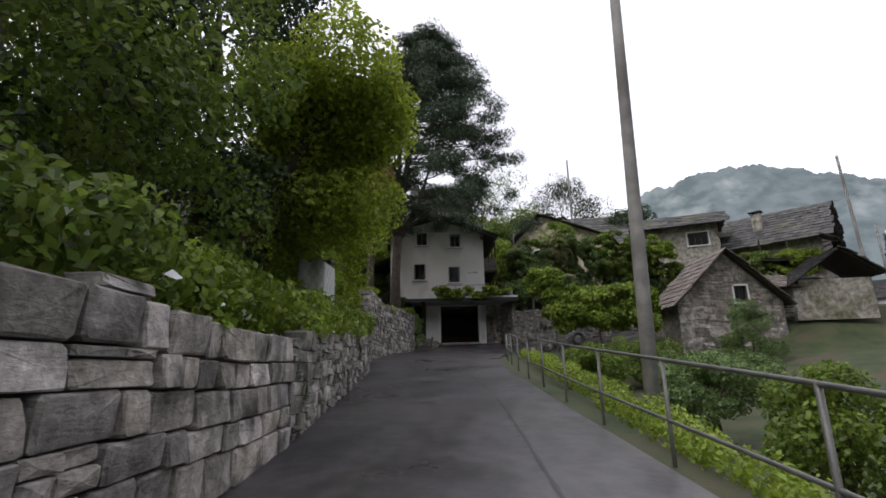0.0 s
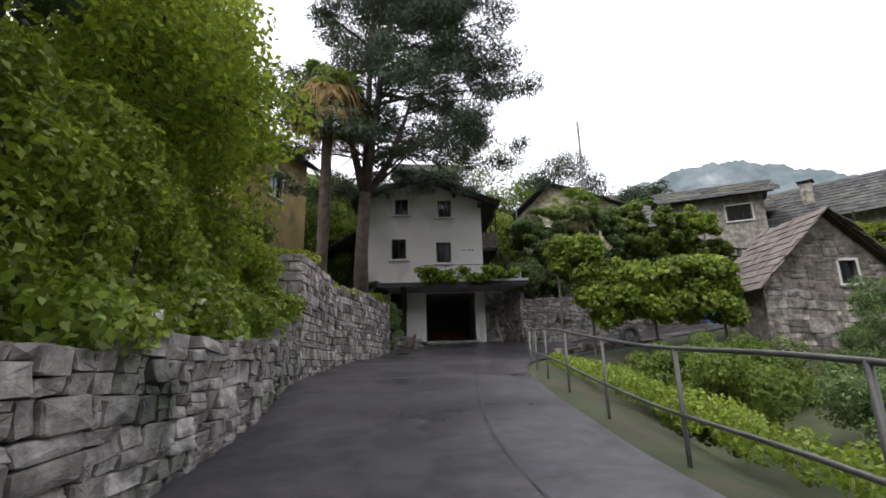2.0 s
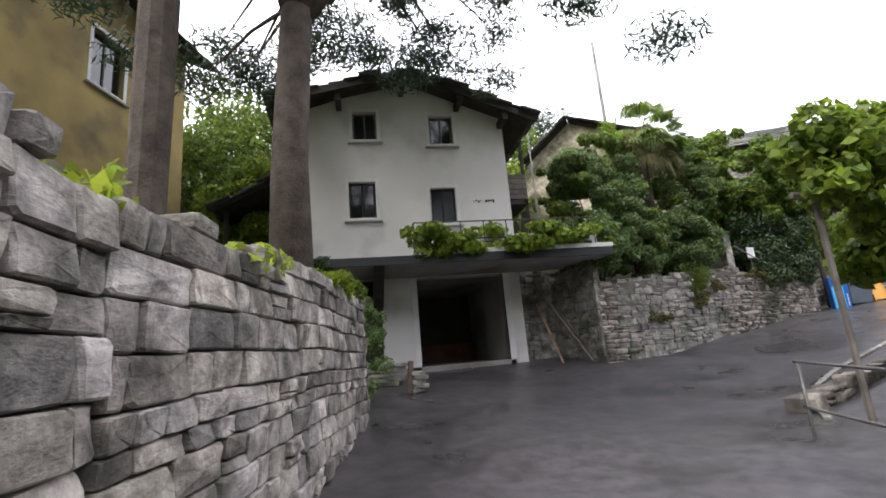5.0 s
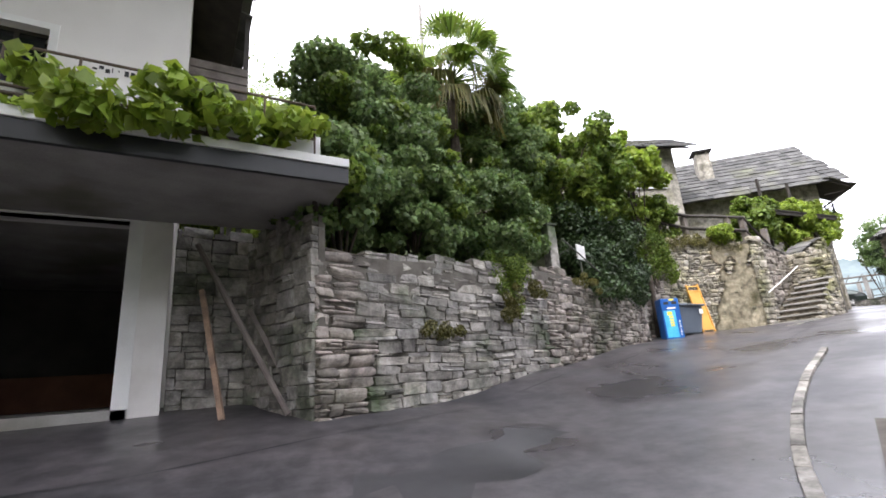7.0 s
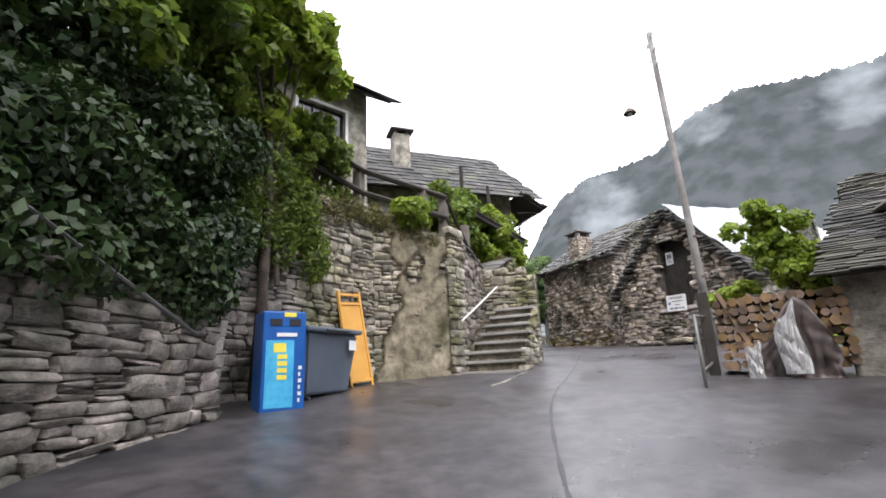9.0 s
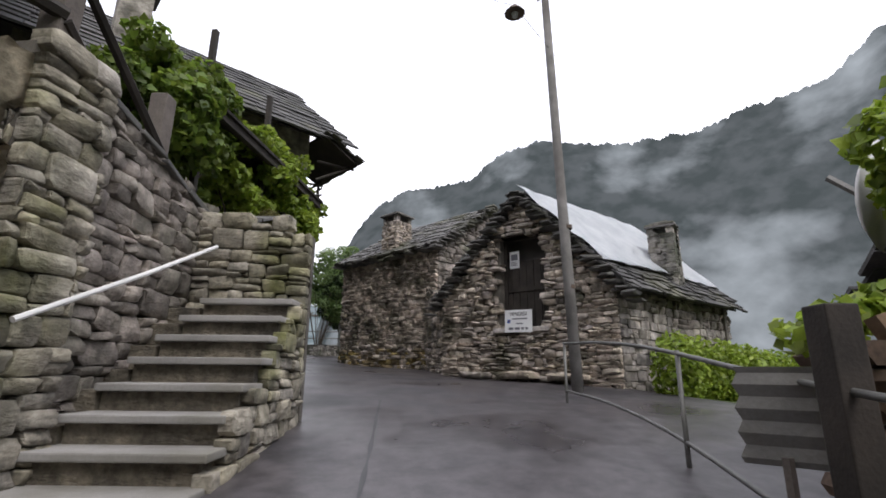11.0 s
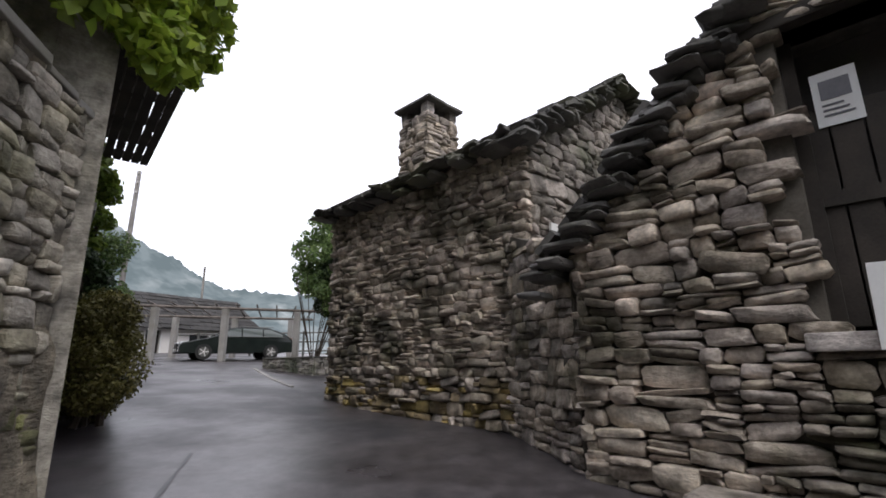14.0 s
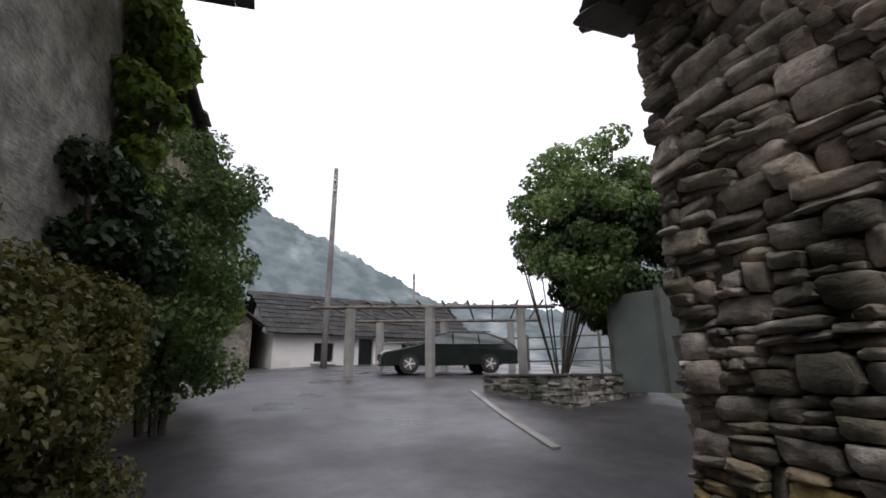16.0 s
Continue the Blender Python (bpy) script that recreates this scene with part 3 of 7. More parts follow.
def limbs(base, top, r0, tips, parent, mat=None, name="trunk"):
    """A tapered trunk, and limbs from along it to the tips."""
    base, top = Vector(base), Vector(top)
    bend = Vector((rng.uniform(-0.15, 0.15), rng.uniform(-0.15, 0.15), 0))
    pts = [base + (top - base) * k + bend * math.sin(k * 3.1) for k in (0, 0.25, 0.5, 0.75, 1)]
    trunk = part(name, tube(pts, [r0 * 1.25, r0, r0 * 0.85, r0 * 0.65, r0 * 0.4], 9), mat or BARK, parent, smooth=True)
    for tip in tips:
        k = rng.uniform(0.45, 0.95)
        s, tip = base + (top - base) * k + bend * math.sin(k * 3.1), Vector(tip)
        mid = (s + tip) / 2 + Vector((0, 0, 0.12 * (tip - s).length))
        part("limb", tube([s, mid, tip], [r0 * 0.4, r0 * 0.26, r0 * 0.08], 6), mat or BARK, parent, smooth=True)
    return trunk


def shrub(name, label, blobs, n, size, mat, category="shrub", ratio=0.6, stems=4, group="", shell=0.5):
    b = np.array(blobs, float)
    cx, cy, z0 = b[:, 0].mean(), b[:, 1].mean(), (b[:, 2] - b[:, 5]).min()
    thing = empty(name, label, category, group)
    for i in range(stems):
        t = b[(i * 7) % len(b)]
        part("stem", tube([(cx + rng.uniform(-0.15, 0.15), cy + rng.uniform(-0.15, 0.15), z0 - 0.15), ((cx + t[0]) / 2, (cy + t[1]) / 2, (z0 + t[2]) / 2 + 0.2), tuple(t[:3])], [0.05, 0.035, 0.012], 6), BARK, thing)
    crown("foliage", blobs, n, size, mat, thing, ratio, shell)
    return thing
# ---------- house building ----------
def holed_wall(width, z0, z1, thick, holes, apex=None):
    """A wall along x with its outer face at y = 0, openings through it; apex: (x, z) of a gable over z1."""
    bm = bmesh.new()
    top = apex[1] if apex else z1
    xs = sorted({0, width, *[v for h in holes for v in h[:2]], *([apex[0]] if apex else [])})
    zs = sorted({z0, z1, top, *[v for h in holes for v in h[2:]]})
    vert = {}

    def at(i, k, y):
        if (i, k, y) not in vert:
            vert[i, k, y] = bm.verts.new((xs[i], y, zs[k]))
        return vert[i, k, y]

    def solid(i, k):
        if not (0 <= i < len(xs) - 1 and 0 <= k < len(zs) - 1):
            return False
        return not any(h[0] - 1e-6 <= xs[i] and xs[i + 1] <= h[1] + 1e-6 and h[2] - 1e-6 <= zs[k] and zs[k + 1] <= h[3] + 1e-6 for h in holes)

    for i in range(len(xs) - 1):
        for k in range(len(zs) - 1):
            if not solid(i, k):
                continue
            for y in (0, thick):
                bm.faces.new((at(i, k, y), at(i + 1, k, y), at(i + 1, k + 1, y), at(i, k + 1, y)))
            for di, dk, p, q in ((-1, 0, (i, k), (i, k + 1)), (1, 0, (i + 1, k), (i + 1, k + 1)), (0, -1, (i, k), (i + 1, k)), (0, 1, (i, k + 1), (i + 1, k + 1))):
                if not solid(i + di, k + dk):
                    bm.faces.new((at(*p, 0), at(*q, 0), at(*q, thick), at(*p, thick)))
    if apex:
        for x_, s in ((0, -1), (width, 1)):
            n = Vector((s * (top - z1), 0, abs(apex[0] - x_)))
            bmesh.ops.bisect_plane(bm, geom=bm.verts[:] + bm.edges[:] + bm.faces[:], plane_co=(x_, 0, z1), plane_no=n, clear_outer=True)
    return bm


def window(parent, x, z, w, h, frame_mat, trim_mat, y=0.0, depth=0.16, trim=0.11, sill=True, bars=1, pane_mat=None, name="window", curtain=False):
    """A casement set back in its opening: x, z of the lower left corner of the opening."""
    win = new(name)
    win.parent = parent
    win.location = (x, y, z)
    if trim:
        bm = bmesh.new()
        for b in ((-trim, -0.02, -trim, 0, 0.03, h + trim), (w, -0.02, -trim, w + trim, 0.03, h + trim), (0, -0.02, h, w, 0.03, h + trim), (0, -0.02, -trim, w, 0.03, 0)):
            box(*b, bm=bm)
        part("surround", bm, trim_mat, win)
    f = 0.055
    bm = bmesh.new()
    for b in ((0, depth, 0, f, depth + 0.05, h), (w - f, depth, 0, w, depth + 0.05, h), (f, depth, 0, w - f, depth + 0.05, f), (f, depth, h - f, w - f, depth + 0.05, h)):
        box(*b, bm=bm)
    for k in range(bars):
        u = w * (k + 1) / (bars + 1)
        box(u - 0.03, depth - 0.005, f, u + 0.03, depth + 0.045, h - f, bm=bm)
    part("window_frame", bm, frame_mat, win)
    for k in range(bars + 1):
        u0, u1 = f + (w - 2 * f) * k / (bars + 1), f + (w - 2 * f) * (k + 1) / (bars + 1)
        part("pane", box(u0 + 0.02, depth + 0.02, f, u1 - 0.02, depth + 0.03, h - f), pane_mat or PANE, win)
    if curtain:
        part("curtain", box(f, depth + 0.08, f, w - f, depth + 0.09, h * 0.7), WHITE_TRIM, win, "pale curtain behind the pane")
    if sill:
        part("sill", box(-trim - 0.06, -0.09, -trim - 0.05, w + trim + 0.06, 0.02, -trim + 0.01, 0.01), CONCRETE, win)
    return win


def slab_roof(parent, corners, rows, cols_, thick, mat, name="slab", step=0.03, seed=0, base_mat=None, joined=False, ragged=0.06):
    """A roof slope of overlapping stone slabs. corners: eave left, eave right, ridge right, ridge left (seen from outside)."""
    r = random.Random(seed)
    e0, e1, r1, r0 = [Vector(c) for c in corners]
    nrm = (e1 - e0).cross(r0 - e0).normalized()
    bm = bmesh.new()
    mid_ = (e0 + e1 + r1 + r0) / 4
    lo = [bm.verts.new(p + (mid_ - p) * 0.06 - nrm * 0.03) for p in (e0, e1, r1, r0)]
    hi = [bm.verts.new(p + (mid_ - p) * 0.06 - nrm * 0.08) for p in (e0, e1, r1, r0)]
    bm.faces.new(lo)
    bm.faces.new(hi[::-1])
    for i in range(4):
        bm.faces.new((lo[i], hi[i], hi[(i + 1) % 4], lo[(i + 1) % 4]))
    part("roof_deck", bm, base_mat or DARK_WOOD, parent)
    vs, fs, base = [], [], 0
    meshes = []
    if not joined:
        for k in range(6):
            q = random.Random(seed + k)
            pts = [(-0.5, -0.5), (-0.1, -0.5 - q.uniform(0, 0.08)), (0.3, -0.5 - q.uniform(-0.03, 0.08)), (0.5, -0.5 + q.uniform(-0.03, 0.06)), (0.5, 0.5), (-0.5, 0.5)]
            me = bpy.data.meshes.new(name)
            v = [(x, y, 0.5) for x, y in pts] + [(x * 0.97, y * 0.98, -0.5) for x, y in pts]
            f = [tuple(range(6)), tuple(range(11, 5, -1))] + [(i, 6 + i, 6 + (i + 1) % 6, (i + 1) % 6) for i in range(6)]
            me.from_pydata(v, [], f)
            me.materials.append(mat)
            meshes.append(me)
    for row in range(rows):
        v0, v1 = row / rows, (row + 1.35) / rows
        u = -r.uniform(0, 0.6) / cols_
        while u < 1:
            w = r.uniform(0.6, 1.4) / cols_
            a, b = max(u, 0), min(u + w, 1)
            u += w
            a -= r.uniform(0, 0.5) / cols_ if a == 0 else 0
            b += r.uniform(0, 0.5) / cols_ if b == 1 else 0
            if b - a < 0.2 / cols_:
                continue
            vm0, vm1 = v0 - r.uniform(0, ragged) / rows * 3, min(v1, 1.0)
            p = lambda s, t: (e0 * (1 - s) + e1 * s) * (1 - t) + (r0 * (1 - s) + r1 * s) * t
            ax, ay = p(b, vm0) - p(a, vm0), p((a + b) / 2, vm1) - p((a + b) / 2, vm0)
            tilt = thick * 0.9 / max(ay.length, 0.1)
            c = p((a + b) / 2, (vm0 + vm1) / 2) + nrm * (thick * 0.9 + r.uniform(0, step))
            ayt = ay - nrm * tilt * ay.length
            if joined:
                q = [c - ax / 2 * 0.98 - ayt / 2, c + ax / 2 * 0.98 - ayt / 2, c + ax / 2 * 0.98 + ayt / 2, c - ax / 2 * 0.98 + ayt / 2]
                vs += [x + nrm * thick / 2 for x in q] + [x - nrm * thick / 2 for x in q]
                fs += [tuple(base + i for i in g) for g in ((0, 1, 2, 3), (7, 6, 5, 4), (0, 4, 5, 1), (1, 5, 6, 2), (2, 6, 7, 3), (3, 7, 4, 0))]
                base += 8
            else:
                ob = bpy.data.objects.new(name, r.choice(meshes))
                scene.collection.objects.link(ob)
                ob.parent = parent
                x_, y_ = ax * 0.985, ayt
                ob.matrix_local = Matrix(((x_.x, y_.x, nrm.x * thick, c.x), (x_.y, y_.y, nrm.y * thick, c.y), (x_.z, y_.z, nrm.z * thick, c.z), (0, 0, 0, 1)))
    if joined:
        me = bpy.data.meshes.new(name)
        me.from_pydata(vs, [], fs)
        link("slab_cover", me, mat, parent)["kind"] = "stuff"


def on_line(a, b, z=0.0):
    """A frame with its origin at plan point a, x towards b and y into the house, to the left of a-to-b."""
    d = math.degrees(math.atan2(b[1] - a[1], b[0] - a[0]))
    return pose(a[0], a[1], z, 0, 0, d)


def house(name, label, a, b, depth, z0, eave, ridge, wall_mat, roof_mat, along=True, over=0.5, openings=(), rows=7, cols_=12, trim=WHITE_TRIM, roof_thick=0.05, chimneys=(), frame_mat=DARK_WOOD, bars=1, gable_x=None, left_openings=(), curtain=False):
    """A far house. a, b: plan ends of its front as seen from outside, left to right; along: the ridge runs along the front; otherwise the front is a gable.
    openings: (x, z, w, h) of windows on the front."""
    m = on_line(a, b)
    w = math.hypot(b[0] - a[0], b[1] - a[1])
    thing = empty(name, label, "house", at=m)
    t = 0.4
    holes = [(x, x + ww, z, z + hh) for x, z, ww, hh in openings]
    gx_ = gable_x if gable_x is not None else w / 2
    part("wall", holed_wall(w, z0, eave, t, holes, None if along else (gx_, ridge)), wall_mat, thing)
    bm = holed_wall(w, z0, eave, t, (), None if along else (gx_, ridge))
    bmesh.ops.translate(bm, verts=bm.verts, vec=(0, depth - t, 0))
    part("wall", bm, wall_mat, thing)
    for x0 in (0, w - t):
        side_apex = (depth / 2 - t, ridge - 0.0) if along else None
        bm = holed_wall(depth - 2 * t - 0.006, z0, eave, t, (), (depth / 2 - t, ridge) if along else None)
        bmesh.ops.transform(bm, matrix=Matrix.Translation((x0 + t, t + 0.003, 0)) @ Matrix.Rotation(radians(90), 4, "Z"), verts=bm.verts)
        part("wall", bm, wall_mat, thing)
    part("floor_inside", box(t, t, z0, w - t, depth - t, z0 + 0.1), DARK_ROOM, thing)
    roof = new("roof")
    roof.parent = thing
    if along:
        k = (ridge - eave) / (depth / 2)
        slopes = [((-over, -over, eave - over * k), (w + over, -over, eave - over * k), (w + over, depth / 2, ridge), (-over, depth / 2, ridge)),
                  ((w + over, depth + over, eave - over * k), (-over, depth + over, eave - over * k), (-over, depth / 2, ridge), (w + over, depth / 2, ridge))]
    else:
        kl, kr = (ridge - eave) / gx_, (ridge - eave) / (w - gx_)
        slopes = [((-over, depth + over, eave - over * kl), (-over, -over, eave - over * kl), (gx_, -over, ridge), (gx_, depth + over, ridge)),
                  ((w + over, -over, eave - over * kr), (w + over, depth + over, eave - over * kr), (gx_, depth + over, ridge), (gx_, -over, ridge))]
    for i, s in enumerate(slopes):
        slab_roof(roof, [(x, y, z + 0.12) for x, y, z in s], rows, cols_, roof_thick, roof_mat, seed=hash_of(name) + i, joined=True)
    for x, z, ww, hh in openings:
        window(thing, x, z, ww, hh, frame_mat, trim, bars=bars, trim=0.1 if trim else 0, curtain=curtain)
    for x, y, cz, s, h in chimneys:
        ch = new("chimney")
        ch.parent = roof
        ch.location = (x, y, cz)
        part("chimney_shaft", box(-s / 2, -s / 2, 0, s / 2, s / 2, h, 0.02), wall_mat, ch)
        part("cap", box(-s * 0.72, -s * 0.72, h + 0.12, s * 0.72, s * 0.72, h + 0.2, 0.02), SLATE_FAR, ch)
        for dx in (-0.35, 0.35):
            for dy in (-0.35, 0.35):
                part("cap_post", box(dx * s - 0.05, dy * s - 0.05, h, dx * s + 0.05, dy * s + 0.05, h + 0.13), wall_mat, ch)
    return thing


def hash_of(text):
    return sum(ord(c) * (i + 3) for i, c in enumerate(text)) % 9973


# ---------- retaining walls of the lower lane ----------
def along_road(a, b, dz=0.0):
    return lambda u: road_z(a[0] + (b[0] - a[0]) * u / math.hypot(b[0] - a[0], b[1] - a[1]), a[1] + (b[1] - a[1]) * u / math.hypot(b[0] - a[0], b[1] - a[1])) + dz


def linear(z0, z1, run):
    return lambda u: z0 + (z1 - z0) * u / run


def run_of(a, b):
    return math.hypot(b[0] - a[0], b[1] - a[1])


# stones face to the right of a-to-b: the lane lies to the right when one walks from a to b uphill
LW = [(-2.35, -14.0), (-2.36, 5.6), (-2.42, 9.0), (-2.75, 15.0), (-3.3, 19.3), (-3.2, 23.0), (-2.0, 29.8)]
ENDZ = 4.78
tops = [(2.3, 1.76), (1.76, 2.02), (2.02, 2.35), (2.35, 3.05), (4.70, 4.45), (4.48, ENDZ)]
for i, ((a, b), (t0, t1)) in enumerate(zip(zip(LW, LW[1:]), tops)):
    big = i == 0 or i >= 4
    wname = "wall_lower_" + "abcdef"[i]
    stone_wall(wname, ("dry retaining wall of large grey stone blocks" if big else "dry retaining wall of mixed rough stones with weeds"), a, b, along_road(a, b), linear(t0, t1, run_of(a, b)),
               ((0.2, 0.36) if i == 0 else (0.13, 0.29)) if big else (0.08, 0.19), ((0.3, 0.62) if i == 0 else (0.24, 0.66)) if big else (0.16, 0.44), STONE_A if big else STONE_D, thick=0.7, seed=i,
               near=(lambda s: abs(s[1] - 20)) if i == 0 else None, most=240 if i == 0 else 280, depth=0.3, coursed=big)
# the end face of the upper block wall, and its step down
for k, (a, b, t0, t1) in enumerate((((-2.0, 29.8), (-3.2, 30.3), ENDZ, ENDZ), ((-3.9, 19.2), (-3.3, 19.3), 4.70, 4.70))):
    stone_wall("wall_return_" + "ab"[k], "short return of the block retaining wall", a, b, along_road(a, b), linear(t0, t1, run_of(a, b)), (0.2, 0.34), (0.3, 0.6), STONE_A, thick=0.5, seed=30 + k, depth=0.3, coursed=True)

# ---------- the main house with its garage ----------
FX, FY = -4.05, 35.4
home = empty("house", "pale grey rendered two-storey house over a garage, slate roof", "house", at=pose(FX, FY, 0))
W, D, Z0, Z1, EAVE, RIDGE = 7.2, 8.0, 2.35, 6.2, 11.6, 12.6
GF = [(1.74, 2.68, 2.9, 6.0), (3.8, 6.62, 2.9, 5.95)]
part("wall", holed_wall(W, Z0, Z1, 0.4, GF), RENDER_, home)
UP = [(2.02, 10.72, 0.80, 1.0), (4.60, 10.55, 0.82, 1.05), (1.82, 8.0, 0.86, 1.22), (4.46, 7.75, 0.86, 1.22)]
part("wall", holed_wall(W, Z1 + 0.003, EAVE, 0.4, [(x, x + w_, z, z + h_) for x, z, w_, h_ in UP], (3.7, RIDGE + 0.35)), RENDER_, home)
for x0 in (0, W - 0.4):
    bm = holed_wall(D - 0.8, Z0, EAVE, 0.4, ())
    bmesh.ops.transform(bm, matrix=Matrix.Translation((x0 + 0.4, 0.403, 0)) @ Matrix.Rotation(radians(90), 4, "Z"), verts=bm.verts)
    part("wall", bm, RENDER_, home)
bm = holed_wall(W, Z0, EAVE, 0.4, (), (3.7, RIDGE + 0.35))
bmesh.ops.translate(bm, verts=bm.verts, vec=(0, D - 0.4, 0))
part("wall", bm, RENDER_, home)
part("floor_slab", box(0.4, 0.4, 6.0, W - 0.4, D - 0.4, 6.2), CONCRETE, home)
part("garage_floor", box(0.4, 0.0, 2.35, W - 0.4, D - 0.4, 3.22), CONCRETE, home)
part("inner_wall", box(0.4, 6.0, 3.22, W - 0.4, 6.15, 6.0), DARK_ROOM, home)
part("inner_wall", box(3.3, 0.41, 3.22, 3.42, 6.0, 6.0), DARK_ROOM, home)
part("bench", box(3.9, 5.2, 3.22, 6.6, 5.9, 3.95, 0.02), RED_BROWN, home, "low red-brown boards at the back of the garage")
for x, z, w_, h_ in UP:
    window(home, x, z, w_, h_, DARK_WOOD if z < 9 else GREY_WOOD, WHITE_TRIM, curtain=(x > 4 and z > 10))
for b in ((3.62, -0.03, 3.22, 3.8, 0.2, 6.12), (6.62, -0.03, 3.22, 6.82, 0.2, 6.12), (3.803, -0.03, 5.95, 6.617, 0.2, 6.12)):
    part("garage_surround", box(*b), WHITE_TRIM, home, "white painted garage surround")
door = part("house_door", box(1.76, 0.25, 3.22, 2.66, 0.31, 5.98, 0.01), DARK_WOOD, home, "dark wooden entrance door")
for z in (3.5, 4.4, 5.2):
    part("door_panel", box(1.86, 0.23, z, 2.56, 0.255, z + 0.6, 0.008), DARK_WOOD, door)
roof = new("roof")
roof.parent = home
kl, kr = (RIDGE - 11.55) / 3.9, (RIDGE - 11.25) / 4.3
for i, s in enumerate((((-0.65, D + 0.6, 11.45), (-0.65, -0.8, 11.45), (3.85, -0.8, RIDGE), (3.85, D + 0.6, RIDGE)), ((8.25, -0.8, 10.9), (8.25, D + 0.6, 10.9), (3.85, D + 0.6, RIDGE), (3.85, -0.8, RIDGE)))):
    slab_roof(roof, [(x, y, z + 0.25) for x, y, z in s], 9, 14, 0.05, SLATE_FAR, seed=i, joined=True)
for x0, z0_, x1, z1_ in ((-0.65, 11.45, 3.85, RIDGE), (3.85, RIDGE, 8.25, 10.9)):
    m_ = box(0, -0.85, -0.16, math.hypot(x1 - x0, z1_ - z0_), -0.77, 0.06)
    bmesh.ops.transform(m_, matrix=Matrix.Translation((x0, 0, z0_ + 0.2)) @ Matrix.Rotation(-math.atan2(z1_ - z0_, x1 - x0), 4, "Y"), verts=m_.verts)
    part("bargeboard", m_, DARK_WOOD, roof)
for x0, z_ in ((0.0, 11.4), (1.6, 11.85), (3.7, 12.4), (5.6, 11.85), (7.1, 11.2)):
    part("purlin", box(x0 - 0.09, -0.76, z_ - 0.1, x0 + 0.09, 0.0, z_ + 0.12, 0.01), DARK_WOOD, roof)
# the thin handwriting on the render is only hinted at
for k in range(9):
    x_ = 5.9 + k * 0.085
    part("lettering", box(x_, -0.012, 8.44 + 0.03 * math.sin(k * 2.1), x_ + (0.06 if k not in (3, 4) else 0.015), -0.002, 8.47 + 0.05 * abs(math.sin(k * 1.7))), BLACK, home)
# balcony on the side of the house
balcony = empty("balcony", "dark boarded wooden balcony on the house side", "balcony", at=pose(3.16, 36.6, 0))
part("deck", box(0, 0, 8.7, 1.1, 4.5, 8.85), DARK_WOOD, balcony)
for k in range(5):
    part("board", box(1.04, 0, 8.9 + k * 0.2, 1.09, 4.5, 9.07 + k * 0.2), GREY_WOOD, balcony)
    part("board", box(0, -0.03, 8.9 + k * 0.2, 1.1, 0.02, 9.07 + k * 0.2), GREY_WOOD, balcony)
for y_ in (0.0, 2.2, 4.4):
    part("post", box(1.0, y_, 6.0, 1.1, y_ + 0.1, 11.3), DARK_WOOD, balcony)
# lean-to on the far side
lean = empty("lean_to_roof", "dark slate lean-to roof over steps beside the house", "roof", at=pose(-6.0, 36.5, 0))
slab_roof(lean, [(-0.6, 4, 8.6), (-0.6, -0.6, 8.6), (1.9, -0.6, 9.9), (1.9, 4, 9.9)], 5, 8, 0.05, SLATE_FAR, seed=5, joined=True)
for y_ in (0, 3.2):
    part("post", box(-0.3, y_, 4.5, -0.18, y_ + 0.12, 8.7), DARK_WOOD, lean)

# garage canopy slab with the terrace railing
canopy = empty("terrace_slab", "concrete terrace slab over the garage front, dark fascia", "terrace", at=pose(0, 0, 0))
part("slab", box(-2.7, 33.0, 5.98, 5.2, 35.38, 6.16, 0.01), CONCRETE, canopy)
part("fascia", box(-2.75, 32.93, 5.95, 5.2, 32.995, 6.18, 0.008), BLACK, canopy)
part("edge_strip", box(-0.6, 32.9, 6.183, 5.2, 33.02, 6.3, 0.006), WHITE_TRIM, canopy, "white painted slab edge")
bm = bmesh.new()
ra = [bm.verts.new((-1.62, y_, z_)) for y_, z_ in ((33.05, 5.975), (35.38, 5.975), (35.38, 5.0), (34.9, 5.05))]
rb = [bm.verts.new((-1.34, v.co.y, v.co.z)) for v in ra]
bm.faces.new(ra[::-1]), bm.faces.new(rb)
for k in range(4):
    bm.faces.new((ra[k], ra[(k + 1) % 4], rb[(k + 1) % 4], rb[k]))
part("bracket", bm, DARK_WOOD, canopy, "dark sloped timber bracket")
railing = empty("terrace_railing", "thin black iron terrace railing overgrown by vine", "railing")
for i in range(9):
    x_ = -0.5 + i * 0.66
    part("post", tube([(x_, 33.1, 6.16), (x_, 33.1, 7.12)], 0.016, 6), RUST, railing)
for z_ in (6.62, 7.12):
    part("rail", tube([(-0.5, 33.1, z_), (4.78, 33.1, z_)], 0.018, 6), RUST, railing)
part("rail", tube([(-0.5, 33.1, 7.12), (-0.5, 35.3, 7.12)], 0.018, 6), RUST, railing)
# white parapet boards behind the vine
part("parapet", box(0.3, 33.25, 6.17, 4.9, 33.33, 6.75, 0.01), WHITE_TRIM, canopy, "white boarded parapet")
# open bay beside the garage, with stone inside
stone_wall("wall_bay", "stone back wall of the open bay beside the garage", (3.2, 35.7), (5.6, 35.7), lambda u: 3.1, lambda u: 6.0, (0.12, 0.22), (0.25, 0.55), STONE_D, thick=0.4, seed=50)
props = empty("leaning_poles", "wooden poles and boards leaning in the bay", "poles", at=pose(0, 0, 0))
part("pole", tube([(4.7, 34.2, 3.0), (3.5, 35.2, 5.6)], 0.045, 7), GREY_WOOD, props)
part("board", tube([(3.9, 34.5, 3.0), (3.6, 35.3, 4.9)], 0.05, 4), LOGS, props)
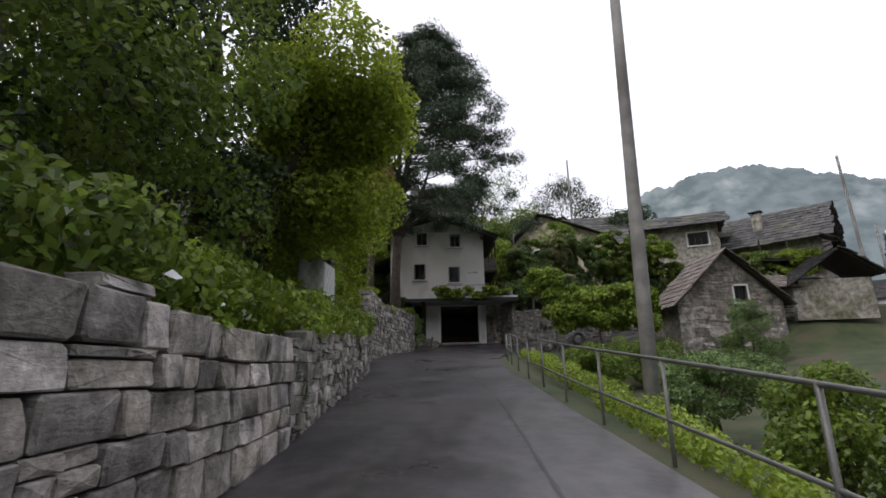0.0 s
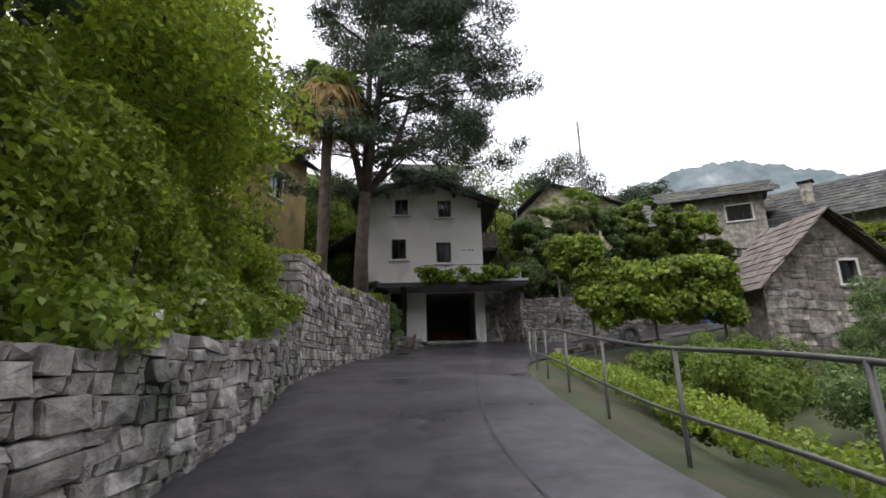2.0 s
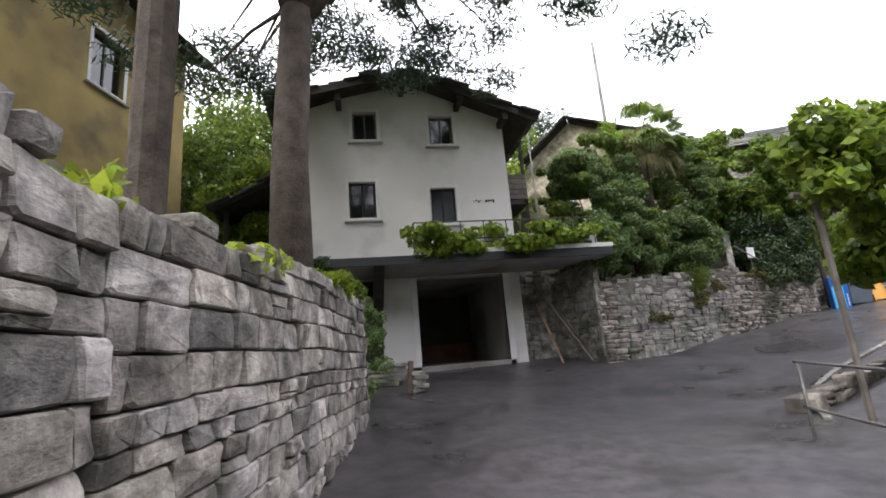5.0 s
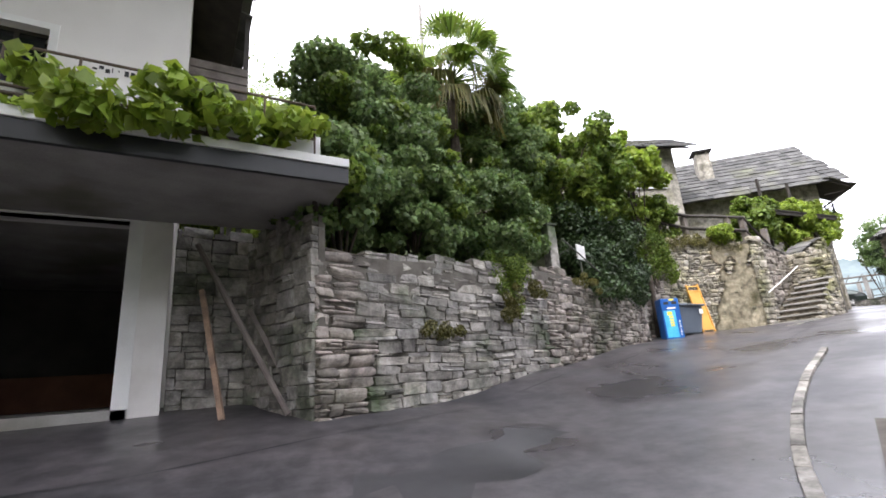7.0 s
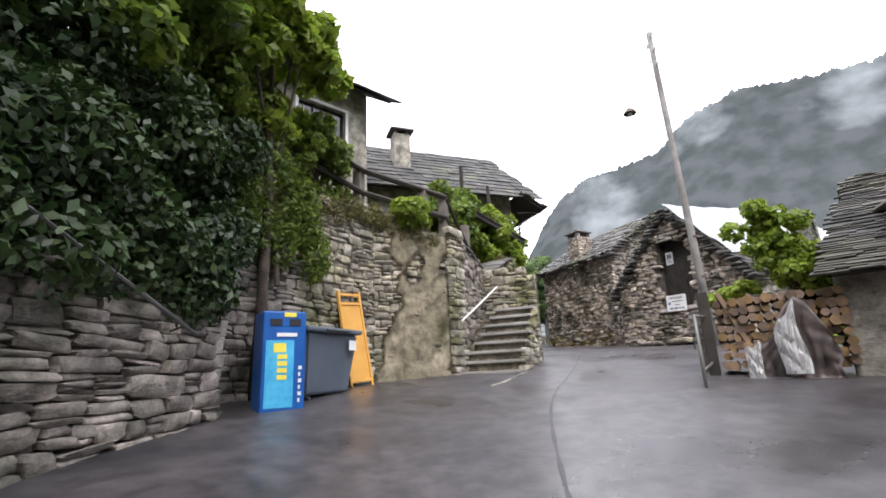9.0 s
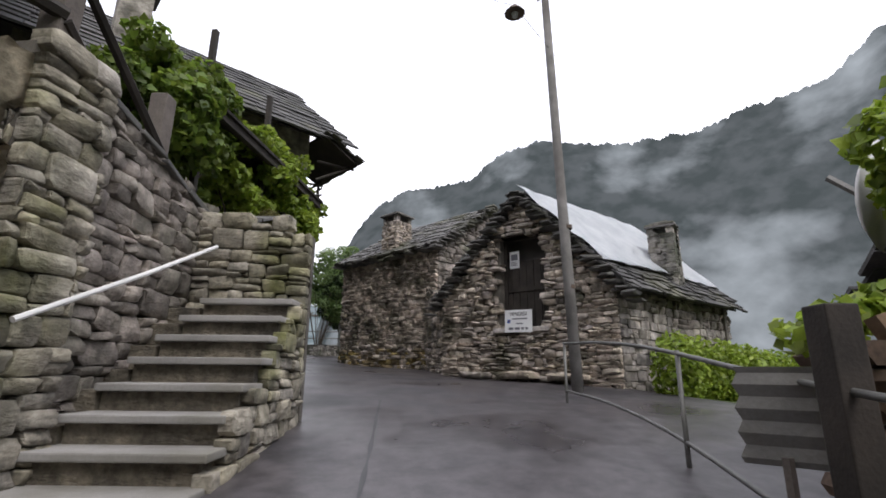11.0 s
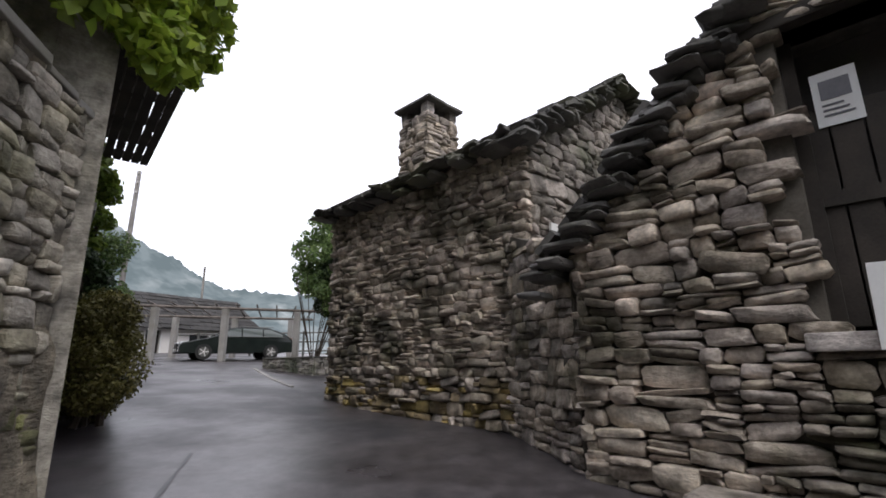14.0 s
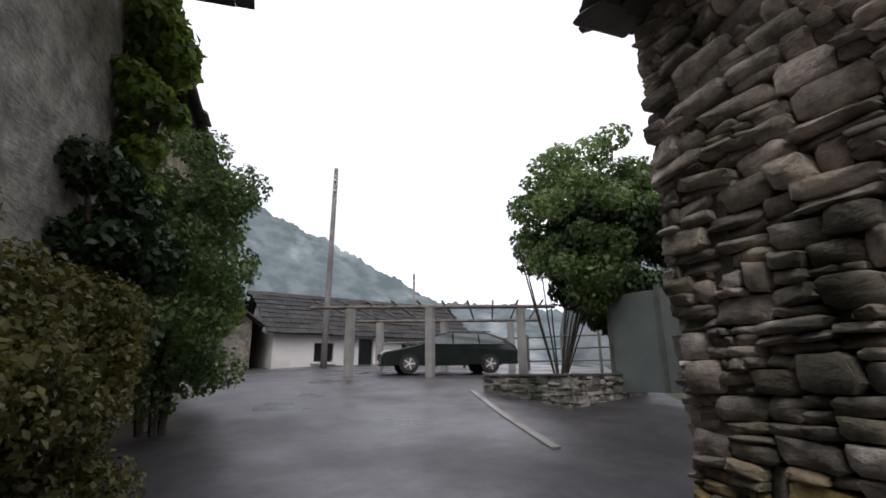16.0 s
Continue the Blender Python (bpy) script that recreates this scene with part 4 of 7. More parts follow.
part("board", tube([(4.9, 34.2, 3.0), (4.3, 35.3, 4.6)], 0.05, 4), GREY_WOOD, props)

# ---------- upper retaining wall ----------
RA, RB = (4.98, 33.72), (16.9, 37.7)


def rw_top(u):
    return 5.3 + 0.075 * u if u < 7 else (5.83 - 0.17 * (u - 7) if u < 9 else 5.49 + 0.03 * (u - 9))


stone_wall("wall_upper", "dry stone retaining wall of thin grey slabs with moss", RA, RB, along_road(RA, RB), rw_top, (0.05, 0.15), (0.25, 0.72), STONE_D, thick=0.8, seed=60, near=lambda s: abs(s[1] - 3.5), most=300, lean=0.06)
stone_wall("wall_upper_end", "end face of the dry stone wall at the garage", (4.33, 35.69), (4.93, 33.78), lambda u: 2.7, lambda u: 5.9, (0.1, 0.2), (0.2, 0.5), STONE_D, thick=0.2, seed=61)
stone_wall("wall_recess", "return of the dry stone wall beside the bins", RB, (17.1, 38.6), lambda u: 3.9, lambda u: 5.75, (0.08, 0.2), (0.2, 0.5), STONE_D, thick=0.6, seed=62)
handrail = empty("sloping_handrail", "thin iron handrail running down on the stone wall", "handrail")
nrm = Vector((RB[1] - RA[1], -(RB[0] - RA[0]), 0)).normalized()
pa, pb = Vector((11.9, 36.12, 6.62)) + nrm * 0.12, Vector((16.2, 37.47, 4.97)) + nrm * 0.14
part("rail", tube([pa, pb], 0.022, 6), METAL, handrail)
for k in (0.1, 0.6, 0.95):
    q = pa.lerp(pb, k)
    part("bracket", tube([q - nrm * 0.4 - Vector((0, 0, 0.12)), q], 0.012, 6), METAL, handrail)
board = empty("notice_board", "small grey notice board on the wall", "sign")
part("panel", box(-0.22, -0.02, 0, 0.22, 0.02, 0.42, 0.01, m=on_line((12.95, 36.4), (13.95, 36.7), 6.2)), WHITE_TRIM, board)
part("post", tube([(12.95, 36.45, 5.4), (12.95, 36.45, 6.3)], 0.02, 6), METAL, board)

pier = empty("stone_pier", "weathered grey pier at the head of the handrail", "pier")
part("shaft", box(12.5, 37.1, 5.2, 12.8, 37.4, 7.4, 0.02), STONE_D, pier)
part("cap", box(12.46, 37.06, 7.4, 12.84, 37.44, 7.47, 0.01), STONE_D, pier)

# second wall behind the bins, rendered and stony, with stone pillars
W2A, W2M, W3B = (17.1, 38.55), (20.9, 37.95), (22.3, 36.85)
def mossy_top(u):
    return 7.3 + 0.2 * u if u < 3.85 else 8.06 - 0.33 * (u - 3.85)


stone_wall("wall_mossy", "tall mossy rubble wall behind the bins", W2A, W2M, lambda u: 3.8, mossy_top, (0.07, 0.17), (0.14, 0.4), STONE_C, thick=0.6, seed=70, most=300, near=lambda s: -s[1])
stone_wall("wall_mossy_end", "rubble wall with patches of old render beside the steps", W2M, W3B, lambda u: 3.9, lambda u: mossy_top(u + 3.85), (0.07, 0.17), (0.14, 0.4), STONE_C, thick=0.6, seed=76, most=300)
W2R = run_of(W2M, W3B)
mw = on_line(W2M, W3B)
bm = bmesh.new()
cells = {}
for i in range(0, 20):
    for j in range(36):
        u, z = 0.09 * i, 4.1 + 0.095 * j
        if noise.noise((u * 0.9, z * 0.55, 3.3)) + 0.6 * noise.noise((u * 2.6, z * 2.2, 8.1)) - 1.2 * max(0, 0.62 - u) - 1.0 * max(0, z - 7.3) > -0.45:
            q = []
            for a_, b_ in ((0, 0), (1, 0), (1, 1), (0, 1)):
                key = (i + a_, j + b_)
                if key not in cells:
                    h_ = 0.06 * noise.noise((key[0] * 0.5, key[1] * 0.5, 1.7)) + 0.03 * noise.noise((key[0] * 1.7, key[1] * 1.7, 5.0))
                    cells[key] = bm.verts.new((min(0.09 * key[0] + 0.08 * noise.noise((key[0] * 1.9, key[1] * 1.9, 4.0)), W2R), -0.09 + h_, 4.1 + 0.095 * key[1] + 0.08 * noise.noise((key[0] * 1.9, key[1] * 1.9, 9.0))))
                q.append(cells[key])
            bm.faces.new(q)
bmesh.ops.solidify(bm, geom=bm.faces[:], thickness=-0.12)
bmesh.ops.transform(bm, matrix=mw, verts=bm.verts)
old = part("wall_render_patch", bm, OLD_RENDER, smooth=True)
tagged(old, "old stained lime render flaking off the rubble wall", "wall", kind="structure")
stone_wall("wall_pillar", "stone pier of the old wall", (22.25, 36.72), (22.95, 36.66), lambda u: 3.9, lambda u: 7.75, (0.1, 0.22), (0.2, 0.5), STONE_C, thick=0.7, seed=71)
def side_top(u):
    return float(np.interp(u, [0, 0.6, 2.6, 3.6, 4.6, 6.35], [7.7, 7.6, 7.2, 7.35, 7.75, 8.35]))


stone_wall("wall_stairside", "rubble wall above the steps", (22.85, 36.8), (29.2, 37.05), lambda u: 4.2, side_top, (0.08, 0.2), (0.18, 0.5), STONE_C, thick=0.7, seed=72, most=300, near=lambda s: -s[1])
stone_wall("wall_corner", "end of the tall rubble wall at the street", (29.2, 37.05), (31.6, 37.75), lambda u: 4.9, lambda u: 8.25 - 0.05 * u, (0.07, 0.17), (0.13, 0.36), STONE_C, thick=0.7, seed=73, depth=0.16, most=300)
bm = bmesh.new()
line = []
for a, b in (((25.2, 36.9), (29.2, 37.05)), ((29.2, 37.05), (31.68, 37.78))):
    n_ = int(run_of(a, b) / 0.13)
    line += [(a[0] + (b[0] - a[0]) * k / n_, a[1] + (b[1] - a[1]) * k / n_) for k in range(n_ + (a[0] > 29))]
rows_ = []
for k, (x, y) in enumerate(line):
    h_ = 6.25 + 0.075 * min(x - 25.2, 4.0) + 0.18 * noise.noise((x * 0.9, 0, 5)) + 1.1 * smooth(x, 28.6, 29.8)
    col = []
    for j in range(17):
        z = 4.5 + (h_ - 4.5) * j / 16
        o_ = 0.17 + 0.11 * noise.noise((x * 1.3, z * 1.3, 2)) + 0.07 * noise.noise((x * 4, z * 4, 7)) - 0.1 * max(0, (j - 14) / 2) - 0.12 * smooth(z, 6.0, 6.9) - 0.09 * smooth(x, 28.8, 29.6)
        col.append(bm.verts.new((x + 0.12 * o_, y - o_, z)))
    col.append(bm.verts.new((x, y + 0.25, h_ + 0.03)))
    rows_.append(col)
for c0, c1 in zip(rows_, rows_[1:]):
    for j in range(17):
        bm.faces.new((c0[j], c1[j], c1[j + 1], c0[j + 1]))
base_r = part("wall_plinth", bm, STAINED_DIM, smooth=True)
tagged(base_r, "rough stained render on the wall foot, painted darker as less lit", "wall", kind="structure")
cope = empty("coping", "uneven slate slabs laid along the rubble wall top", "coping", kind="structure")
u_ = 0.1
while u_ < 6.1:
    L_ = rng.uniform(0.45, 0.8)
    part("slab", box(0, -0.05 - rng.uniform(0, 0.05), 0, L_ - 0.02, 0.7, rng.uniform(0.05, 0.08), 0.012, m=on_line((22.85, 36.8), (29.2, 37.05)) @ pose(u_, 0, side_top(u_ + L_ / 2) - 0.02, rng.uniform(-2, 2), rng.uniform(-3, 3) - math.degrees(math.atan((side_top(u_ + L_) - side_top(u_)) / L_)), rng.uniform(-3, 3))), SLATE, cope)
    u_ += L_
u_ = 0.0
while u_ < 2.4:
    L_ = rng.uniform(0.4, 0.7)
    part("slab", box(0, -0.03 - rng.uniform(0, 0.05), 0, L_ - 0.02, 0.6, rng.uniform(0.05, 0.08), 0.012, m=on_line((29.2, 37.05), (31.6, 37.75)) @ pose(u_, 0, 8.2 - 0.05 * u_, rng.uniform(-2, 2), rng.uniform(-2, 3), rng.uniform(-3, 3))), CONCRETE, cope)
    u_ += L_
# timber rail above the wall
fence = empty("timber_rail", "dark weathered timber rails on posts above the wall", "railing")
for p in ((20.75, 38.2, 8.2), (22.05, 37.25, 7.9), (22.55, 36.95, 7.9), (24.1, 37.0, 7.55)):
    part("post", box(p[0] - 0.1, p[1] - 0.1, p[2] - 0.5, p[0] + 0.1, p[1] + 0.1, p[2] + 0.75, 0.02), GREY_WOOD, fence)
for dz in (0.05, 0.58):
    part("rail", tube([(17.6, 39.1, 9.0 + dz), (20.75, 38.08, 8.3 + dz), (22.5, 36.85, 8.0 + dz)], 0.065, 6), DARK_WOOD, fence)
    part("rail", tube([(22.5, 36.85, 7.95 + dz), (24.2, 36.9, 6.9 + dz)], 0.05, 6), DARK_WOOD, fence)
# the steps
steps_ = empty("stone_steps", "worn stone steps climbing beside the wall", "steps")
for k in range(8):
    x0, y0, y1 = 22.45 + k * 0.3, 35.36 + 0.012 * k, 36.75 - 0.04 * k
    z0 = 4.2 + k * 0.225
    part("step", box(x0 - 0.05, y0 - rng.uniform(0.0, 0.05), z0 + 0.16, x0 + 0.4, y1, z0 + 0.225, 0.015), CONCRETE, steps_)
    part("riser", box(x0 + 0.03, y0 + 0.04, 3.95, x0 + 0.38, y1 - 0.02, z0 + 0.157, 0.01), STAINED_DIM, steps_)
    part("side_fill", box(x0, y1 + 0.003, 3.95, x0 + 0.298, 36.95, z0 + 0.14 + rng.uniform(-0.04, 0.04), 0.02), STAINED_DIM, steps_)
stone_wall("wall_step_cheek", "low stone cheek wall beside the steps", (22.5, 35.31), (24.95, 35.4), lambda u: 4.15 + 0.1 * u, lambda u: 4.32 + 0.75 * u, (0.09, 0.18), (0.16, 0.4), STONE_C, thick=0.14, seed=75, most=200, depth=0.14)
stone_wall("wall_stair_head", "rubble wall across the head of the steps", (24.98, 36.85), (24.98, 35.4), lambda u: 4.6, lambda u: 7.15 - 0.1 * u, (0.08, 0.2), (0.16, 0.45), STONE_C, thick=0.2, seed=77)
hand = empty("stair_handrail", "white painted iron stair handrail", "handrail")
part("rail", tube([(22.26, 36.5, 5.52), (23.4, 36.42, 6.05), (24.4, 36.3, 6.57)], 0.022, 7), WHITE_TRIM, hand)
for p in ((22.5, 36.48, 5.63), (24.2, 36.32, 6.47)):
    part("post", tube([(p[0], p[1] + 0.3, p[2] - 0.1), p], 0.016, 6), RUST, hand)
# ---------- the two stone barns ----------
BA0, BA1 = (33.3, 33.75), (30.1, 29.7)
ba = run_of(BA0, BA1)
ba_apex = (ba * 0.52, 9.85)


def gable_top(run, left, right, apex):
    return lambda u: left + (apex[1] - left) * u / apex[0] if u < apex[0] else apex[1] + (right - apex[1]) * (u - apex[0]) / (run - apex[0])


barn_a = empty("barn", "old dry-stone barn with dark plank door", "barn")
ba_top = gable_top(ba, 7.3, 7.3, (ba_apex[0], 9.93))
DOOR = (1.95, 3.3, 6.35, 8.85)
set_stones(barn_a, lay_stones(BA0, BA1, lambda u: 4.9, ba_top, (0.055, 0.145), (0.15, 0.48), 0.24, 80, (DOOR,), rugged=2.0), STONE_B, most=300, near=lambda s: abs(s[1] - 2.6) + 0.6 * abs(s[2] - 6.6))
ma = on_line(BA0, BA1)
bm = holed_wall(ba, 4.6, 7.15, 0.55, [DOOR], (ba_apex[0], ba_apex[1] - 0.05))
bmesh.ops.transform(bm, matrix=ma @ Matrix.Translation((0, 0.1, 0)), verts=bm.verts)
part("front_wall", bm, MORTAR, barn_a)
dv = (Vector((*BA1, 0)) - Vector((*BA0, 0))).normalized()
inward = Vector((-dv.y, dv.x, 0))
BA2 = Vector((*BA1, 0)) + inward * 5.9 + dv * 1.33
BA3 = Vector((*BA0, 0)) + inward * 5.9 + dv * 1.33
SK = 0.2255
stone_wall("side_wall", "", BA1, (BA2.x, BA2.y), lambda u: 4.9 - 0.1 * u, lambda u: 7.2, (0.1, 0.22), (0.2, 0.6), STONE_A, thick=0.5, seed=81, parent=barn_a, most=220)
part("back_wall", wall_core((BA2.x, BA2.y), (BA3.x, BA3.y), lambda u: 4.5, gable_top(ba, 7.2, 7.2, (ba * 0.48, 9.8)), 0.5, inset=0), MORTAR, barn_a)
part("far_wall", wall_core((BA3.x, BA3.y), (BA0[0] + inward.x * 0.25, BA0[1] + inward.y * 0.25), lambda u: 4.5, lambda u: 7.2, 0.5, inset=0), MORTAR, barn_a)
ret = Vector((*BA0, 0)) + inward * 1.1
set_stones(barn_a, lay_stones((ret.x, ret.y), BA0, lambda u: 4.9, lambda u: 7.3, (0.06, 0.16), (0.16, 0.42), 0.22, 83, rugged=1.6), STONE_B)


def verge_stones(thing, a, b, count, seed):
    """Ragged flat stones stacked along a roof edge from a to b, in the thing's own space; the gable lies in the x-z plane or the y-z plane."""
    r = random.Random(seed)
    a, b = Vector(a), Vector(b)
    flat = Vector((b.x - a.x, b.y - a.y, 0)).normalized()
    out = Vector((flat.y, -flat.x, 0))
    for k in range(count):
        for lift in (-0.12, -0.02):
            p = a.lerp(b, (k + r.random()) / count) + Vector((0, 0, lift + r.uniform(-0.03, 0.05))) + flat * r.uniform(-0.06, 0.06) + out * r.uniform(-0.06, 0.1)
            w, d, h = r.uniform(0.22, 0.5), r.uniform(0.3, 0.5), r.uniform(0.05, 0.11)
            x_, y_, z_ = flat * w, -out * d, Vector((0, 0, h))
            tilt = Vector((0, 0, r.uniform(-0.02, 0.06) * w))
            ob = bpy.data.objects.new("verge_stone", r.choice(POOLS[SLATE.name]))
            scene.collection.objects.link(ob)
            ob.parent = thing
            ob.matrix_local = Matrix(((x_.x, y_.x, 0, p.x), (x_.y, y_.y, 0, p.y), (tilt.z, 0, h, p.z), (0, 0, 0, 1)))


roof_a = new("roof")
roof_a.parent = barn_a
roof_a.matrix_world = ma
o, ea = 0.06, 7.05
slab_roof(roof_a, [(-0.35 + SK * 6.2, 6.2, ea), (-0.35 - SK * o, -o, ea), (ba_apex[0] - SK * o, -o, 10.02), (ba_apex[0] + SK * 6.2, 6.2, 10.02)], 20, 17, 0.075, SLATE, seed=3, step=0.06, ragged=0.16)
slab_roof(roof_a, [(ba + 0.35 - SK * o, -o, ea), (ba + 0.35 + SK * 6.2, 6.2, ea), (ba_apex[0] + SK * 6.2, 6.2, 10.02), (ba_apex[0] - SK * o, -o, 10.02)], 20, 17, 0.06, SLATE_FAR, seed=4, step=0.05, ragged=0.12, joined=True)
verge_stones(roof_a, (-0.42, -0.02, 7.0), (ba_apex[0], -0.02, 10.1), 26, 31)
verge_stones(roof_a, (ba_apex[0], -0.02, 9.98), (ba + 0.42, -0.02, 6.88), 26, 32)
sheet = empty("roof_sheet", "crumpled white sheet laid over the barn roof", "tarpaulin", at=ma)
bm = bmesh.new()
grid = [[bm.verts.new((ba_apex[0] + 0.06 + (ba + 0.25 - ba_apex[0]) * i / 12 + SK * (-0.2 + 6.1 * j / 16), -0.2 + 6.1 * j / 16, 10.2 + (ea - 10.02) * (i / 12) * ((ba + 0.25 - ba_apex[0]) / (ba + 0.35 - ba_apex[0])) + 0.05 * math.sin(i * 1.7 + j * 0.9) * math.cos(j * 1.3) + 0.05)) for j in range(17)] for i in range(11)]
for i in range(10):
    for j in range(16):
        bm.faces.new((grid[i][j], grid[i + 1][j], grid[i + 1][j + 1], grid[i][j + 1]))
bmesh.ops.solidify(bm, geom=bm.faces[:], thickness=0.02)
part("sheet", bm, SNOW_TARP, sheet, smooth=True)
# plank door, poster, sign
door_a = new("door")
door_a.parent = barn_a
door_a.matrix_world = ma
for k in range(6):
    x0 = DOOR[0] + 0.02 + k * 0.22
    part("plank", box(x0, 0.36, 6.4, x0 + 0.205, 0.41, 8.2, 0.008), DARK_WOOD, door_a)
part("lintel", box(DOOR[0] - 0.25, -0.03, 8.85, DOOR[1] + 0.25, 0.4, 9.02, 0.02), DARK_WOOD, door_a)
part("threshold", box(DOOR[0] - 0.15, -0.12, 6.22, DOOR[1] + 0.15, 0.4, 6.35, 0.02), STONE_A, door_a)
part("jamb", box(DOOR[0], 0.3, 6.35, DOOR[0] + 0.1, 0.44, 8.85), DARK_WOOD, door_a)
part("jamb", box(DOOR[1] - 0.1, 0.3, 6.35, DOOR[1], 0.44, 8.85), DARK_WOOD, door_a)
part("crossbar", box(DOOR[0] + 0.1, 0.33, 7.35, DOOR[1] - 0.1, 0.36, 7.47), DARK_WOOD, door_a)
# Near-black sheet paints the darkness of the opening above the planks.
part("painted_dark_back", box(DOOR[0], 0.6, 6.3, DOOR[1], 0.64, 8.85), DARK_ROOM, door_a)
poster = empty("poster", "white paper notice pinned on the barn door", "poster", at=ma)
part("sheet", box(2.12, 0.34, 8.02, 2.42, 0.35, 8.5), WHITE, poster)
part("picture", box(2.17, 0.333, 8.25, 2.37, 0.339, 8.42), GREY_PRINT, poster)
for k in range(3):
    part("text_bar", box(2.17, 0.333, 8.1 + k * 0.045, 2.37 - 0.03 * k, 0.338, 8.118 + k * 0.045), GREY_PRINT, poster)
sign = empty("for_sale_sign", "white for-sale board on the barn wall, black letters", "sign", at=ma @ pose(2.2, -0.15, 6.22, 0, 1.5, 0))
SW, SH = 0.80, 0.58
part("board", box(0, 0, 0, SW, 0.015, SH, 0.003), WHITE, sign)


def lettering(text, size, m, mat, parent, name="lettering"):
    c = bpy.data.curves.new(name, "FONT")
    c.body, c.size, c.align_x, c.extrude = text, size, "CENTER", 0.001
    tmp = bpy.data.objects.new(name, c)
    scene.collection.objects.link(tmp)
    me = bpy.data.meshes.new_from_object(tmp.evaluated_get(bpy.context.evaluated_depsgraph_get()))
    bpy.data.objects.remove(tmp)
    ob = link(name, me, mat, parent)
    ob.matrix_local = m
    return ob


lettering("VENDESI", 0.135, pose(SW / 2, -0.004, 0.43, 90, 0, 0) , BLACK, sign)
part("logo", box(0.08, -0.004, 0.24, 0.17, -0.001, 0.33, 0.0), BLUE, sign, "small red and blue mark")
part("logo_part", box(0.11, -0.006, 0.27, 0.15, -0.0042, 0.31, 0.0), RED_BROWN, sign)
for x0, x1, z_, h_ in ((0.22, 0.66, 0.335, 0.03), (0.34, 0.54, 0.21, 0.03), (0.12, 0.26, 0.07, 0.06), (0.30, 0.45, 0.07, 0.06), (0.49, 0.57, 0.07, 0.06), (0.61, 0.69, 0.07, 0.06)):
    part("text_bar", box(x0, -0.004, z_, x1, -0.001, z_ + h_), GREY_PRINT, sign)
# stone blocks at the barn's foot
for k, (u, w_, h_) in enumerate(((0.9, 0.8, 0.17), (2.0, 1.1, 0.2), (3.5, 0.9, 0.15))):
    m_ = ma @ pose(u + w_ / 2, -0.28, 5.05 + h_ / 2)
    ob = new("foot_stone", POOLS[STONE_B.name][k + 2])
    tagged(ob, "rough boulder laid at the foot of the barn", "stone", "stones at the barn foot")
    ob.matrix_world = m_ @ Matrix.Diagonal((w_, 0.5, h_, 1))

BB0, BB1 = (38.35, 37.85), (34.85, 33.95)
bb = run_of(BB0, BB1)
barn_b = empty("barn", "low dry-stone barn with slate roof and stone chimney", "barn")
part("front_wall", wall_core(BB0, BB1, lambda u: 5.35, lambda u: 9.44, 0.55), MORTAR, barn_b)
set_stones(barn_b, lay_stones(BB0, BB1, lambda u: 5.35, lambda u: 9.46, (0.05, 0.145), (0.12, 0.42), 0.24, 90, rugged=1.7), STONE_B, most=300, near=lambda s: s[1] * 0.6 + abs(s[2] - 6.5) - (6 if s[2] < 6.0 else 0),
           other=(STONE_Y, lambda u, z: z < 5.9 + 0.1 * math.sin(u * 3) and math.sin(u * 37 + z * 23) > -0.3))
dv = (Vector((*BB1, 0)) - Vector((*BB0, 0))).normalized()
inb = Vector((-dv.y, dv.x, 0))
BDEP, BMID, BTOP = 6.4, 3.1, 11.4
BB2 = Vector((*BB1, 0)) + inb * BDEP
BB3 = Vector((*BB0, 0)) + inb * BDEP
stone_wall("gable_wall", "", BB1, (BB2.x, BB2.y), lambda u: 5.2, gable_top(BDEP, 9.44, 9.44, (BMID, BTOP)), (0.08, 0.2), (0.2, 0.55), STONE_A, thick=0.5, seed=91, parent=barn_b, most=260)
stone_wall("gable_wall", "", (BB3.x, BB3.y), BB0, lambda u: 5.5, gable_top(BDEP, 9.44, 9.44, (BMID, BTOP)), (0.08, 0.2), (0.2, 0.55), STONE_A, thick=0.5, seed=92, parent=barn_b, most=60)
part("back_wall", wall_core((BB2.x, BB2.y), (BB3.x, BB3.y), lambda u: 4.8, lambda u: 9.2, 0.5, inset=0), MORTAR, barn_b)
mb = on_line(BB0, BB1)
roof_b = new("roof")
roof_b.parent = barn_b
roof_b.matrix_world = mb
slab_roof(roof_b, [(-0.22, -0.28, 9.32), (bb + 0.12, -0.28, 9.32), (bb + 0.12, BMID, BTOP + 0.1), (-0.22, BMID, BTOP + 0.1)], 16, 15, 0.06, SLATE, seed=6, step=0.05, ragged=0.14)
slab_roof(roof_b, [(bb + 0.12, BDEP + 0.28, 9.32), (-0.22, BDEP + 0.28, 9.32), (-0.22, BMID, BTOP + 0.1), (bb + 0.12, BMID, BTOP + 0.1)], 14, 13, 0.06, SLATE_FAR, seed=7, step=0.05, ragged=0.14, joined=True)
verge_stones(roof_b, (bb + 0.03, -0.3, 9.3), (bb + 0.03, BMID, BTOP + 0.16), 22, 33)
verge_stones(roof_b, (bb + 0.03, BMID, BTOP + 0.16), (bb + 0.03, BDEP + 0.2, 9.35), 22, 34)
verge_stones(roof_b, (-0.2, -0.2, 9.36), (bb + 0.1, -0.2, 9.36), 18, 35)


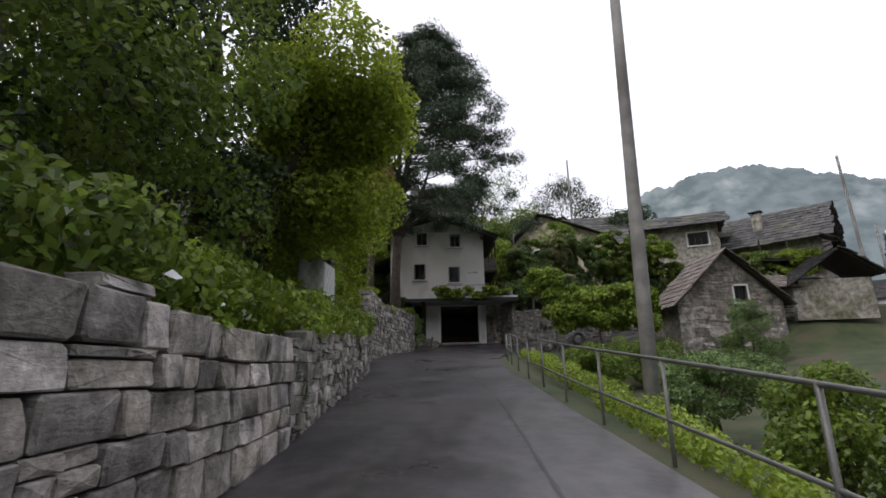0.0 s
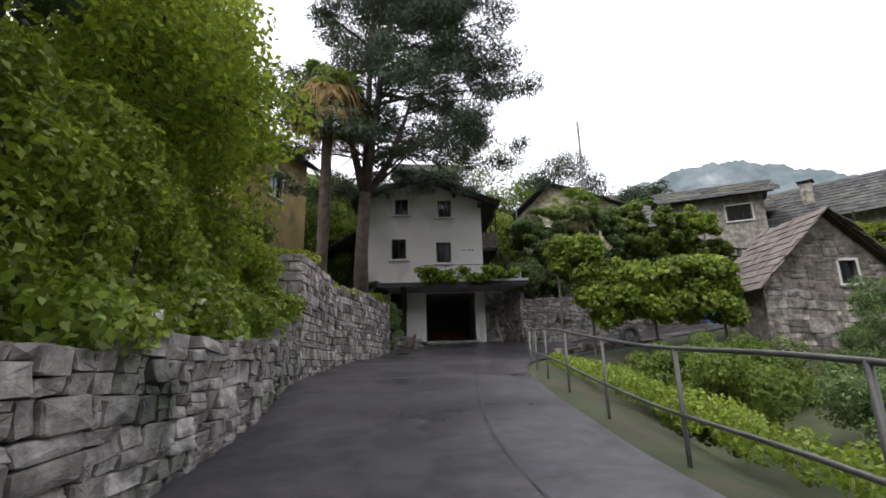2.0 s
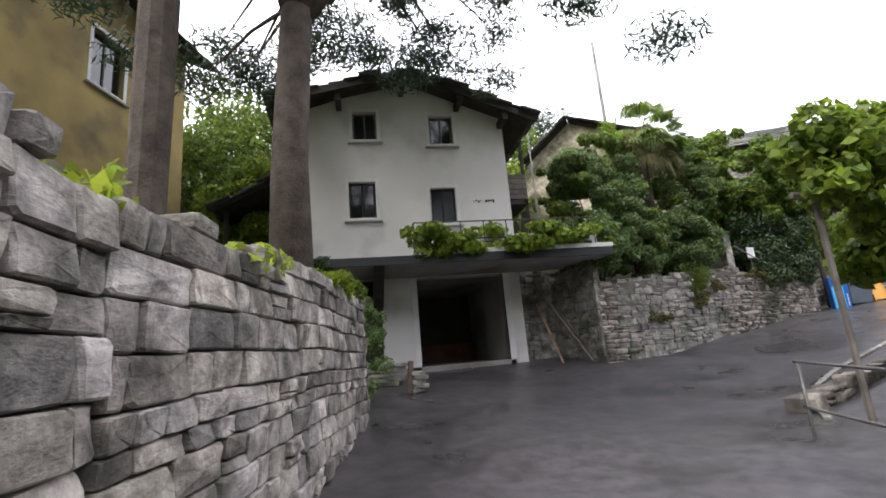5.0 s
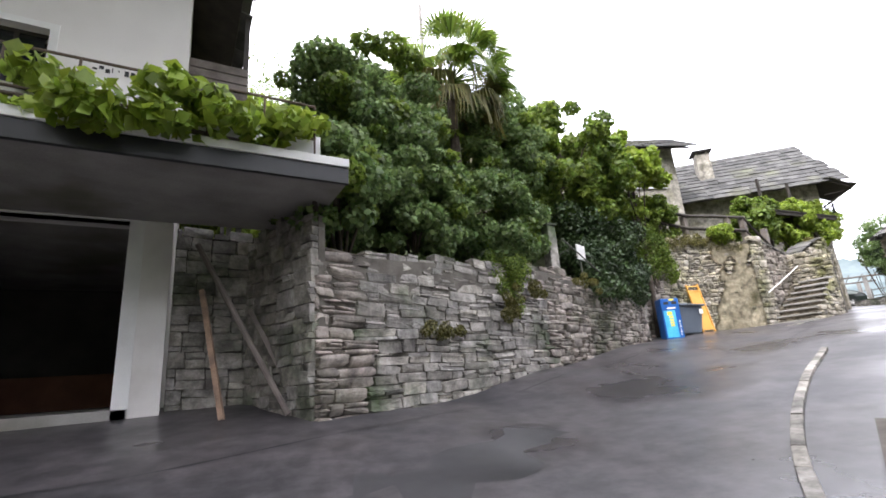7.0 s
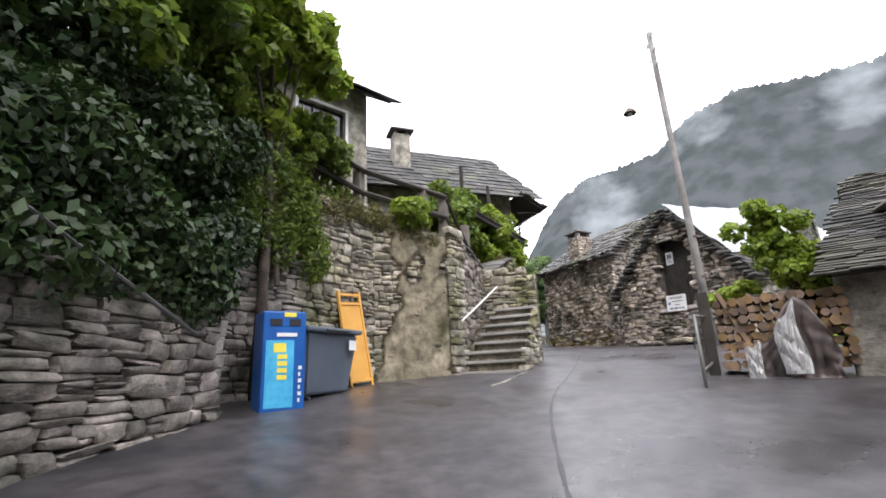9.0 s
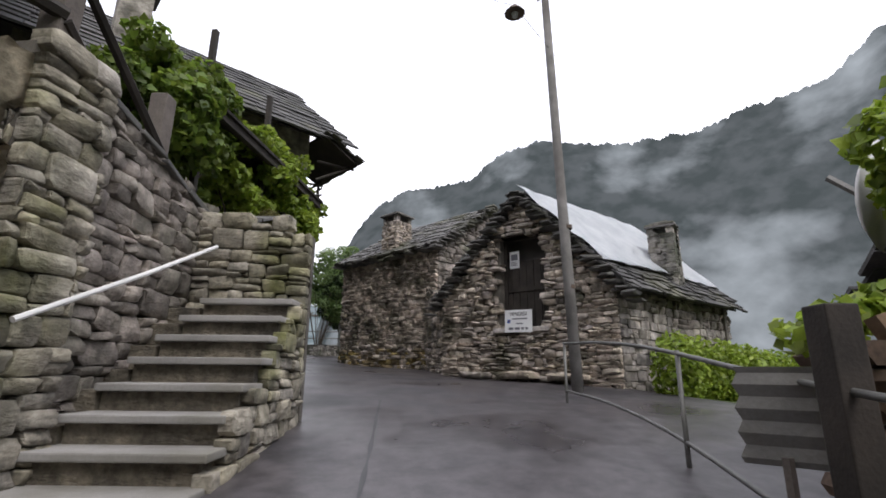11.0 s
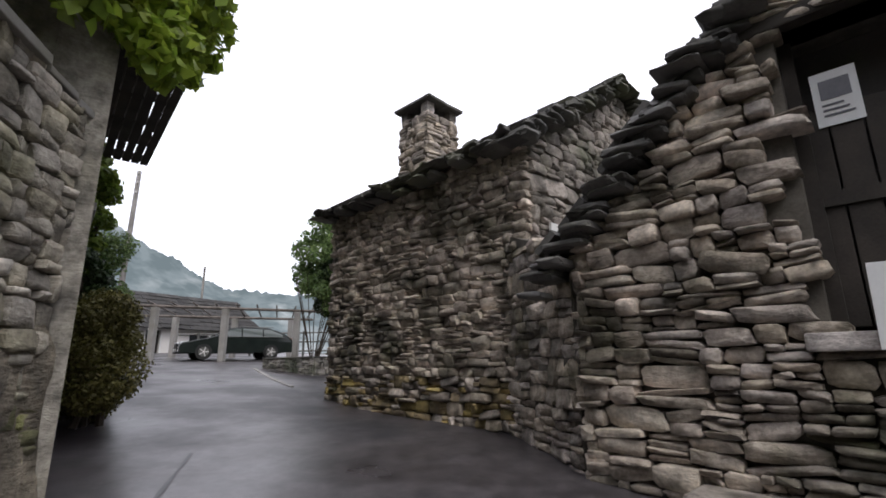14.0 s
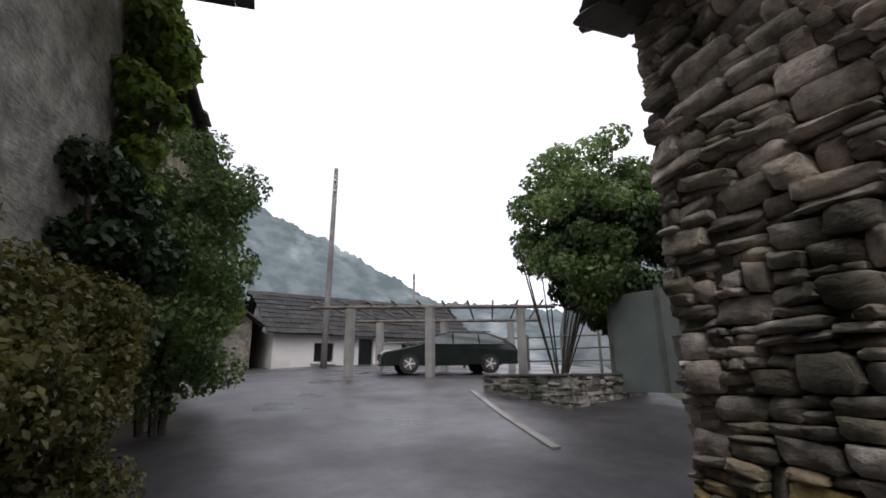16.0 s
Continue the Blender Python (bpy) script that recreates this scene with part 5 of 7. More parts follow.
def stone_chimney(thing, x, y, z0, z1, s, seed, mat=STONE_C):
    ch = new("chimney")
    ch.parent = thing
    part("core", box(x - s / 2 + 0.12, y - s / 2 + 0.12, z0, x + s / 2 - 0.12, y + s / 2 - 0.12, z1), MORTAR, ch)
    h = s / 2
    for k, (a, b) in enumerate((((-h, -h), (h, -h)), ((h, -h), (h, h)), ((h, h), (-h, h)), ((-h, h), (-h, -h)))):
        for m, *_ in lay_stones((x + a[0], y + a[1]), (x + b[0], y + b[1]), lambda u: z0, lambda u: z1, (0.07, 0.14), (0.14, 0.36), 0.2, seed + k, lean=0.045):
            ob = bpy.data.objects.new("stone", rng.choice(POOLS[mat.name]))
            scene.collection.objects.link(ob)
            ob.parent = ch
            ob.matrix_local = m
    for k, (w_, dz_) in enumerate(((0.62, 0.16), (0.56, 0.22), (0.44, 0.275), (0.28, 0.325))):
        for sg in (-1, 1):
            part("cap_slab", box(-s * w_, 0.004, 0, s * w_ * rng.uniform(0.85, 1.0), s * w_ * rng.uniform(0.9, 1.05), 0.055, 0.012, m=pose(x, y, z1 + dz_, rng.uniform(-2, 2), rng.uniform(-2, 2), rng.uniform(-4, 4) + (0 if sg > 0 else 180))), STONE_D if k % 2 else SLATE, ch)
    for dx in (-1, 1):
        for dy in (-1, 1):
            part("cap_post", box(x + dx * s * 0.36 - 0.09, y + dy * s * 0.36 - 0.09, z1 - 0.02, x + dx * s * 0.36 + 0.09, y + dy * s * 0.36 + 0.09, z1 + 0.165), STONE_A, ch)


stone_chimney(roof_b, 2.58, 0.5, 9.4, 10.85, 0.82, 300, STONE_B)
stone_chimney(roof_a, ba + 0.35, 3.3, 7.1, 9.1, 0.72, 320, STONE_D)
# slab lean-to stones between the barns
niche = part("wall_between", wall_core((35.2, 34.3), (33.5, 33.74), lambda u: 4.8, lambda u: 8.0 - 0.35 * u, 0.4, inset=0.0), MORTAR)
tagged(niche, "dark stone infill between the two barns", "wall", kind="structure")
flash = part("flashing", box(-0.02, 0, 0, 0.02, 0.5, 0.75, 0.004, m=on_line(BB1, (BB2.x, BB2.y)) @ pose(0.28, -0.11, 7.35, 0, 0, -90)), WHITE_TRIM)
tagged(flash, "pale mortar flashing on the barn gable above the infill", "flashing", kind="structure")
set_stones(niche, lay_stones((35.2, 34.3), (33.5, 33.74), lambda u: 4.9, lambda u: 8.0 - 0.35 * u, (0.09, 0.2), (0.2, 0.5), seed=95), STONE_B)
# ---------- bins ----------
textile = empty("textile_bin", "tall blue collection bin with a light blue printed front", "bin", at=on_line((17.32, 37.42), (17.84, 37.1), 3.94) @ Matrix.Diagonal((0.92, 1, 1, 1)))
part("body", box(0, 0, 0.06, 0.64, 0.5, 1.42, 0.03), BLUE, textile)
part("print", box(0.05, -0.006, 0.14, 0.46, -0.001, 1.02), LIGHT_BLUE, textile, "light blue printed panel")
for k in range(4):
    part("text_bar", box(0.22, -0.012, 0.5 + k * 0.09, 0.36, -0.007, 0.56 + k * 0.09), YELLOW_PRINT, textile)
part("label", box(0.16, -0.012, 0.86, 0.34, -0.007, 0.98), YELLOW_PRINT, textile)
for x_ in (0.1, 0.38):
    part("slot", box(x_, -0.012, 1.22, x_ + 0.17, -0.001, 1.31), BLACK, textile)
for k in range(6):
    part("text_bar", box(0.53, -0.012, 0.2 + k * 0.085, 0.56 + 0.02 * (k % 2), -0.007, 0.25 + k * 0.085), WHITE, textile)
part("text_bar", box(0.2, -0.012, 1.07, 0.5, -0.007, 1.12), WHITE, textile)
part("tag", box(0.3, -0.012, 1.34, 0.48, -0.002, 1.4), YELLOW_PRINT, textile)
for x_ in (0.05, 0.51):
    part("foot", box(x_, 0.05, 0, x_ + 0.08, 0.45, 0.07), BLACK, textile)
container = empty("waste_container", "grey-blue wheeled waste container with a flat lid", "bin", at=on_line((18.08, 37.3), (19.2, 37.3), 4.0))
bm = bmesh.new()
lo = [bm.verts.new(p) for p in ((0.12, 0.12, 0.2), (1.2, 0.12, 0.2), (1.2, 0.78, 0.2), (0.12, 0.78, 0.2))]
hi = [bm.verts.new(p) for p in ((0, 0, 1.12), (1.32, 0, 1.12), (1.32, 0.85, 1.12), (0, 0.85, 1.12))]
bm.faces.new(lo[::-1]), bm.faces.new(hi)
for i in range(4):
    bm.faces.new((lo[i], lo[(i + 1) % 4], hi[(i + 1) % 4], hi[i]))
bmesh.ops.bevel(bm, geom=bm.edges[:], offset=0.035, segments=2, affect="EDGES")
part("body", bm, GREY_BLUE, container)
lid = part("lid", box(-0.05, -0.06, 1.12, 1.37, 0.9, 1.2, 0.03), GREY_BLUE, container)
part("lid_handle", tube([(0.35, -0.09, 1.15), (0.95, -0.09, 1.15)], 0.018, 6), BLACK, container)
part("sticker", box(1.0, 0.01, 0.86, 1.2, 0.02, 1.02, m=pose(0, -0.05, 0)), WHITE, container)
for x_ in (0.2, 1.1):
    for y_ in (0.18, 0.7):
        w_ = part("wheel", tube([(x_ - 0.03, y_, 0.1), (x_ + 0.03, y_, 0.1)], 0.1, 12), RUBBER, container)
orange = empty("orange_board", "tall orange framed board leaning on the wall", "board", at=on_line((19.82, 37.72), (20.4, 37.62), 4.12) @ pose(0, 0, 0, -9, -3, 0))
part("panel", box(0.05, 0, 0.2, 0.55, 0.025, 1.72), ORANGE, orange)
for x_ in (0.0, 0.55):
    part("stile", box(x_, -0.025, 0, x_ + 0.05, 0.035, 1.94, 0.006), ORANGE, orange)
for z_ in (0.02, 0.2, 1.66, 1.84):
    part("crosspiece", box(0.05, -0.02, z_, 0.55, 0.0, z_ + 0.05, 0.004), ORANGE, orange)

# ---------- poles ----------
def pole(name, label, foot, head, r, mat=POLE_WOOD, insulators=0, group="wooden poles"):
    thing = empty(name, label, "pole", group)
    f, h = Vector(foot), Vector(head)
    part("shaft", tube([f.lerp(h, k) for k in (0, 0.33, 0.66, 1)], [r, r * 0.92, r * 0.82, r * 0.7], 12), mat, thing, smooth=True)
    for k in range(insulators):
        q = h - Vector((0, 0, 0.25 + 0.3 * k))
        s = 0.16 if k % 2 else -0.16
        part("bracket", tube([q, q + Vector((s, s * 0.6, 0.02)), q + Vector((s, s * 0.6, 0.1))], 0.012, 5), RUST, thing)
        part("insulator", tube([q + Vector((s, s * 0.6, 0.08)), q + Vector((s, s * 0.6, 0.2))], [0.04, 0.03], 8), WHITE_TRIM, thing)
    return thing


pole("utility_pole", "weathered wooden utility pole beside the lane railing", (3.32, 8.55, -0.9), (3.82, 8.9, 11.2), 0.15)
barn_pole = pole("utility_pole", "weathered wooden utility pole in front of the barn", (28.96, 31.05, 4.6), (28.95, 31.35, 15.9), 0.12, insulators=6)
for z_ in (6.9, 8.2):
    part("band", tube([(28.96, 31.09, z_), (28.96, 31.092, z_ + 0.08)], 0.117, 12), RUST, barn_pole)
pole("utility_pole", "slim wooden pole on the slope behind the houses", (13.3, 45.3, 8), (13.3, 45.3, 22.2), 0.13)
pole("utility_pole", "tall wooden pole beside the yard", (52.3, 53.8, 6.5), (52.6, 53.9, 17.2), 0.16, insulators=6)
pole("utility_pole", "distant wooden pole past the yard", (72.8, 61.6, 6), (72.8, 61.6, 15.9), 0.14, insulators=4)
pole("aerial_mast", "thin aerial mast beside the house", (6.6, 41.5, 7), (6.6, 41.5, 14.0), 0.04, METAL)
lamp = empty("street_lamp", "small street lamp hanging over the lane", "lamp", at=pose(26.9, 32.4, 11.9))
part("shade", tube([(0, 0, 0), (0, 0, 0.08), (0, 0, 0.18)], [0.2, 0.14, 0.05], 12), RUST, lamp)
part("bulb", tube([(0, 0, -0.08), (0, 0, 0.0)], [0.05, 0.07], 8), LAMP_GLASS, lamp)
part("wire", tube([(0, 0, 0.18), (-1.0, 5.6, 1.0)], 0.006, 4), BLACK, lamp)
part("wire", tube([(0, 0, 0.18), (2.5, -1.4, 0.9)], 0.006, 4), BLACK, lamp)

# ---------- lane railing ----------
def railing_run(name, label, pts, h=0.98, mat=METAL, gap=2.0, rails=(0.97, 0.5)):
    thing = empty(name, label, "railing")
    fine = catmull([(x, y, 0) for x, y in pts], 0.4)
    zs = [road_z(x, y) for x, y, _ in fine]
    dist = np.concatenate([[0], np.cumsum(np.hypot(*np.diff(fine[:, :2], axis=0).T))])
    for k in np.arange(0, dist[-1] + 0.01, gap):
        x, y = np.interp(k, dist, fine[:, 0]), np.interp(k, dist, fine[:, 1])
        z = np.interp(k, dist, zs)
        part("post", tube([(x, y, z - 0.6), (x, y, z + h)], 0.023, 8), mat, thing, smooth=True)
    for r_ in rails:
        part("rail", tube([(x, y, z + r_) for (x, y, _), z in zip(fine, zs)], 0.02, 8), mat, thing, smooth=True)
    return thing


railing_run("lane_railing", "galvanised tube railing along the lane edge", [(1.85, -3.5), (1.75, 4), (1.85, 12), (2.15, 18), (2.75, 22.5), (3.2, 24.6), (3.75, 26.4)], rails=(0.97, 0.38))
railing_run("yard_railing", "pale tube railing beside the wood store", [(19.9, 32.1), (23.5, 31.6), (27.3, 31.7)], gap=3.7, rails=(0.95, 0.2))
def kerb_at(p, q):
    rise = road_z(q[0], q[1]) - road_z(p[0], p[1])
    return on_line(p, q, road_z(p[0], p[1])) @ pose(0, 0, 0, 0, -math.degrees(math.atan2(rise, math.hypot(q[0] - p[0], q[1] - p[1]))), 0)


# kerb round the bend: one stone after another
kerb = empty("kerb", "low worn kerb stones round the bend", "kerb", kind="structure")
kl_ = catmull([(4.7, 27.0, 0), (5.9, 28.3, 0), (7.4, 29.25, 0), (9.7, 30.3, 0), (12.0, 31.1, 0), (14.2, 31.8, 0)], 0.6)
for p, q in zip(kl_, kl_[1:]):
    L_ = math.hypot(q[0] - p[0], q[1] - p[1])
    part("kerb_stone", box(0.004, -0.055, -0.2, L_ + 0.0, 0.055, 0.05 + rng.uniform(-0.008, 0.008), 0.012, m=kerb_at(p, q)), STONE_D, kerb)
edge = empty("kerb", "pale kerb strip along the left edge by the steps", "kerb", kind="structure")
kl_ = catmull([(20.4, 35.3, 0), (21.4, 35.22, 0), (22.4, 35.2, 0)], 0.7)
for p, q in zip(kl_, kl_[1:]):
    part("kerb_stone", box(0.0, -0.03, -0.2, math.hypot(q[0] - p[0], q[1] - p[1]) - 0.002, 0.03, 0.02, 0.006, m=kerb_at(p, q)), STONE_D, edge)
edge2 = empty("kerb", "white kerb line before the planter", "kerb", kind="structure")
kl_ = catmull([(40.0, 39.25, 0), (42.3, 40.82, 0), (44.6, 42.4, 0)], 0.8)
for p, q in zip(kl_, kl_[1:]):
    part("kerb_stone", box(0.004, -0.06, -0.2, math.hypot(q[0] - p[0], q[1] - p[1]), 0.05, 0.022, 0.008, m=kerb_at(p, q)), CONCRETE, edge2)

# ---------- wood store and slate shed ----------
store = empty("wood_store", "stack of split firewood partly wrapped in clear plastic", "firewood")
for k in range(120):
    row, col = divmod(k, 15)
    x0 = 21.55 - 0.045 * col + rng.uniform(-0.05, 0.05)
    y0 = 31.6 - 0.105 * col + rng.uniform(-0.02, 0.02)
    z0 = 4.35 + row * 0.14 + rng.uniform(-0.02, 0.02)
    r_ = rng.uniform(0.055, 0.085)
    ob = part("log", tube([(x0 - 0.12, y0 + 0.03, z0), (x0 + 0.5, y0 - 0.06, z0)], r_, 6), LOGS, store)
wrap = empty("plastic_wrap", "crumpled clear plastic hanging over the firewood", "plastic sheet")
bm = bmesh.new()
top_ = [4.45, 4.55, 4.62, 4.66, 4.8, 4.95, 5.06, 5.2, 5.3, 5.2, 5.0, 4.8, 4.6]
g = []
for i in range(37):
    a_ = i / 3
    k_ = min(int(a_), 11)
    t_ = top_[k_] + (top_[k_ + 1] - top_[k_]) * (a_ - k_)
    fold = 0.06 * abs(math.sin(a_ * 1.9)) + 0.03 * abs(math.sin(a_ * 4.3 + 1))
    g.append([bm.verts.new((21.24 - 0.04 * a_ - fold * (1.3 - j / 16) - 0.03 * abs(math.sin(a_ * 0.9 - j * 0.8)) + rng.uniform(-0.008, 0.008), 31.4 - 0.088 * a_ + 0.03 * math.sin(j * 0.5 + a_), 4.12 + (t_ - 4.12) * j / 15)) for j in range(16)])
for i in range(36):
    for j in range(15):
        bm.faces.new((g[i][j], g[i + 1][j], g[i + 1][j + 1], g[i][j + 1]))
bmesh.ops.solidify(bm, geom=bm.faces[:], thickness=0.006)
part("sheet", bm, FILM, wrap, "brownish film hanging over the logs", smooth=True)
for a0, a1, z0, za, zb in ((-0.3, 2.0, 4.1, 4.58, 4.66), (4.3, 7.6, 4.2, 4.86, 5.24)):
    bm = bmesh.new()
    g = []
    for i in range(19):
        u = i / 18
        a_ = a0 + (a1 - a0) * u
        zt = za + (zb - za) * u + 0.03 * math.sin(u * 9)
        col = []
        for j in range(17):
            v = j / 16
            bulge = 0.2 * math.sqrt(max(0.0, math.sin(math.pi * min(1.0, 0.12 + 0.8 * u)))) * (1 - 0.75 * v)
            crease = 0.035 * abs(math.sin(5.0 * u + 7.0 * v)) + 0.03 * abs(math.sin(11.0 * u - 6.0 * v + a0)) + rng.uniform(0, 0.022)
            col.append(bm.verts.new((21.13 - 0.04 * a_ - bulge - crease, 31.4 - 0.088 * a_ * (1 - 0.06 * math.sin(v * 5 + a0)), z0 + (zt - z0) * v)))
        g.append(col)
    for i in range(18):
        for j in range(16):
            bm.faces.new((g[i][j], g[i + 1][j], g[i + 1][j + 1], g[i][j + 1]))
    bmesh.ops.solidify(bm, geom=bm.faces[:], thickness=0.005)
    part("crumpled_fold", bm, TARP, wrap, "crumpled clear plastic")
corr = empty("corrugated_sheet", "small pale corrugated sheet beside the firewood", "metal sheet")
bm = bmesh.new()
g = [[bm.verts.new((21.75 + 0.03 * i, 31.72 + 0.04 * i + 0.018 * math.sin(j * 1.57), 4.75 + 0.032 * j)) for j in range(17)] for i in range(9)]
for i in range(8):
    for j in range(16):
        bm.faces.new((g[i][j], g[i + 1][j], g[i + 1][j + 1], g[i][j + 1]))
bmesh.ops.solidify(bm, geom=bm.faces[:], thickness=0.008)
part("sheet", bm, CONCRETE, corr)
part("trestle", tube([(21.85, 31.9, 4.0), (21.85, 31.9, 4.8)], 0.03, 5), GREY_WOOD, corr)
post_ = empty("gate_post", "dark wooden gate post beside the wood store", "post")
part("post", box(21.4, 31.75, 4.1, 21.56, 31.91, 5.55, 0.01), DARK_WOOD, post_)
part("brace", tube([(21.5, 31.6, 5.5), (21.2, 31.2, 4.3)], 0.05, 4), LOGS, post_)
shed = empty("slate_shed", "low rough-plastered shed with a heavy slate slab roof", "shed", at=on_line((20.95, 30.15), (20.1, 26.6), 0))
sw_ = 3.65
part("wall", holed_wall(sw_, 3.6, 5.55, 0.35, ()), ROUGH, shed)
part("wall", box(0.95, 0.353, 3.6, 1.3, 4.0, 5.9), ROUGH, shed)
part("wall", box(sw_ - 0.35, 0.353, 3.6, sw_, 4.0, 5.9), ROUGH, shed)
rs = new("roof")
rs.parent = shed
slab_roof(rs, [(-0.15, -0.4, 5.5), (sw_ + 0.4, -0.4, 5.5), (sw_ + 0.4, 2.6, 7.65), (0.7, 2.6, 7.65)], 50, 11, 0.034, SLATE_FAR, seed=12, step=0.03, ragged=0.2, joined=True)
slab_roof(rs, [(sw_ + 0.4, 4.6, 6.0), (0.7, 4.6, 6.0), (0.7, 2.6, 7.65), (sw_ + 0.4, 2.6, 7.65)], 9, 8, 0.06, SLATE_FAR, seed=13, joined=True)
dish = empty("satellite_dish", "round white satellite dish on the shed", "satellite dish", at=pose(22.5, 30.5, 6.5, 100, 0, -60))
part("bowl", tube([(0, 0, -0.05), (0, 0, -0.02), (0, 0, 0.05)], [0.12, 0.3, 0.42], 20), WHITE_TRIM, dish, smooth=True)
part("arm", tube([(0, -0.4, 0.05), (0, 0, 0.4)], 0.015, 5), METAL, dish)
part("mast", tube([(0, 0, -0.05), (0, 0.2, -0.3)], 0.03, 6), METAL, dish)

# ---------- stone gable house in the garden ----------
garden_house = house("house", "stone gable house with brown tiled roof and wooden balcony", (13.2, 26.5), (19.3, 26.5), 2.9, -1.5, 4.75, 7.65, STONE_FAR, TILE_ROOF, along=False, over=0.45, openings=((3.4, 4.7, 0.75, 0.95),), rows=10, cols_=10, curtain=True)
set_stones(garden_house, [(m, u, z) for m, u, z in lay_stones((0, 0), (6.1, 0), lambda u: -1.4, gable_top(6.1, 4.6, 4.6, (3.05, 7.4)), (0.17, 0.32), (0.4, 0.9), 0.12, 400, ((3.2, 4.4, 4.5, 5.8),))], STONE_A, most=220)
bal = empty("balcony", "dark timber balcony with pale doors behind", "balcony", at=pose(19.4, 27.0, 0))
for z_ in (1.2, 3.4):
    part("deck", box(0, 0, z_, 3.4, 2.0, z_ + 0.14), DARK_WOOD, bal)
    for zz in (0.4, 0.7, 1.0):
        part("rail", tube([(0.05, 0.03, z_ + zz), (3.4, 0.03, z_ + zz)], 0.03, 6), DARK_WOOD, bal)
for x_ in (0.05, 1.7, 3.35):
    part("post", box(x_, 0, -1.5, x_ + 0.12, 0.12, 5.6), DARK_WOOD, bal)
part("back_wall", box(0, 2.0, -1.5, 3.4, 2.2, 5.6), ROUGH, bal)
for x_ in (0.6, 2.0):
    part("door", box(x_, 1.93, 1.4, x_ + 0.7, 1.99, 3.2), WHITE_TRIM, bal)
slab_roof(bal, [(-0.2, -0.6, 5.5), (3.8, -0.6, 5.5), (3.8, 2.2, 6.6), (-0.2, 2.2, 6.6)], 8, 8, 0.05, TILE_ROOF, seed=8, joined=True)

# ---------- the village on the slope ----------
house("house", "rendered house with dark eaves and slate roof behind the terrace", (6.6, 45.0), (14.4, 40.2), 6, 6.0, 12.6, 15.4, OLD_RENDER, SLATE_FAR, along=False, gable_x=3.6, over=0.6, openings=((5.6, 11.0, 1.0, 1.2), (2.6, 11.0, 0.8, 1.1)), chimneys=((4.6, 3.0, 14.4, 0.8, 1.2),))
house("house", "upper rendered house with slate roof and round-capped chimney", (12.6, 55.5), (22.0, 54.5), 7, 10, 17.0, 19.8, RENDER_, SLATE_FAR, over=0.8, openings=((5.5, 15.2, 1.0, 1.2), (7.4, 15.2, 0.9, 1.2)), chimneys=((1.2, 3.0, 19.0, 0.9, 1.3),))
house("house", "grey house with slate roof, shutters and chimney", (19.0, 47.8), (27.0, 43.6), 7, 6.5, 13.3, 16.0, RENDER_, SLATE_FAR, over=0.7, openings=((5.0, 11.9, 1.2, 1.0), (2.0, 9.2, 1.0, 1.0), (5.4, 9.2, 1.0, 1.1)), chimneys=((4.2, 1.8, 14.4, 0.7, 1.7),), curtain=True)
house("house", "timber-topped house among fig trees", (19.3, 43.45), (25.2, 40.85), 2.9, 6.5, 14.1, 15.1, ROUGH, SLATE_FAR, over=0.8, openings=((3.9, 11.9, 1.7, 1.2),), bars=2, curtain=True)
house("house", "ochre rendered house on the slope among trees", (-9.5, 30.0), (-7.6, 36.4), 6.5, 6.0, 14.3, 16.2, YELLOW, SLATE_FAR, over=0.7, openings=((3.0, 11.2, 1.1, 1.6),))
house("house", "small stone house high on the slope", (-3.0, 60.0), (4.0, 60.5), 6, 18, 24, 26, STONE_FAR, SLATE_FAR, openings=((2, 21.5, 0.9, 1.1),))
house("house", "stone house with a slate roof beyond the bend", (29.0, 60.0), (37.0, 56.0), 7, 8, 15.5, 18.5, STONE_FAR, SLATE_FAR, openings=((2.5, 12.6, 1.0, 1.2), (5.2, 12.6, 1.0, 1.2)))

# ---------- the house at the street's left side ----------
ch_ = house("house", "old rough-plastered house with a stone-silled window on the street", (31.7, 37.65), (37.0, 42.65), 6.5, 4.6, 12.0, 15.1, ROUGH, SLATE_FAR, along=False, gable_x=3.6, rows=12, cols_=14, over=0.85, chimneys=((1.6, 4.5, 13.0, 0.75, 1.9),), openings=((4.05, 8.55, 0.85, 1.3),), trim=None)
part("stone_sill", box(3.95, -0.14, 8.42, 4.95, 0.12, 8.55, 0.015), CONCRETE, ch_, "pale stone window sill")
house("house", "tall old house with overhanging eaves farther along the street", (37.7, 44.3), (42.0, 48.8), 6.0, 4.6, 11.4, 13.4, OLD_RENDER, SLATE_FAR, over=0.45, openings=((1.2, 9.2, 0.8, 1.2), (3.8, 9.2, 0.8, 1.1)), trim=None)
deck = empty("balcony", "slatted dark timber balcony hanging over the street", "balcony", at=on_line((31.7, 37.65), (37.0, 42.65), 0))
for k in range(6):
    part("slat", box(0.8, -0.9 + k * 0.15, 10.1, 6.18, -0.775 + k * 0.15, 10.14), DARK_WOOD, deck)
for x_ in (0.9, 1.7, 2.5, 3.4, 4.3, 5.2, 6.05):
    part("beam", box(x_, -0.9, 10.143, x_ + 0.1, -0.01, 10.26), DARK_WOOD, deck)
    part("post", box(x_ + 0.02, -0.9, 10.263, x_ + 0.08, -0.84, 10.9), DARK_WOOD, deck)
for z_ in (10.42, 10.63, 10.84):
    part("rail", box(0.8, -0.93, z_, 6.18, -0.903, z_ + 0.06), DARK_WOOD, deck)
canopy_roof = empty("canopy_roof", "dark slate canopy jutting from the house corner", "canopy", at=on_line((31.7, 37.65), (37.0, 42.65), 0))
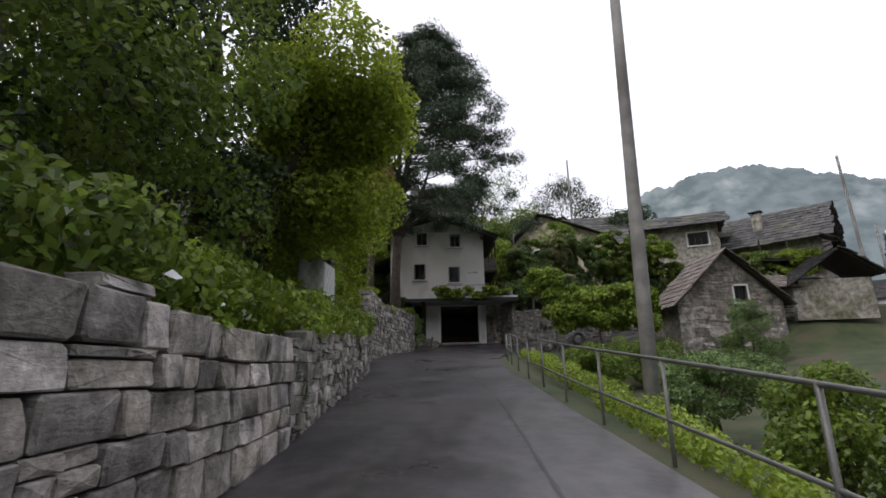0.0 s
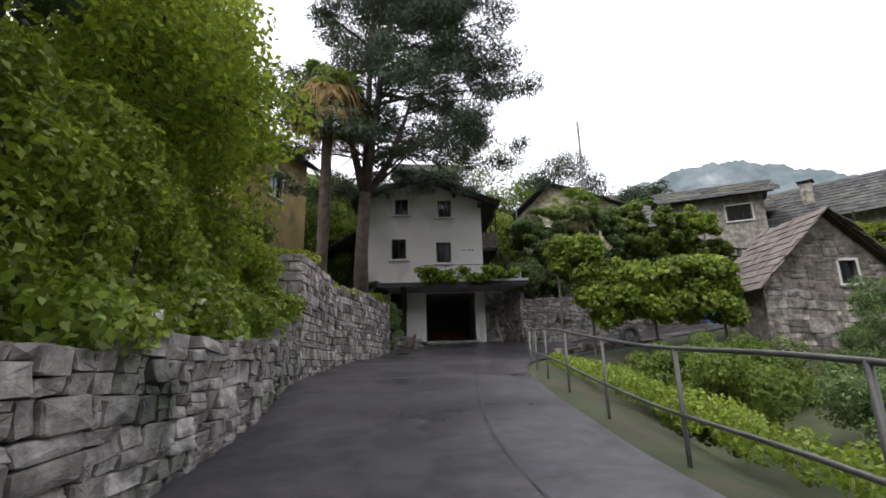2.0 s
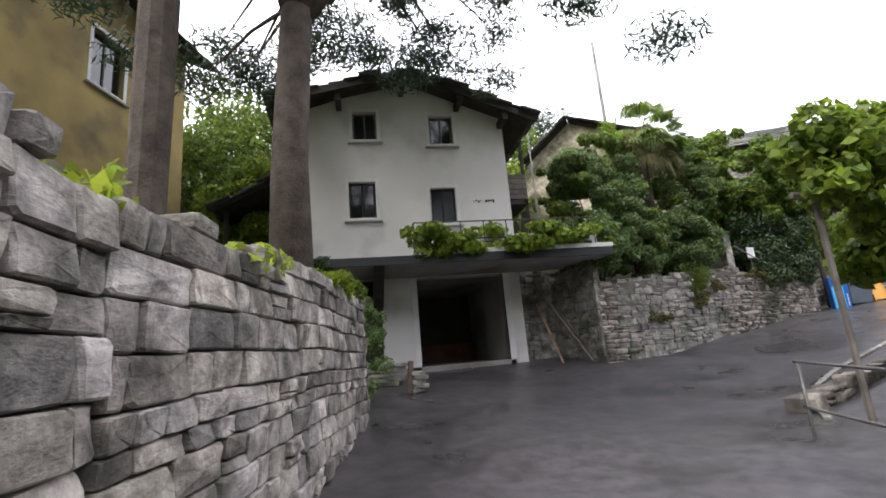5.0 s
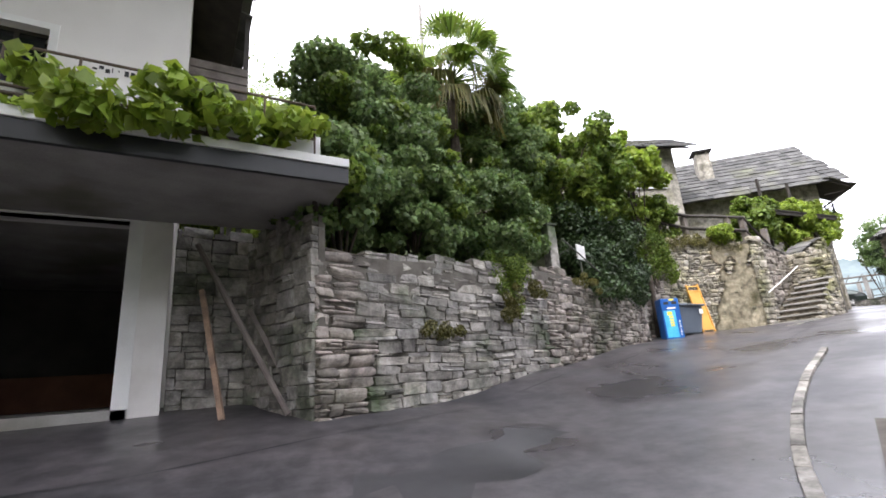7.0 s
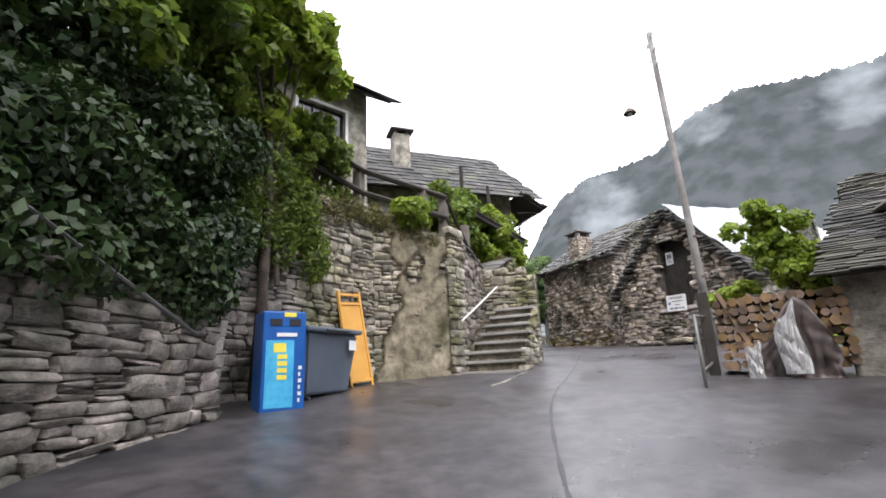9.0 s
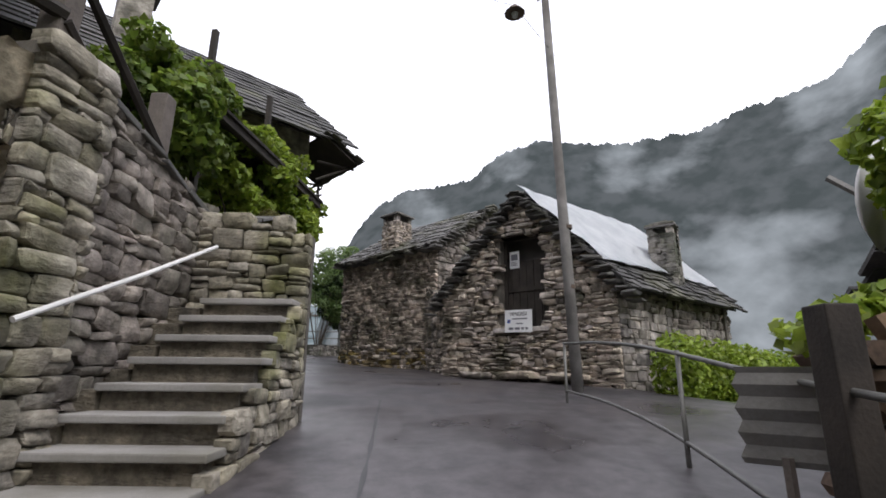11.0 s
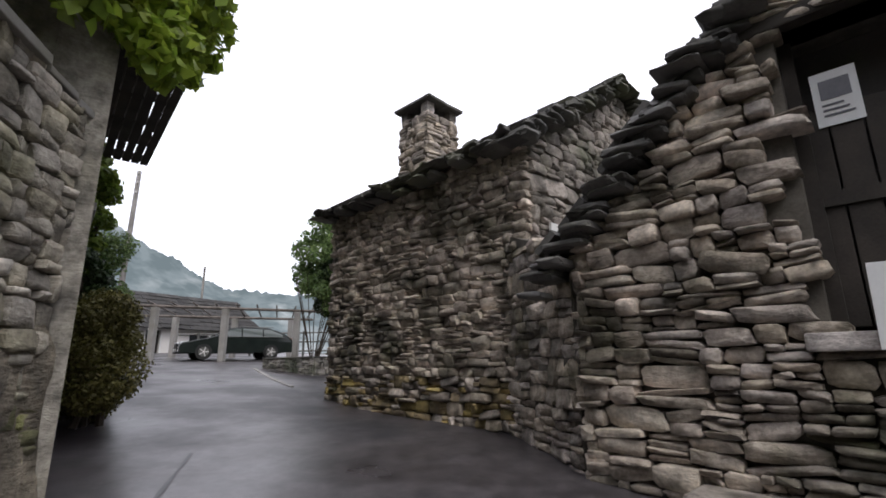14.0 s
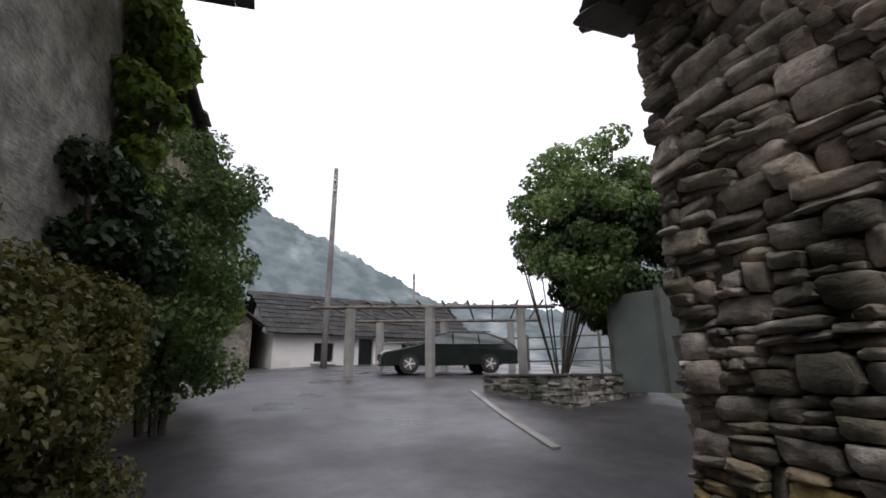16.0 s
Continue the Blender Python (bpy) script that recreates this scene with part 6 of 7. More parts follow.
slab_roof(canopy_roof, [(-0.9, -1.2, 11.0), (1.5, -1.2, 11.0), (1.5, -0.02, 11.6), (-0.9, -0.02, 11.6)], 6, 7, 0.04, SLATE_FAR, seed=44)
for x_ in (-0.5, 1.3):
    part("bracket", tube([(x_, -0.02, 10.3), (x_, -1.1, 10.97)], 0.035, 6), DARK_WOOD, canopy_roof)
    part("bracket", tube([(x_, -0.02, 10.85), (x_, -1.2, 10.95)], 0.035, 6), DARK_WOOD, canopy_roof)
deck2 = empty("balcony", "vine-grown timber balcony over the wall corner, decked solid for shade", "balcony", at=on_line((26.6, 38.6), (31.2, 38.1), 0))
# Slats widened and closed up so the deck shades the recess below.
for k in range(12):
    part("slat", box(0.1 + k * 0.4, -1.05, 9.6, 0.49 + k * 0.4, 0.5, 9.66), DARK_WOOD, deck2)
for y_ in (-1.0, 0.3):
    part("beam", box(0, y_, 9.45, 4.85, y_ + 0.12, 9.6), DARK_WOOD, deck2)
for x_ in (0.1, 2.3):
    part("post", box(x_, -0.65, 8.0, x_ + 0.1, -0.55, 11.3), DARK_WOOD, deck2)

# ---------- the yard: pergola, car, planter, far house ----------
perg = empty("pergola", "open pergola of concrete posts and thin beams over the parking place", "pergola")
corner = [(47.0, 47.9), (48.1, 45.5), (49.8, 43.0), (51.0, 49.6), (52.2, 47.2), (53.6, 44.8)]
for x_, y_ in corner:
    z_ = road_z(x_, y_)
    part("post", box(x_ - 0.12, y_ - 0.12, z_ - 0.2, x_ + 0.12, y_ + 0.12, 8.6, 0.015), CONCRETE, perg)
for a, b in (((46.4, 49.1), (50.4, 42.0)), ((50.4, 50.8), (54.2, 43.8))):
    part("beam", tube([(*a, 8.66), (*b, 8.66)], 0.07, 6), GREY_WOOD, perg)
for k in range(10):
    s = k / 9
    p = Vector((46.6 + 3.6 * s, 48.8 - 6.4 * s, 8.78))
    part("rafter", tube([p + Vector((-0.6, -0.25, 0)), p + Vector((4.7, 2.0, 0.05))], 0.035, 5), GREY_WOOD, perg)


def parked_car():
    car = empty("car", "dark green-black estate car parked under the pergola", "car", at=pose(50.1, 46.0, road_z(50.0, 46.0), 0, 0, -50))
    # side profile, bonnet towards -x
    prof = [(-2.40, 0.32), (-2.42, 0.55), (-2.30, 0.72), (-1.35, 0.92), (-1.05, 0.97), (-0.45, 1.36), (0.1, 1.45), (1.3, 1.43), (2.0, 1.20), (2.32, 0.95), (2.42, 0.75), (2.40, 0.34)]
    bm = bmesh.new()
    rows = []
    for s, inset in ((-0.90, 0.0), (-0.84, 0.02), (0.84, 0.02), (0.90, 0.0)):
        ring = []
        for x, z in prof:
            t = max(0.0, (z - 0.92) / 0.53)
            ring.append(bm.verts.new((x, s * (1 - 0.2 * t), z - (0.0 if abs(s) < 0.85 else 0.03))))
        rows.append(ring)
    for r0, r1 in zip(rows, rows[1:]):
        for i in range(len(prof) - 1):
            bm.faces.new((r0[i], r0[i + 1], r1[i + 1], r1[i]))
    for r_ in (rows[0], rows[-1]):
        bm.faces.new(r_)
    bmesh.ops.bevel(bm, geom=[e for e in bm.edges if e.calc_length() > 0.3], offset=0.03, segments=2, affect="EDGES")
    part("body", bm, CAR_PAINT, car, smooth=False)
    for s in (-1, 1):
        for pts in (((-0.80, 1.02), (-0.42, 1.30), (0.05, 1.36), (0.05, 1.00)), ((0.12, 1.00), (0.12, 1.37), (0.98, 1.36), (0.98, 1.00)), ((1.05, 1.0), (1.05, 1.35), (1.35, 1.34), (1.9, 1.12), (1.9, 1.03))):
            bm = bmesh.new()
            a = [bm.verts.new((x, s * (0.905 - 0.18 * max(0, (z - 0.92) / 0.53)), z)) for x, z in pts]
            b = [bm.verts.new((x, s * (0.88 - 0.18 * max(0, (z - 0.92) / 0.53)), z)) for x, z in pts]
            bm.faces.new(a), bm.faces.new(b[::-1])
            for i in range(len(pts)):
                bm.faces.new((a[i], a[(i + 1) % len(pts)], b[(i + 1) % len(pts)], b[i]))
            part("side_window", bm, CAR_GLASS, car)
        part("window_trim", tube([(-0.85, s * 0.9, 0.99), (1.95, s * 0.9, 1.01)], 0.012, 5), METAL, car)
        part("roof_rail", tube([(0.0, s * 0.66, 1.47), (1.5, s * 0.66, 1.45)], 0.018, 6), METAL, car)
        part("mirror", box(-0.78, s * 0.92 - 0.02, 0.98, -0.62, s * 1.05, 1.1, 0.02), CAR_PAINT, car)
        part("headlight", box(-2.36, s * 0.55 - 0.18, 0.62, -2.12, s * 0.55 + 0.22 * 1, 0.76, 0.03), LAMP_GLASS, car)
        part("tail_light", box(2.28, s * 0.6 - 0.12, 0.8, 2.4, s * 0.6 + 0.2, 0.98, 0.02), RED_BROWN, car)
        for x in (-1.45, 1.38):
            wheel = new("wheel")
            wheel.parent = car
            wheel.location = (x, s * 0.83, 0.33)
            part("tyre", tube([(0, -0.11, 0), (0, 0.11, 0)], 0.33, 22), RUBBER, wheel, smooth=False)
            part("rim", tube([(0, 0.115 * s, 0), (0, 0.125 * s, 0)], 0.21, 18), METAL, wheel)
            for k in range(5):
                a = 2 * math.pi * k / 5
                part("spoke", tube([(0, 0.13 * s, 0), (0.2 * math.cos(a), 0.13 * s, 0.2 * math.sin(a))], 0.022, 5), WHITE_TRIM, wheel)
    bm = bmesh.new()
    g = [bm.verts.new(p) for p in ((-1.0, -0.72, 1.0), (-1.0, 0.72, 1.0), (-0.5, 0.62, 1.34), (-0.5, -0.62, 1.34))]
    bm.faces.new(g)
    bmesh.ops.solidify(bm, geom=bm.faces[:], thickness=0.03)
    part("windscreen", bm, CAR_GLASS, car)
    part("grille", box(-2.44, -0.35, 0.42, -2.38, 0.35, 0.68, 0.02), BLACK, car)
    part("number_plate", box(-2.46, -0.25, 0.36, -2.43, 0.25, 0.46), WHITE, car)
    return car


parked_car()
planter = empty("stone_planter", "low dark stone planter with soil", "planter")
PA, PB, PC = (45.1, 42.3), (43.4, 39.9), (46.5, 39.0)
for i, (a, b) in enumerate(((PA, PB), (PB, PC))):
    set_stones(planter, lay_stones(a, b, lambda u: 5.75, lambda u: 6.42, (0.06, 0.11), (0.22, 0.5), seed=500 + i), STONE_D)
    part("top_slab", box(0.02, -0.06, 6.425, run_of(a, b) - 0.02, 0.26, 6.475, 0.012, m=on_line(a, b)), SLATE, planter)
part("soil", prism([PA, (47.2, 42.0), PC, PB], 5.7, 6.42), SOIL, planter)
screen = empty("grey_screen", "grey-green metal gate and panels behind the planter", "gate")
part("panel", box(0, 0, 0, 2.2, 0.06, 2.0, 0.01, m=on_line((45.4, 39.5), (44.6, 37.4), 6.1)), GREY_GREEN, screen)
for u in (0.0, 1.1, 2.15):
    part("post", box(u, -0.03, 0, u + 0.08, 0.09, 2.1, m=on_line((45.4, 39.5), (44.6, 37.4), 6.1)), METAL, screen)
light_fence = empty("yard_fence", "grey tube fence behind the parked car", "fence")
for k in range(9):
    s = k / 8
    x_, y_ = 54.5 + 0.5 * s, 52.0 - 12.0 * s
    part("post", box(x_ - 0.05, y_ - 0.05, 6.3, x_ + 0.05, y_ + 0.05, 8.1), METAL, light_fence)
for z_ in (7.0, 7.5, 8.0):
    part("rail", tube([(54.5, 52.0, z_), (55.0, 40.0, z_)], 0.04, 4), METAL, light_fence)
house("house", "low white house with a dark tiled roof beyond the yard", (52.2, 57.2), (63.5, 51.6), 6.5, 6.2, 8.75, 11.1, RENDER_, ROOF_DARK, over=0.4, openings=((2.2, 7.2, 1.1, 1.0), (4.8, 6.9, 0.9, 1.6), (7.6, 7.3, 1.4, 1.0)), rows=9, cols_=16, bars=1)
house("house", "grey barn beyond the yard", (46.0, 62.0), (51.5, 58.0), 6, 6.2, 9.2, 11.8, STONE_FAR, SLATE_FAR, along=False)


# ---------- stacked slabs by the house door ----------
pile = empty("stone_pile", "loose stack of dark slabs beside the house door", "stones")
for k in range(16):
    w_, h_ = rng.uniform(0.45, 0.85), rng.uniform(0.08, 0.14)
    row, col = divmod(k, 3)
    ob = part("slab", box(-w_ / 2, -0.22, 0, w_ / 2, 0.22, h_, 0.015, m=pose(-2.25 + 0.5 * col + rng.uniform(-0.08, 0.08), 33.75 + rng.uniform(-0.15, 0.15), road_z(-1.8, 33) + 0.05 + row * 0.12, rng.uniform(-3, 3), rng.uniform(-3, 3), rng.uniform(-14, 14))), STONE_D, pile)


# ---------- tar seams and repairs on the asphalt ----------
def ribbon(name, label, pts, width, mat, lift=0.006):
    fine = catmull([(x, y, 0) for x, y in pts], 0.25)
    bm = bmesh.new()
    last = None
    for k, p in enumerate(fine):
        q = fine[min(k + 1, len(fine) - 1)] - fine[max(k - 1, 0)]
        s = Vector((-q[1], q[0], 0)).normalized() * width * (0.5 + 0.18 * math.sin(k * 1.7) + 0.1 * math.sin(k * 4.1))
        row = []
        for sg in (-1, -0.3, 0.3, 1):
            x, y = p[0] + sg * s.x, p[1] + sg * s.y
            row.append(bm.verts.new((x, y, road_z(x, y) + lift)))
        if last:
            for a in range(3):
                bm.faces.new((last[a], last[a + 1], row[a + 1], row[a]))
        last = row
    return tagged(part(name, bm, mat), label, "road", kind="structure")


for pts in ([(33.7, 37.85), (32.0, 37.15), (30.8, 36.6), (31.0, 35.9), (31.2, 35.1)], [(-0.4, 33.3), (2.3, 32.6), (5.2, 33.0), (9, 34.3), (13.5, 35.5)], [(0.4, 3), (0.55, 9), (0.3, 14), (0.7, 19)], [(-1.6, 16.5), (0.1, 17.1), (1.6, 16.9)], [(15.5, 33.2), (19, 34.0), (23, 34.3), (27, 34.7)], [(-1.9, 22.8), (0.6, 23.4), (2.4, 22.9)]):
    ribbon("tar_seam", "thin dark tar seam in the asphalt", pts, 0.035, TAR)
ribbon("asphalt_patch", "dark rectangular asphalt repair", [(3.0, 30.2), (5.0, 31.0), (7.4, 31.8)], 0.9, PATCH, 0.004)
ribbon("asphalt_patch", "dark strip of newer asphalt along the lane", [(-0.9, 8.5), (-0.7, 11.0), (-0.75, 14.5)], 0.5, PATCH, 0.004)

scrap = empty("wood_scrap", "pale split board leaning on a small heap of stones", "wood")
part("board", box(0, 0, 0, 0.12, 0.09, 0.75, 0.01, m=pose(-1.0, 32.4, road_z(-1.0, 32.4), 0, 6, 10)), LOGS, scrap)
for k in range(5):
    part("stone", box(0, 0, 0, 0.34, 0.25, 0.1, 0.02, m=pose(-0.88 + 0.05 * (k % 2), 32.35, road_z(-0.9, 32.4) + 0.1 * k, 0, 0, rng.uniform(-15, 15))), STONE_D, scrap)
# ---------- planting ----------
# big dark hedge trees over the lower wall
# Tree 2 has its leaves painted dark to stand for deep shade.
lush = [(-5.4, 4.0, 5.4, 2.4, 3.4, 4.0, LEAF, 1), (-5.6, 9.2, 7.6, 2.9, 3.4, 5.0, LEAF_DARK, 2), (-4.55, 14.6, 6.0, 1.75, 1.9, 2.9, LEAF_YELLOW, 3), (-2.75, 8.3, 5.9, 1.45, 1.5, 1.7, LEAF_YELLOW, 6), (-6.9, 18.4, 8.0, 2.3, 2.5, 3.9, LEAF_YELLOW, 4), (-6.5, -2.5, 5.5, 3.2, 4.0, 4.2, LEAF, 5)]
for x, y, z, rx, ry, rz, mat, seed in lush:
    tree = empty("tree", {1: "dense leafy tree overhanging the stone wall", 2: "tall creeper-hung tree above the wall, painted dark for deep shade", 3: "yellow-green tree leaning over the lane wall", 4: "broad green tree on the bank above the lane", 6: "yellow-green branches reaching out over the lane", 5: "leafy tree above the start of the wall"}[seed], "tree")
    b = clumps(x, y, z, rx, ry, rz, 46, 0.85, seed)
    # a dark hollow between the two big trees
    b = [q for q in b if seed not in (1, 2, 6) or ((q[1] - 7.2) / 1.9) ** 2 + ((q[2] - 5.0) / 2.0) ** 2 > 1 or q[0] < -5.6]
    zg = float(land(np.array([x]), np.array([y]))[0])
    limbs((x, y, zg - 0.2) if seed != 6 else (-5.3, 8.9, 2.6), (x, y, z + rz * 0.4), 0.16, [tuple(q[:3]) for q in b[:9]], tree)
    crown("crown", b, 34000, 0.055, mat, tree)
    # Inner leaves take a darker colour: shade inside the crown is painted.
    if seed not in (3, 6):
        crown("crown", clumps(x, y, z - 0.3, rx * 0.8, ry * 0.8, rz * 0.8, 24, 0.8, seed + 90), 12000, 0.06, LEAF_DARK, tree, label="inner leaves painted dark as crown shade")
    if seed in (2, 4):
        crown("crown", clumps(x + 0.5, y, z, rx, ry, rz, 20, 0.6, seed + 50), 11000, 0.06, LEAF_YELLOW, tree, label="yellow-green outer leaves")
# hanging ivy and low plants on top of the lower wall
for i, (y0, y1, x0, z0, mat, n) in enumerate(((-6, 3, -3.1, 2.2, LEAF, 12000), (3, 9, -3.1, 2.4, LEAF_BRIGHT, 12000), (9, 15, -3.2, 2.7, LEAF_BRIGHT, 14000), (15, 19.2, -3.6, 3.3, LEAF_BRIGHT, 10000), (19.4, 26.2, -4.0, 5.0, LEAF_YELLOW, 5000))):
    k = int((y1 - y0) * 4)
    b = []
    for j in range(k):
        yy = y0 + (y1 - y0) * (j + rng.random()) / k
        xx = float(np.interp(yy, [p[1] for p in LW], [p[0] for p in LW])) - 0.55 + rng.uniform(-0.5, 0.35)
        zt = float(np.interp(yy, [-14, 3, 5.6, 9, 15, 19.2, 19.3, 23, 29.8], [2.3, 1.83, 1.76, 2.02, 2.35, 3.05, 4.7, 4.42, ENDZ]))
        b.append((xx, yy, zt + (rng.uniform(-0.1, 0.45) if i < 4 else rng.uniform(-0.12, 0.08)), rng.uniform(0.25, 0.5), rng.uniform(0.3, 0.55), rng.uniform(0.25, 0.5) if i < 4 else 0.16))
    sh = empty("wall_plants", "weeds and creepers growing along the wall top", "plants", "plants along the wall")
    crown("foliage", b, n, 0.05, mat, sh)
    for q in b[::6]:
        part("stem", tube([(q[0], q[1], q[2] - 0.5), (q[0] + 0.05, q[1], q[2] + 0.35)], [0.012, 0.006], 4), LEAF_DARK, sh)
    if i < 3:
        crown("blossom", b, 230, 0.05, WHITE_TRIM, sh, ratio=0.9, label="small white flowers")
for i, (x, y, z, rx, ry, rz, mat) in enumerate(((-4.5, 16.3, 3.8, 0.9, 1.2, 0.9, LEAF_BRIGHT), (-5.9, 17.4, 5.0, 1.2, 1.3, 1.2, LEAF), (-4.3, 18.3, 4.0, 0.5, 0.7, 0.7, LEAF_YELLOW), (-7.4, 18.8, 5.9, 1.3, 1.3, 1.3, LEAF_BRIGHT), (-5.6, 20.5, 5.3, 0.9, 1.3, 0.7, LEAF), (-6.2, 14.8, 4.6, 1.2, 1.2, 1.1, LEAF))):
    shrub("bush", "wild green shrub on the bank above the wall", clumps(x, y, z, rx, ry, rz, 34, 0.34, 730 + i), 10000, 0.05, mat, group="bank shrubs")
# creeper hanging down over the far wall
curtain_b = [(-3.45 - 0.12 * (zz - 2.4) + rng.uniform(-0.3, 0.2), yy, zz + 0.08 * (yy - 11), 0.3, 0.4, 0.4) for yy in np.linspace(9.6, 14.3, 11) for zz in (2.4, 3.0, 3.6, 4.2)]
cr = empty("creeper", "thick green creeper hanging over the stone wall", "creeper")
crown("foliage", curtain_b, 20000, 0.042, LEAF_BRIGHT, cr)
crown("foliage", curtain_b, 9000, 0.045, LEAF_YELLOW, cr)
for k in range(6):
    part("stem", tube([(-3.6, 9.8 + 0.8 * k, 2.2), (-3.5, 10 + 0.8 * k, 3.2), (-3.7, 9.7 + 0.8 * k, 4.4)], [0.02, 0.016, 0.008], 5), BARK, cr)
# cloth-covered box on the wall
cov = empty("covered_box", "box covered by a pale faintly checked cloth on the wall top", "covered box", at=pose(-3.2, 10.0, 2.74, 0, 0, -6) @ Matrix.Diagonal((0.52, 0.6, 0.82, 1)))
bm = bmesh.new()
nx_, ny_ = 10, 10
g = [[bm.verts.new((-0.55 + 1.1 * i / nx_, -0.6 + 1.2 * j / ny_, 1.15 + 0.05 * math.sin(i * 1.1) - 0.04 * j / ny_)) for j in range(ny_ + 1)] for i in range(nx_ + 1)]
for i in range(nx_):
    for j in range(ny_):
        bm.faces.new((g[i][j], g[i + 1][j], g[i + 1][j + 1], g[i][j + 1]))
rim = [g[i][0] for i in range(nx_ + 1)] + [g[nx_][j] for j in range(1, ny_ + 1)] + [g[i][ny_] for i in range(nx_ - 1, -1, -1)] + [g[0][j] for j in range(ny_ - 1, 0, -1)]
low_ = [bm.verts.new((v.co.x * (1.04 + 0.05 * math.sin(k * 1.9)), v.co.y * (1.04 + 0.05 * math.cos(k * 2.3)), 0.02 + 0.08 * math.sin(k * 0.8))) for k, v in enumerate(rim)]
for k in range(len(rim)):
    bm.faces.new((rim[k], rim[(k + 1) % len(rim)], low_[(k + 1) % len(rim)], low_[k]))
part("cloth", bm, CLOTH, cov, smooth=True)
part("top_cover", box(-0.62, 0.05, 1.12, 0.62, 0.7, 1.24, 0.05, m=pose(0, 0, 0, 5, 0, 0)), BLACK, cov, "black cover on top")
# shrubs
shrub("bush", "brownish round bush on the block wall", clumps(-2.45, 28.0, 4.72, 0.35, 0.9, 0.14, 18, 0.16, 31), 7000, 0.028, LEAF_YELLOW)
shrub("bush", "green plants by the end of the block wall", clumps(-2.3, 29.4, 4.85, 0.25, 0.4, 0.18, 10, 0.16, 32), 4500, 0.03, LEAF)
shrub("bush", "dark creeper hanging beside the house door", clumps(-3.2, 34.0, 6.0, 0.9, 0.6, 0.35, 18, 0.28, 33), 6000, 0.05, LEAF_DARK)
shrub("bush", "tall green plants beside the house door", clumps(-2.0, 31.6, 3.6, 0.5, 0.5, 1.3, 30, 0.22, 34), 9000, 0.04, LEAF_MID, ratio=0.35)
# vine over the terrace and along the pergola
vb = [(-0.6 + 5.2 * rng.random(), 32.85 + rng.uniform(-0.3, 0.5), 6.62 + rng.uniform(-0.4, 0.35), 0.3, 0.3, 0.16) for _ in range(46)]
vine = empty("vine", "bright green vine trained along the terrace railing", "vine")
crown("foliage", vb, 3000, 0.09, LEAF_BRIGHT, vine, ratio=0.85)
part("stem", tube([(5.2, 34.4, 5.6), (4.7, 33.2, 6.4), (2.0, 33.05, 6.5), (-0.4, 33.05, 6.5)], [0.05, 0.04, 0.03, 0.01], 6), BARK, vine)
garden_vine = empty("vine", "bright vine arbour in the garden below the upper lane", "vine")
gb = [(6.3 + 5.3 * rng.random(), 25.4 + 2.0 * rng.random(), 4.9 + rng.uniform(-0.5, 0.7), 0.5, 0.5, 0.34) for _ in range(64)]
gb += [(5.6 + 6.0 * rng.random(), 25.3 + 0.7 * rng.random(), 3.9 + rng.uniform(-0.5, 0.7), 0.45, 0.4, 0.4) for _ in range(44)]
gb += [(4.9 + 1.7 * rng.random(), 25.9 + 0.9 * rng.random(), 5.6 + rng.uniform(-1.1, 1.0), 0.42, 0.4, 0.36) for _ in range(26)]
crown("foliage", gb, 24000, 0.09, LEAF_BRIGHT, garden_vine, ratio=0.85)
crown("foliage", gb, 12000, 0.085, LEAF, garden_vine, ratio=0.85)
for x_, y_ in ((5.0, 26.6), (6.2, 26.6), (8.6, 26.4), (11.3, 26.3)):
    part("post", tube([(x_, y_, 0.2), (x_, y_, 5.4)], 0.05, 6), GREY_WOOD, garden_vine)
part("beam", tube([(4.6, 26.6, 5.5), (6.1, 26.5, 5.3), (11.6, 26.4, 5.4)], 0.05, 6), GREY_WOOD, garden_vine)
tyre = empty("hung_tyre", "old rubber tyre hanging in the garden", "tyre", at=pose(6.9, 25.0, 2.75, 90, 0, 10))
bm = bmesh.new()
ring = [[bm.verts.new(((0.29 + 0.09 * math.cos(b)) * math.cos(a), (0.29 + 0.09 * math.cos(b)) * math.sin(a), 0.1 * math.sin(b))) for b in [2 * math.pi * j / 8 for j in range(8)]] for a in [2 * math.pi * i / 24 for i in range(24)]]
for i in range(24):
    for j in range(8):
        bm.faces.new((ring[i][j], ring[(i + 1) % 24][j], ring[(i + 1) % 24][(j + 1) % 8], ring[i][(j + 1) % 8]))
part("tread", bm, RUBBER, tyre, smooth=True)
stone_wall("wall_garden", "low dark stone wall below the upper lane", (4.9, 27.4), (13.5, 30.6), lambda u: 0.3, lambda u: 2.5 + 0.06 * u, (0.12, 0.22), (0.25, 0.6), STONE_D, thick=0.4, seed=111, most=200)
# shrubs on the upper wall
def fig(name, label, x, y, z, rx, ry, rz, n, size, mat, seed, count=84, cs=0.4):
    t = empty(name, label, "tree")
    b = clumps(x, y, z, rx, ry, rz, count, cs, seed)
    zg = float(land(np.array([x]), np.array([y]))[0])
    limbs((x, y, zg - 0.3), (x, y, z), 0.09, [tuple(q[:3]) for q in b[:8]], t)
    crown("crown", b, n, size, mat, t, ratio=0.8)
    if mat is LEAF_MID:
        crown("crown", clumps(x, y, z + 0.15, rx * 1.12, ry * 1.12, rz * 1.1, count // 2, cs * 0.75, seed + 400), n // 3, size * 1.05, LEAF, t, ratio=0.8, label="lighter outer leaves")
    return t


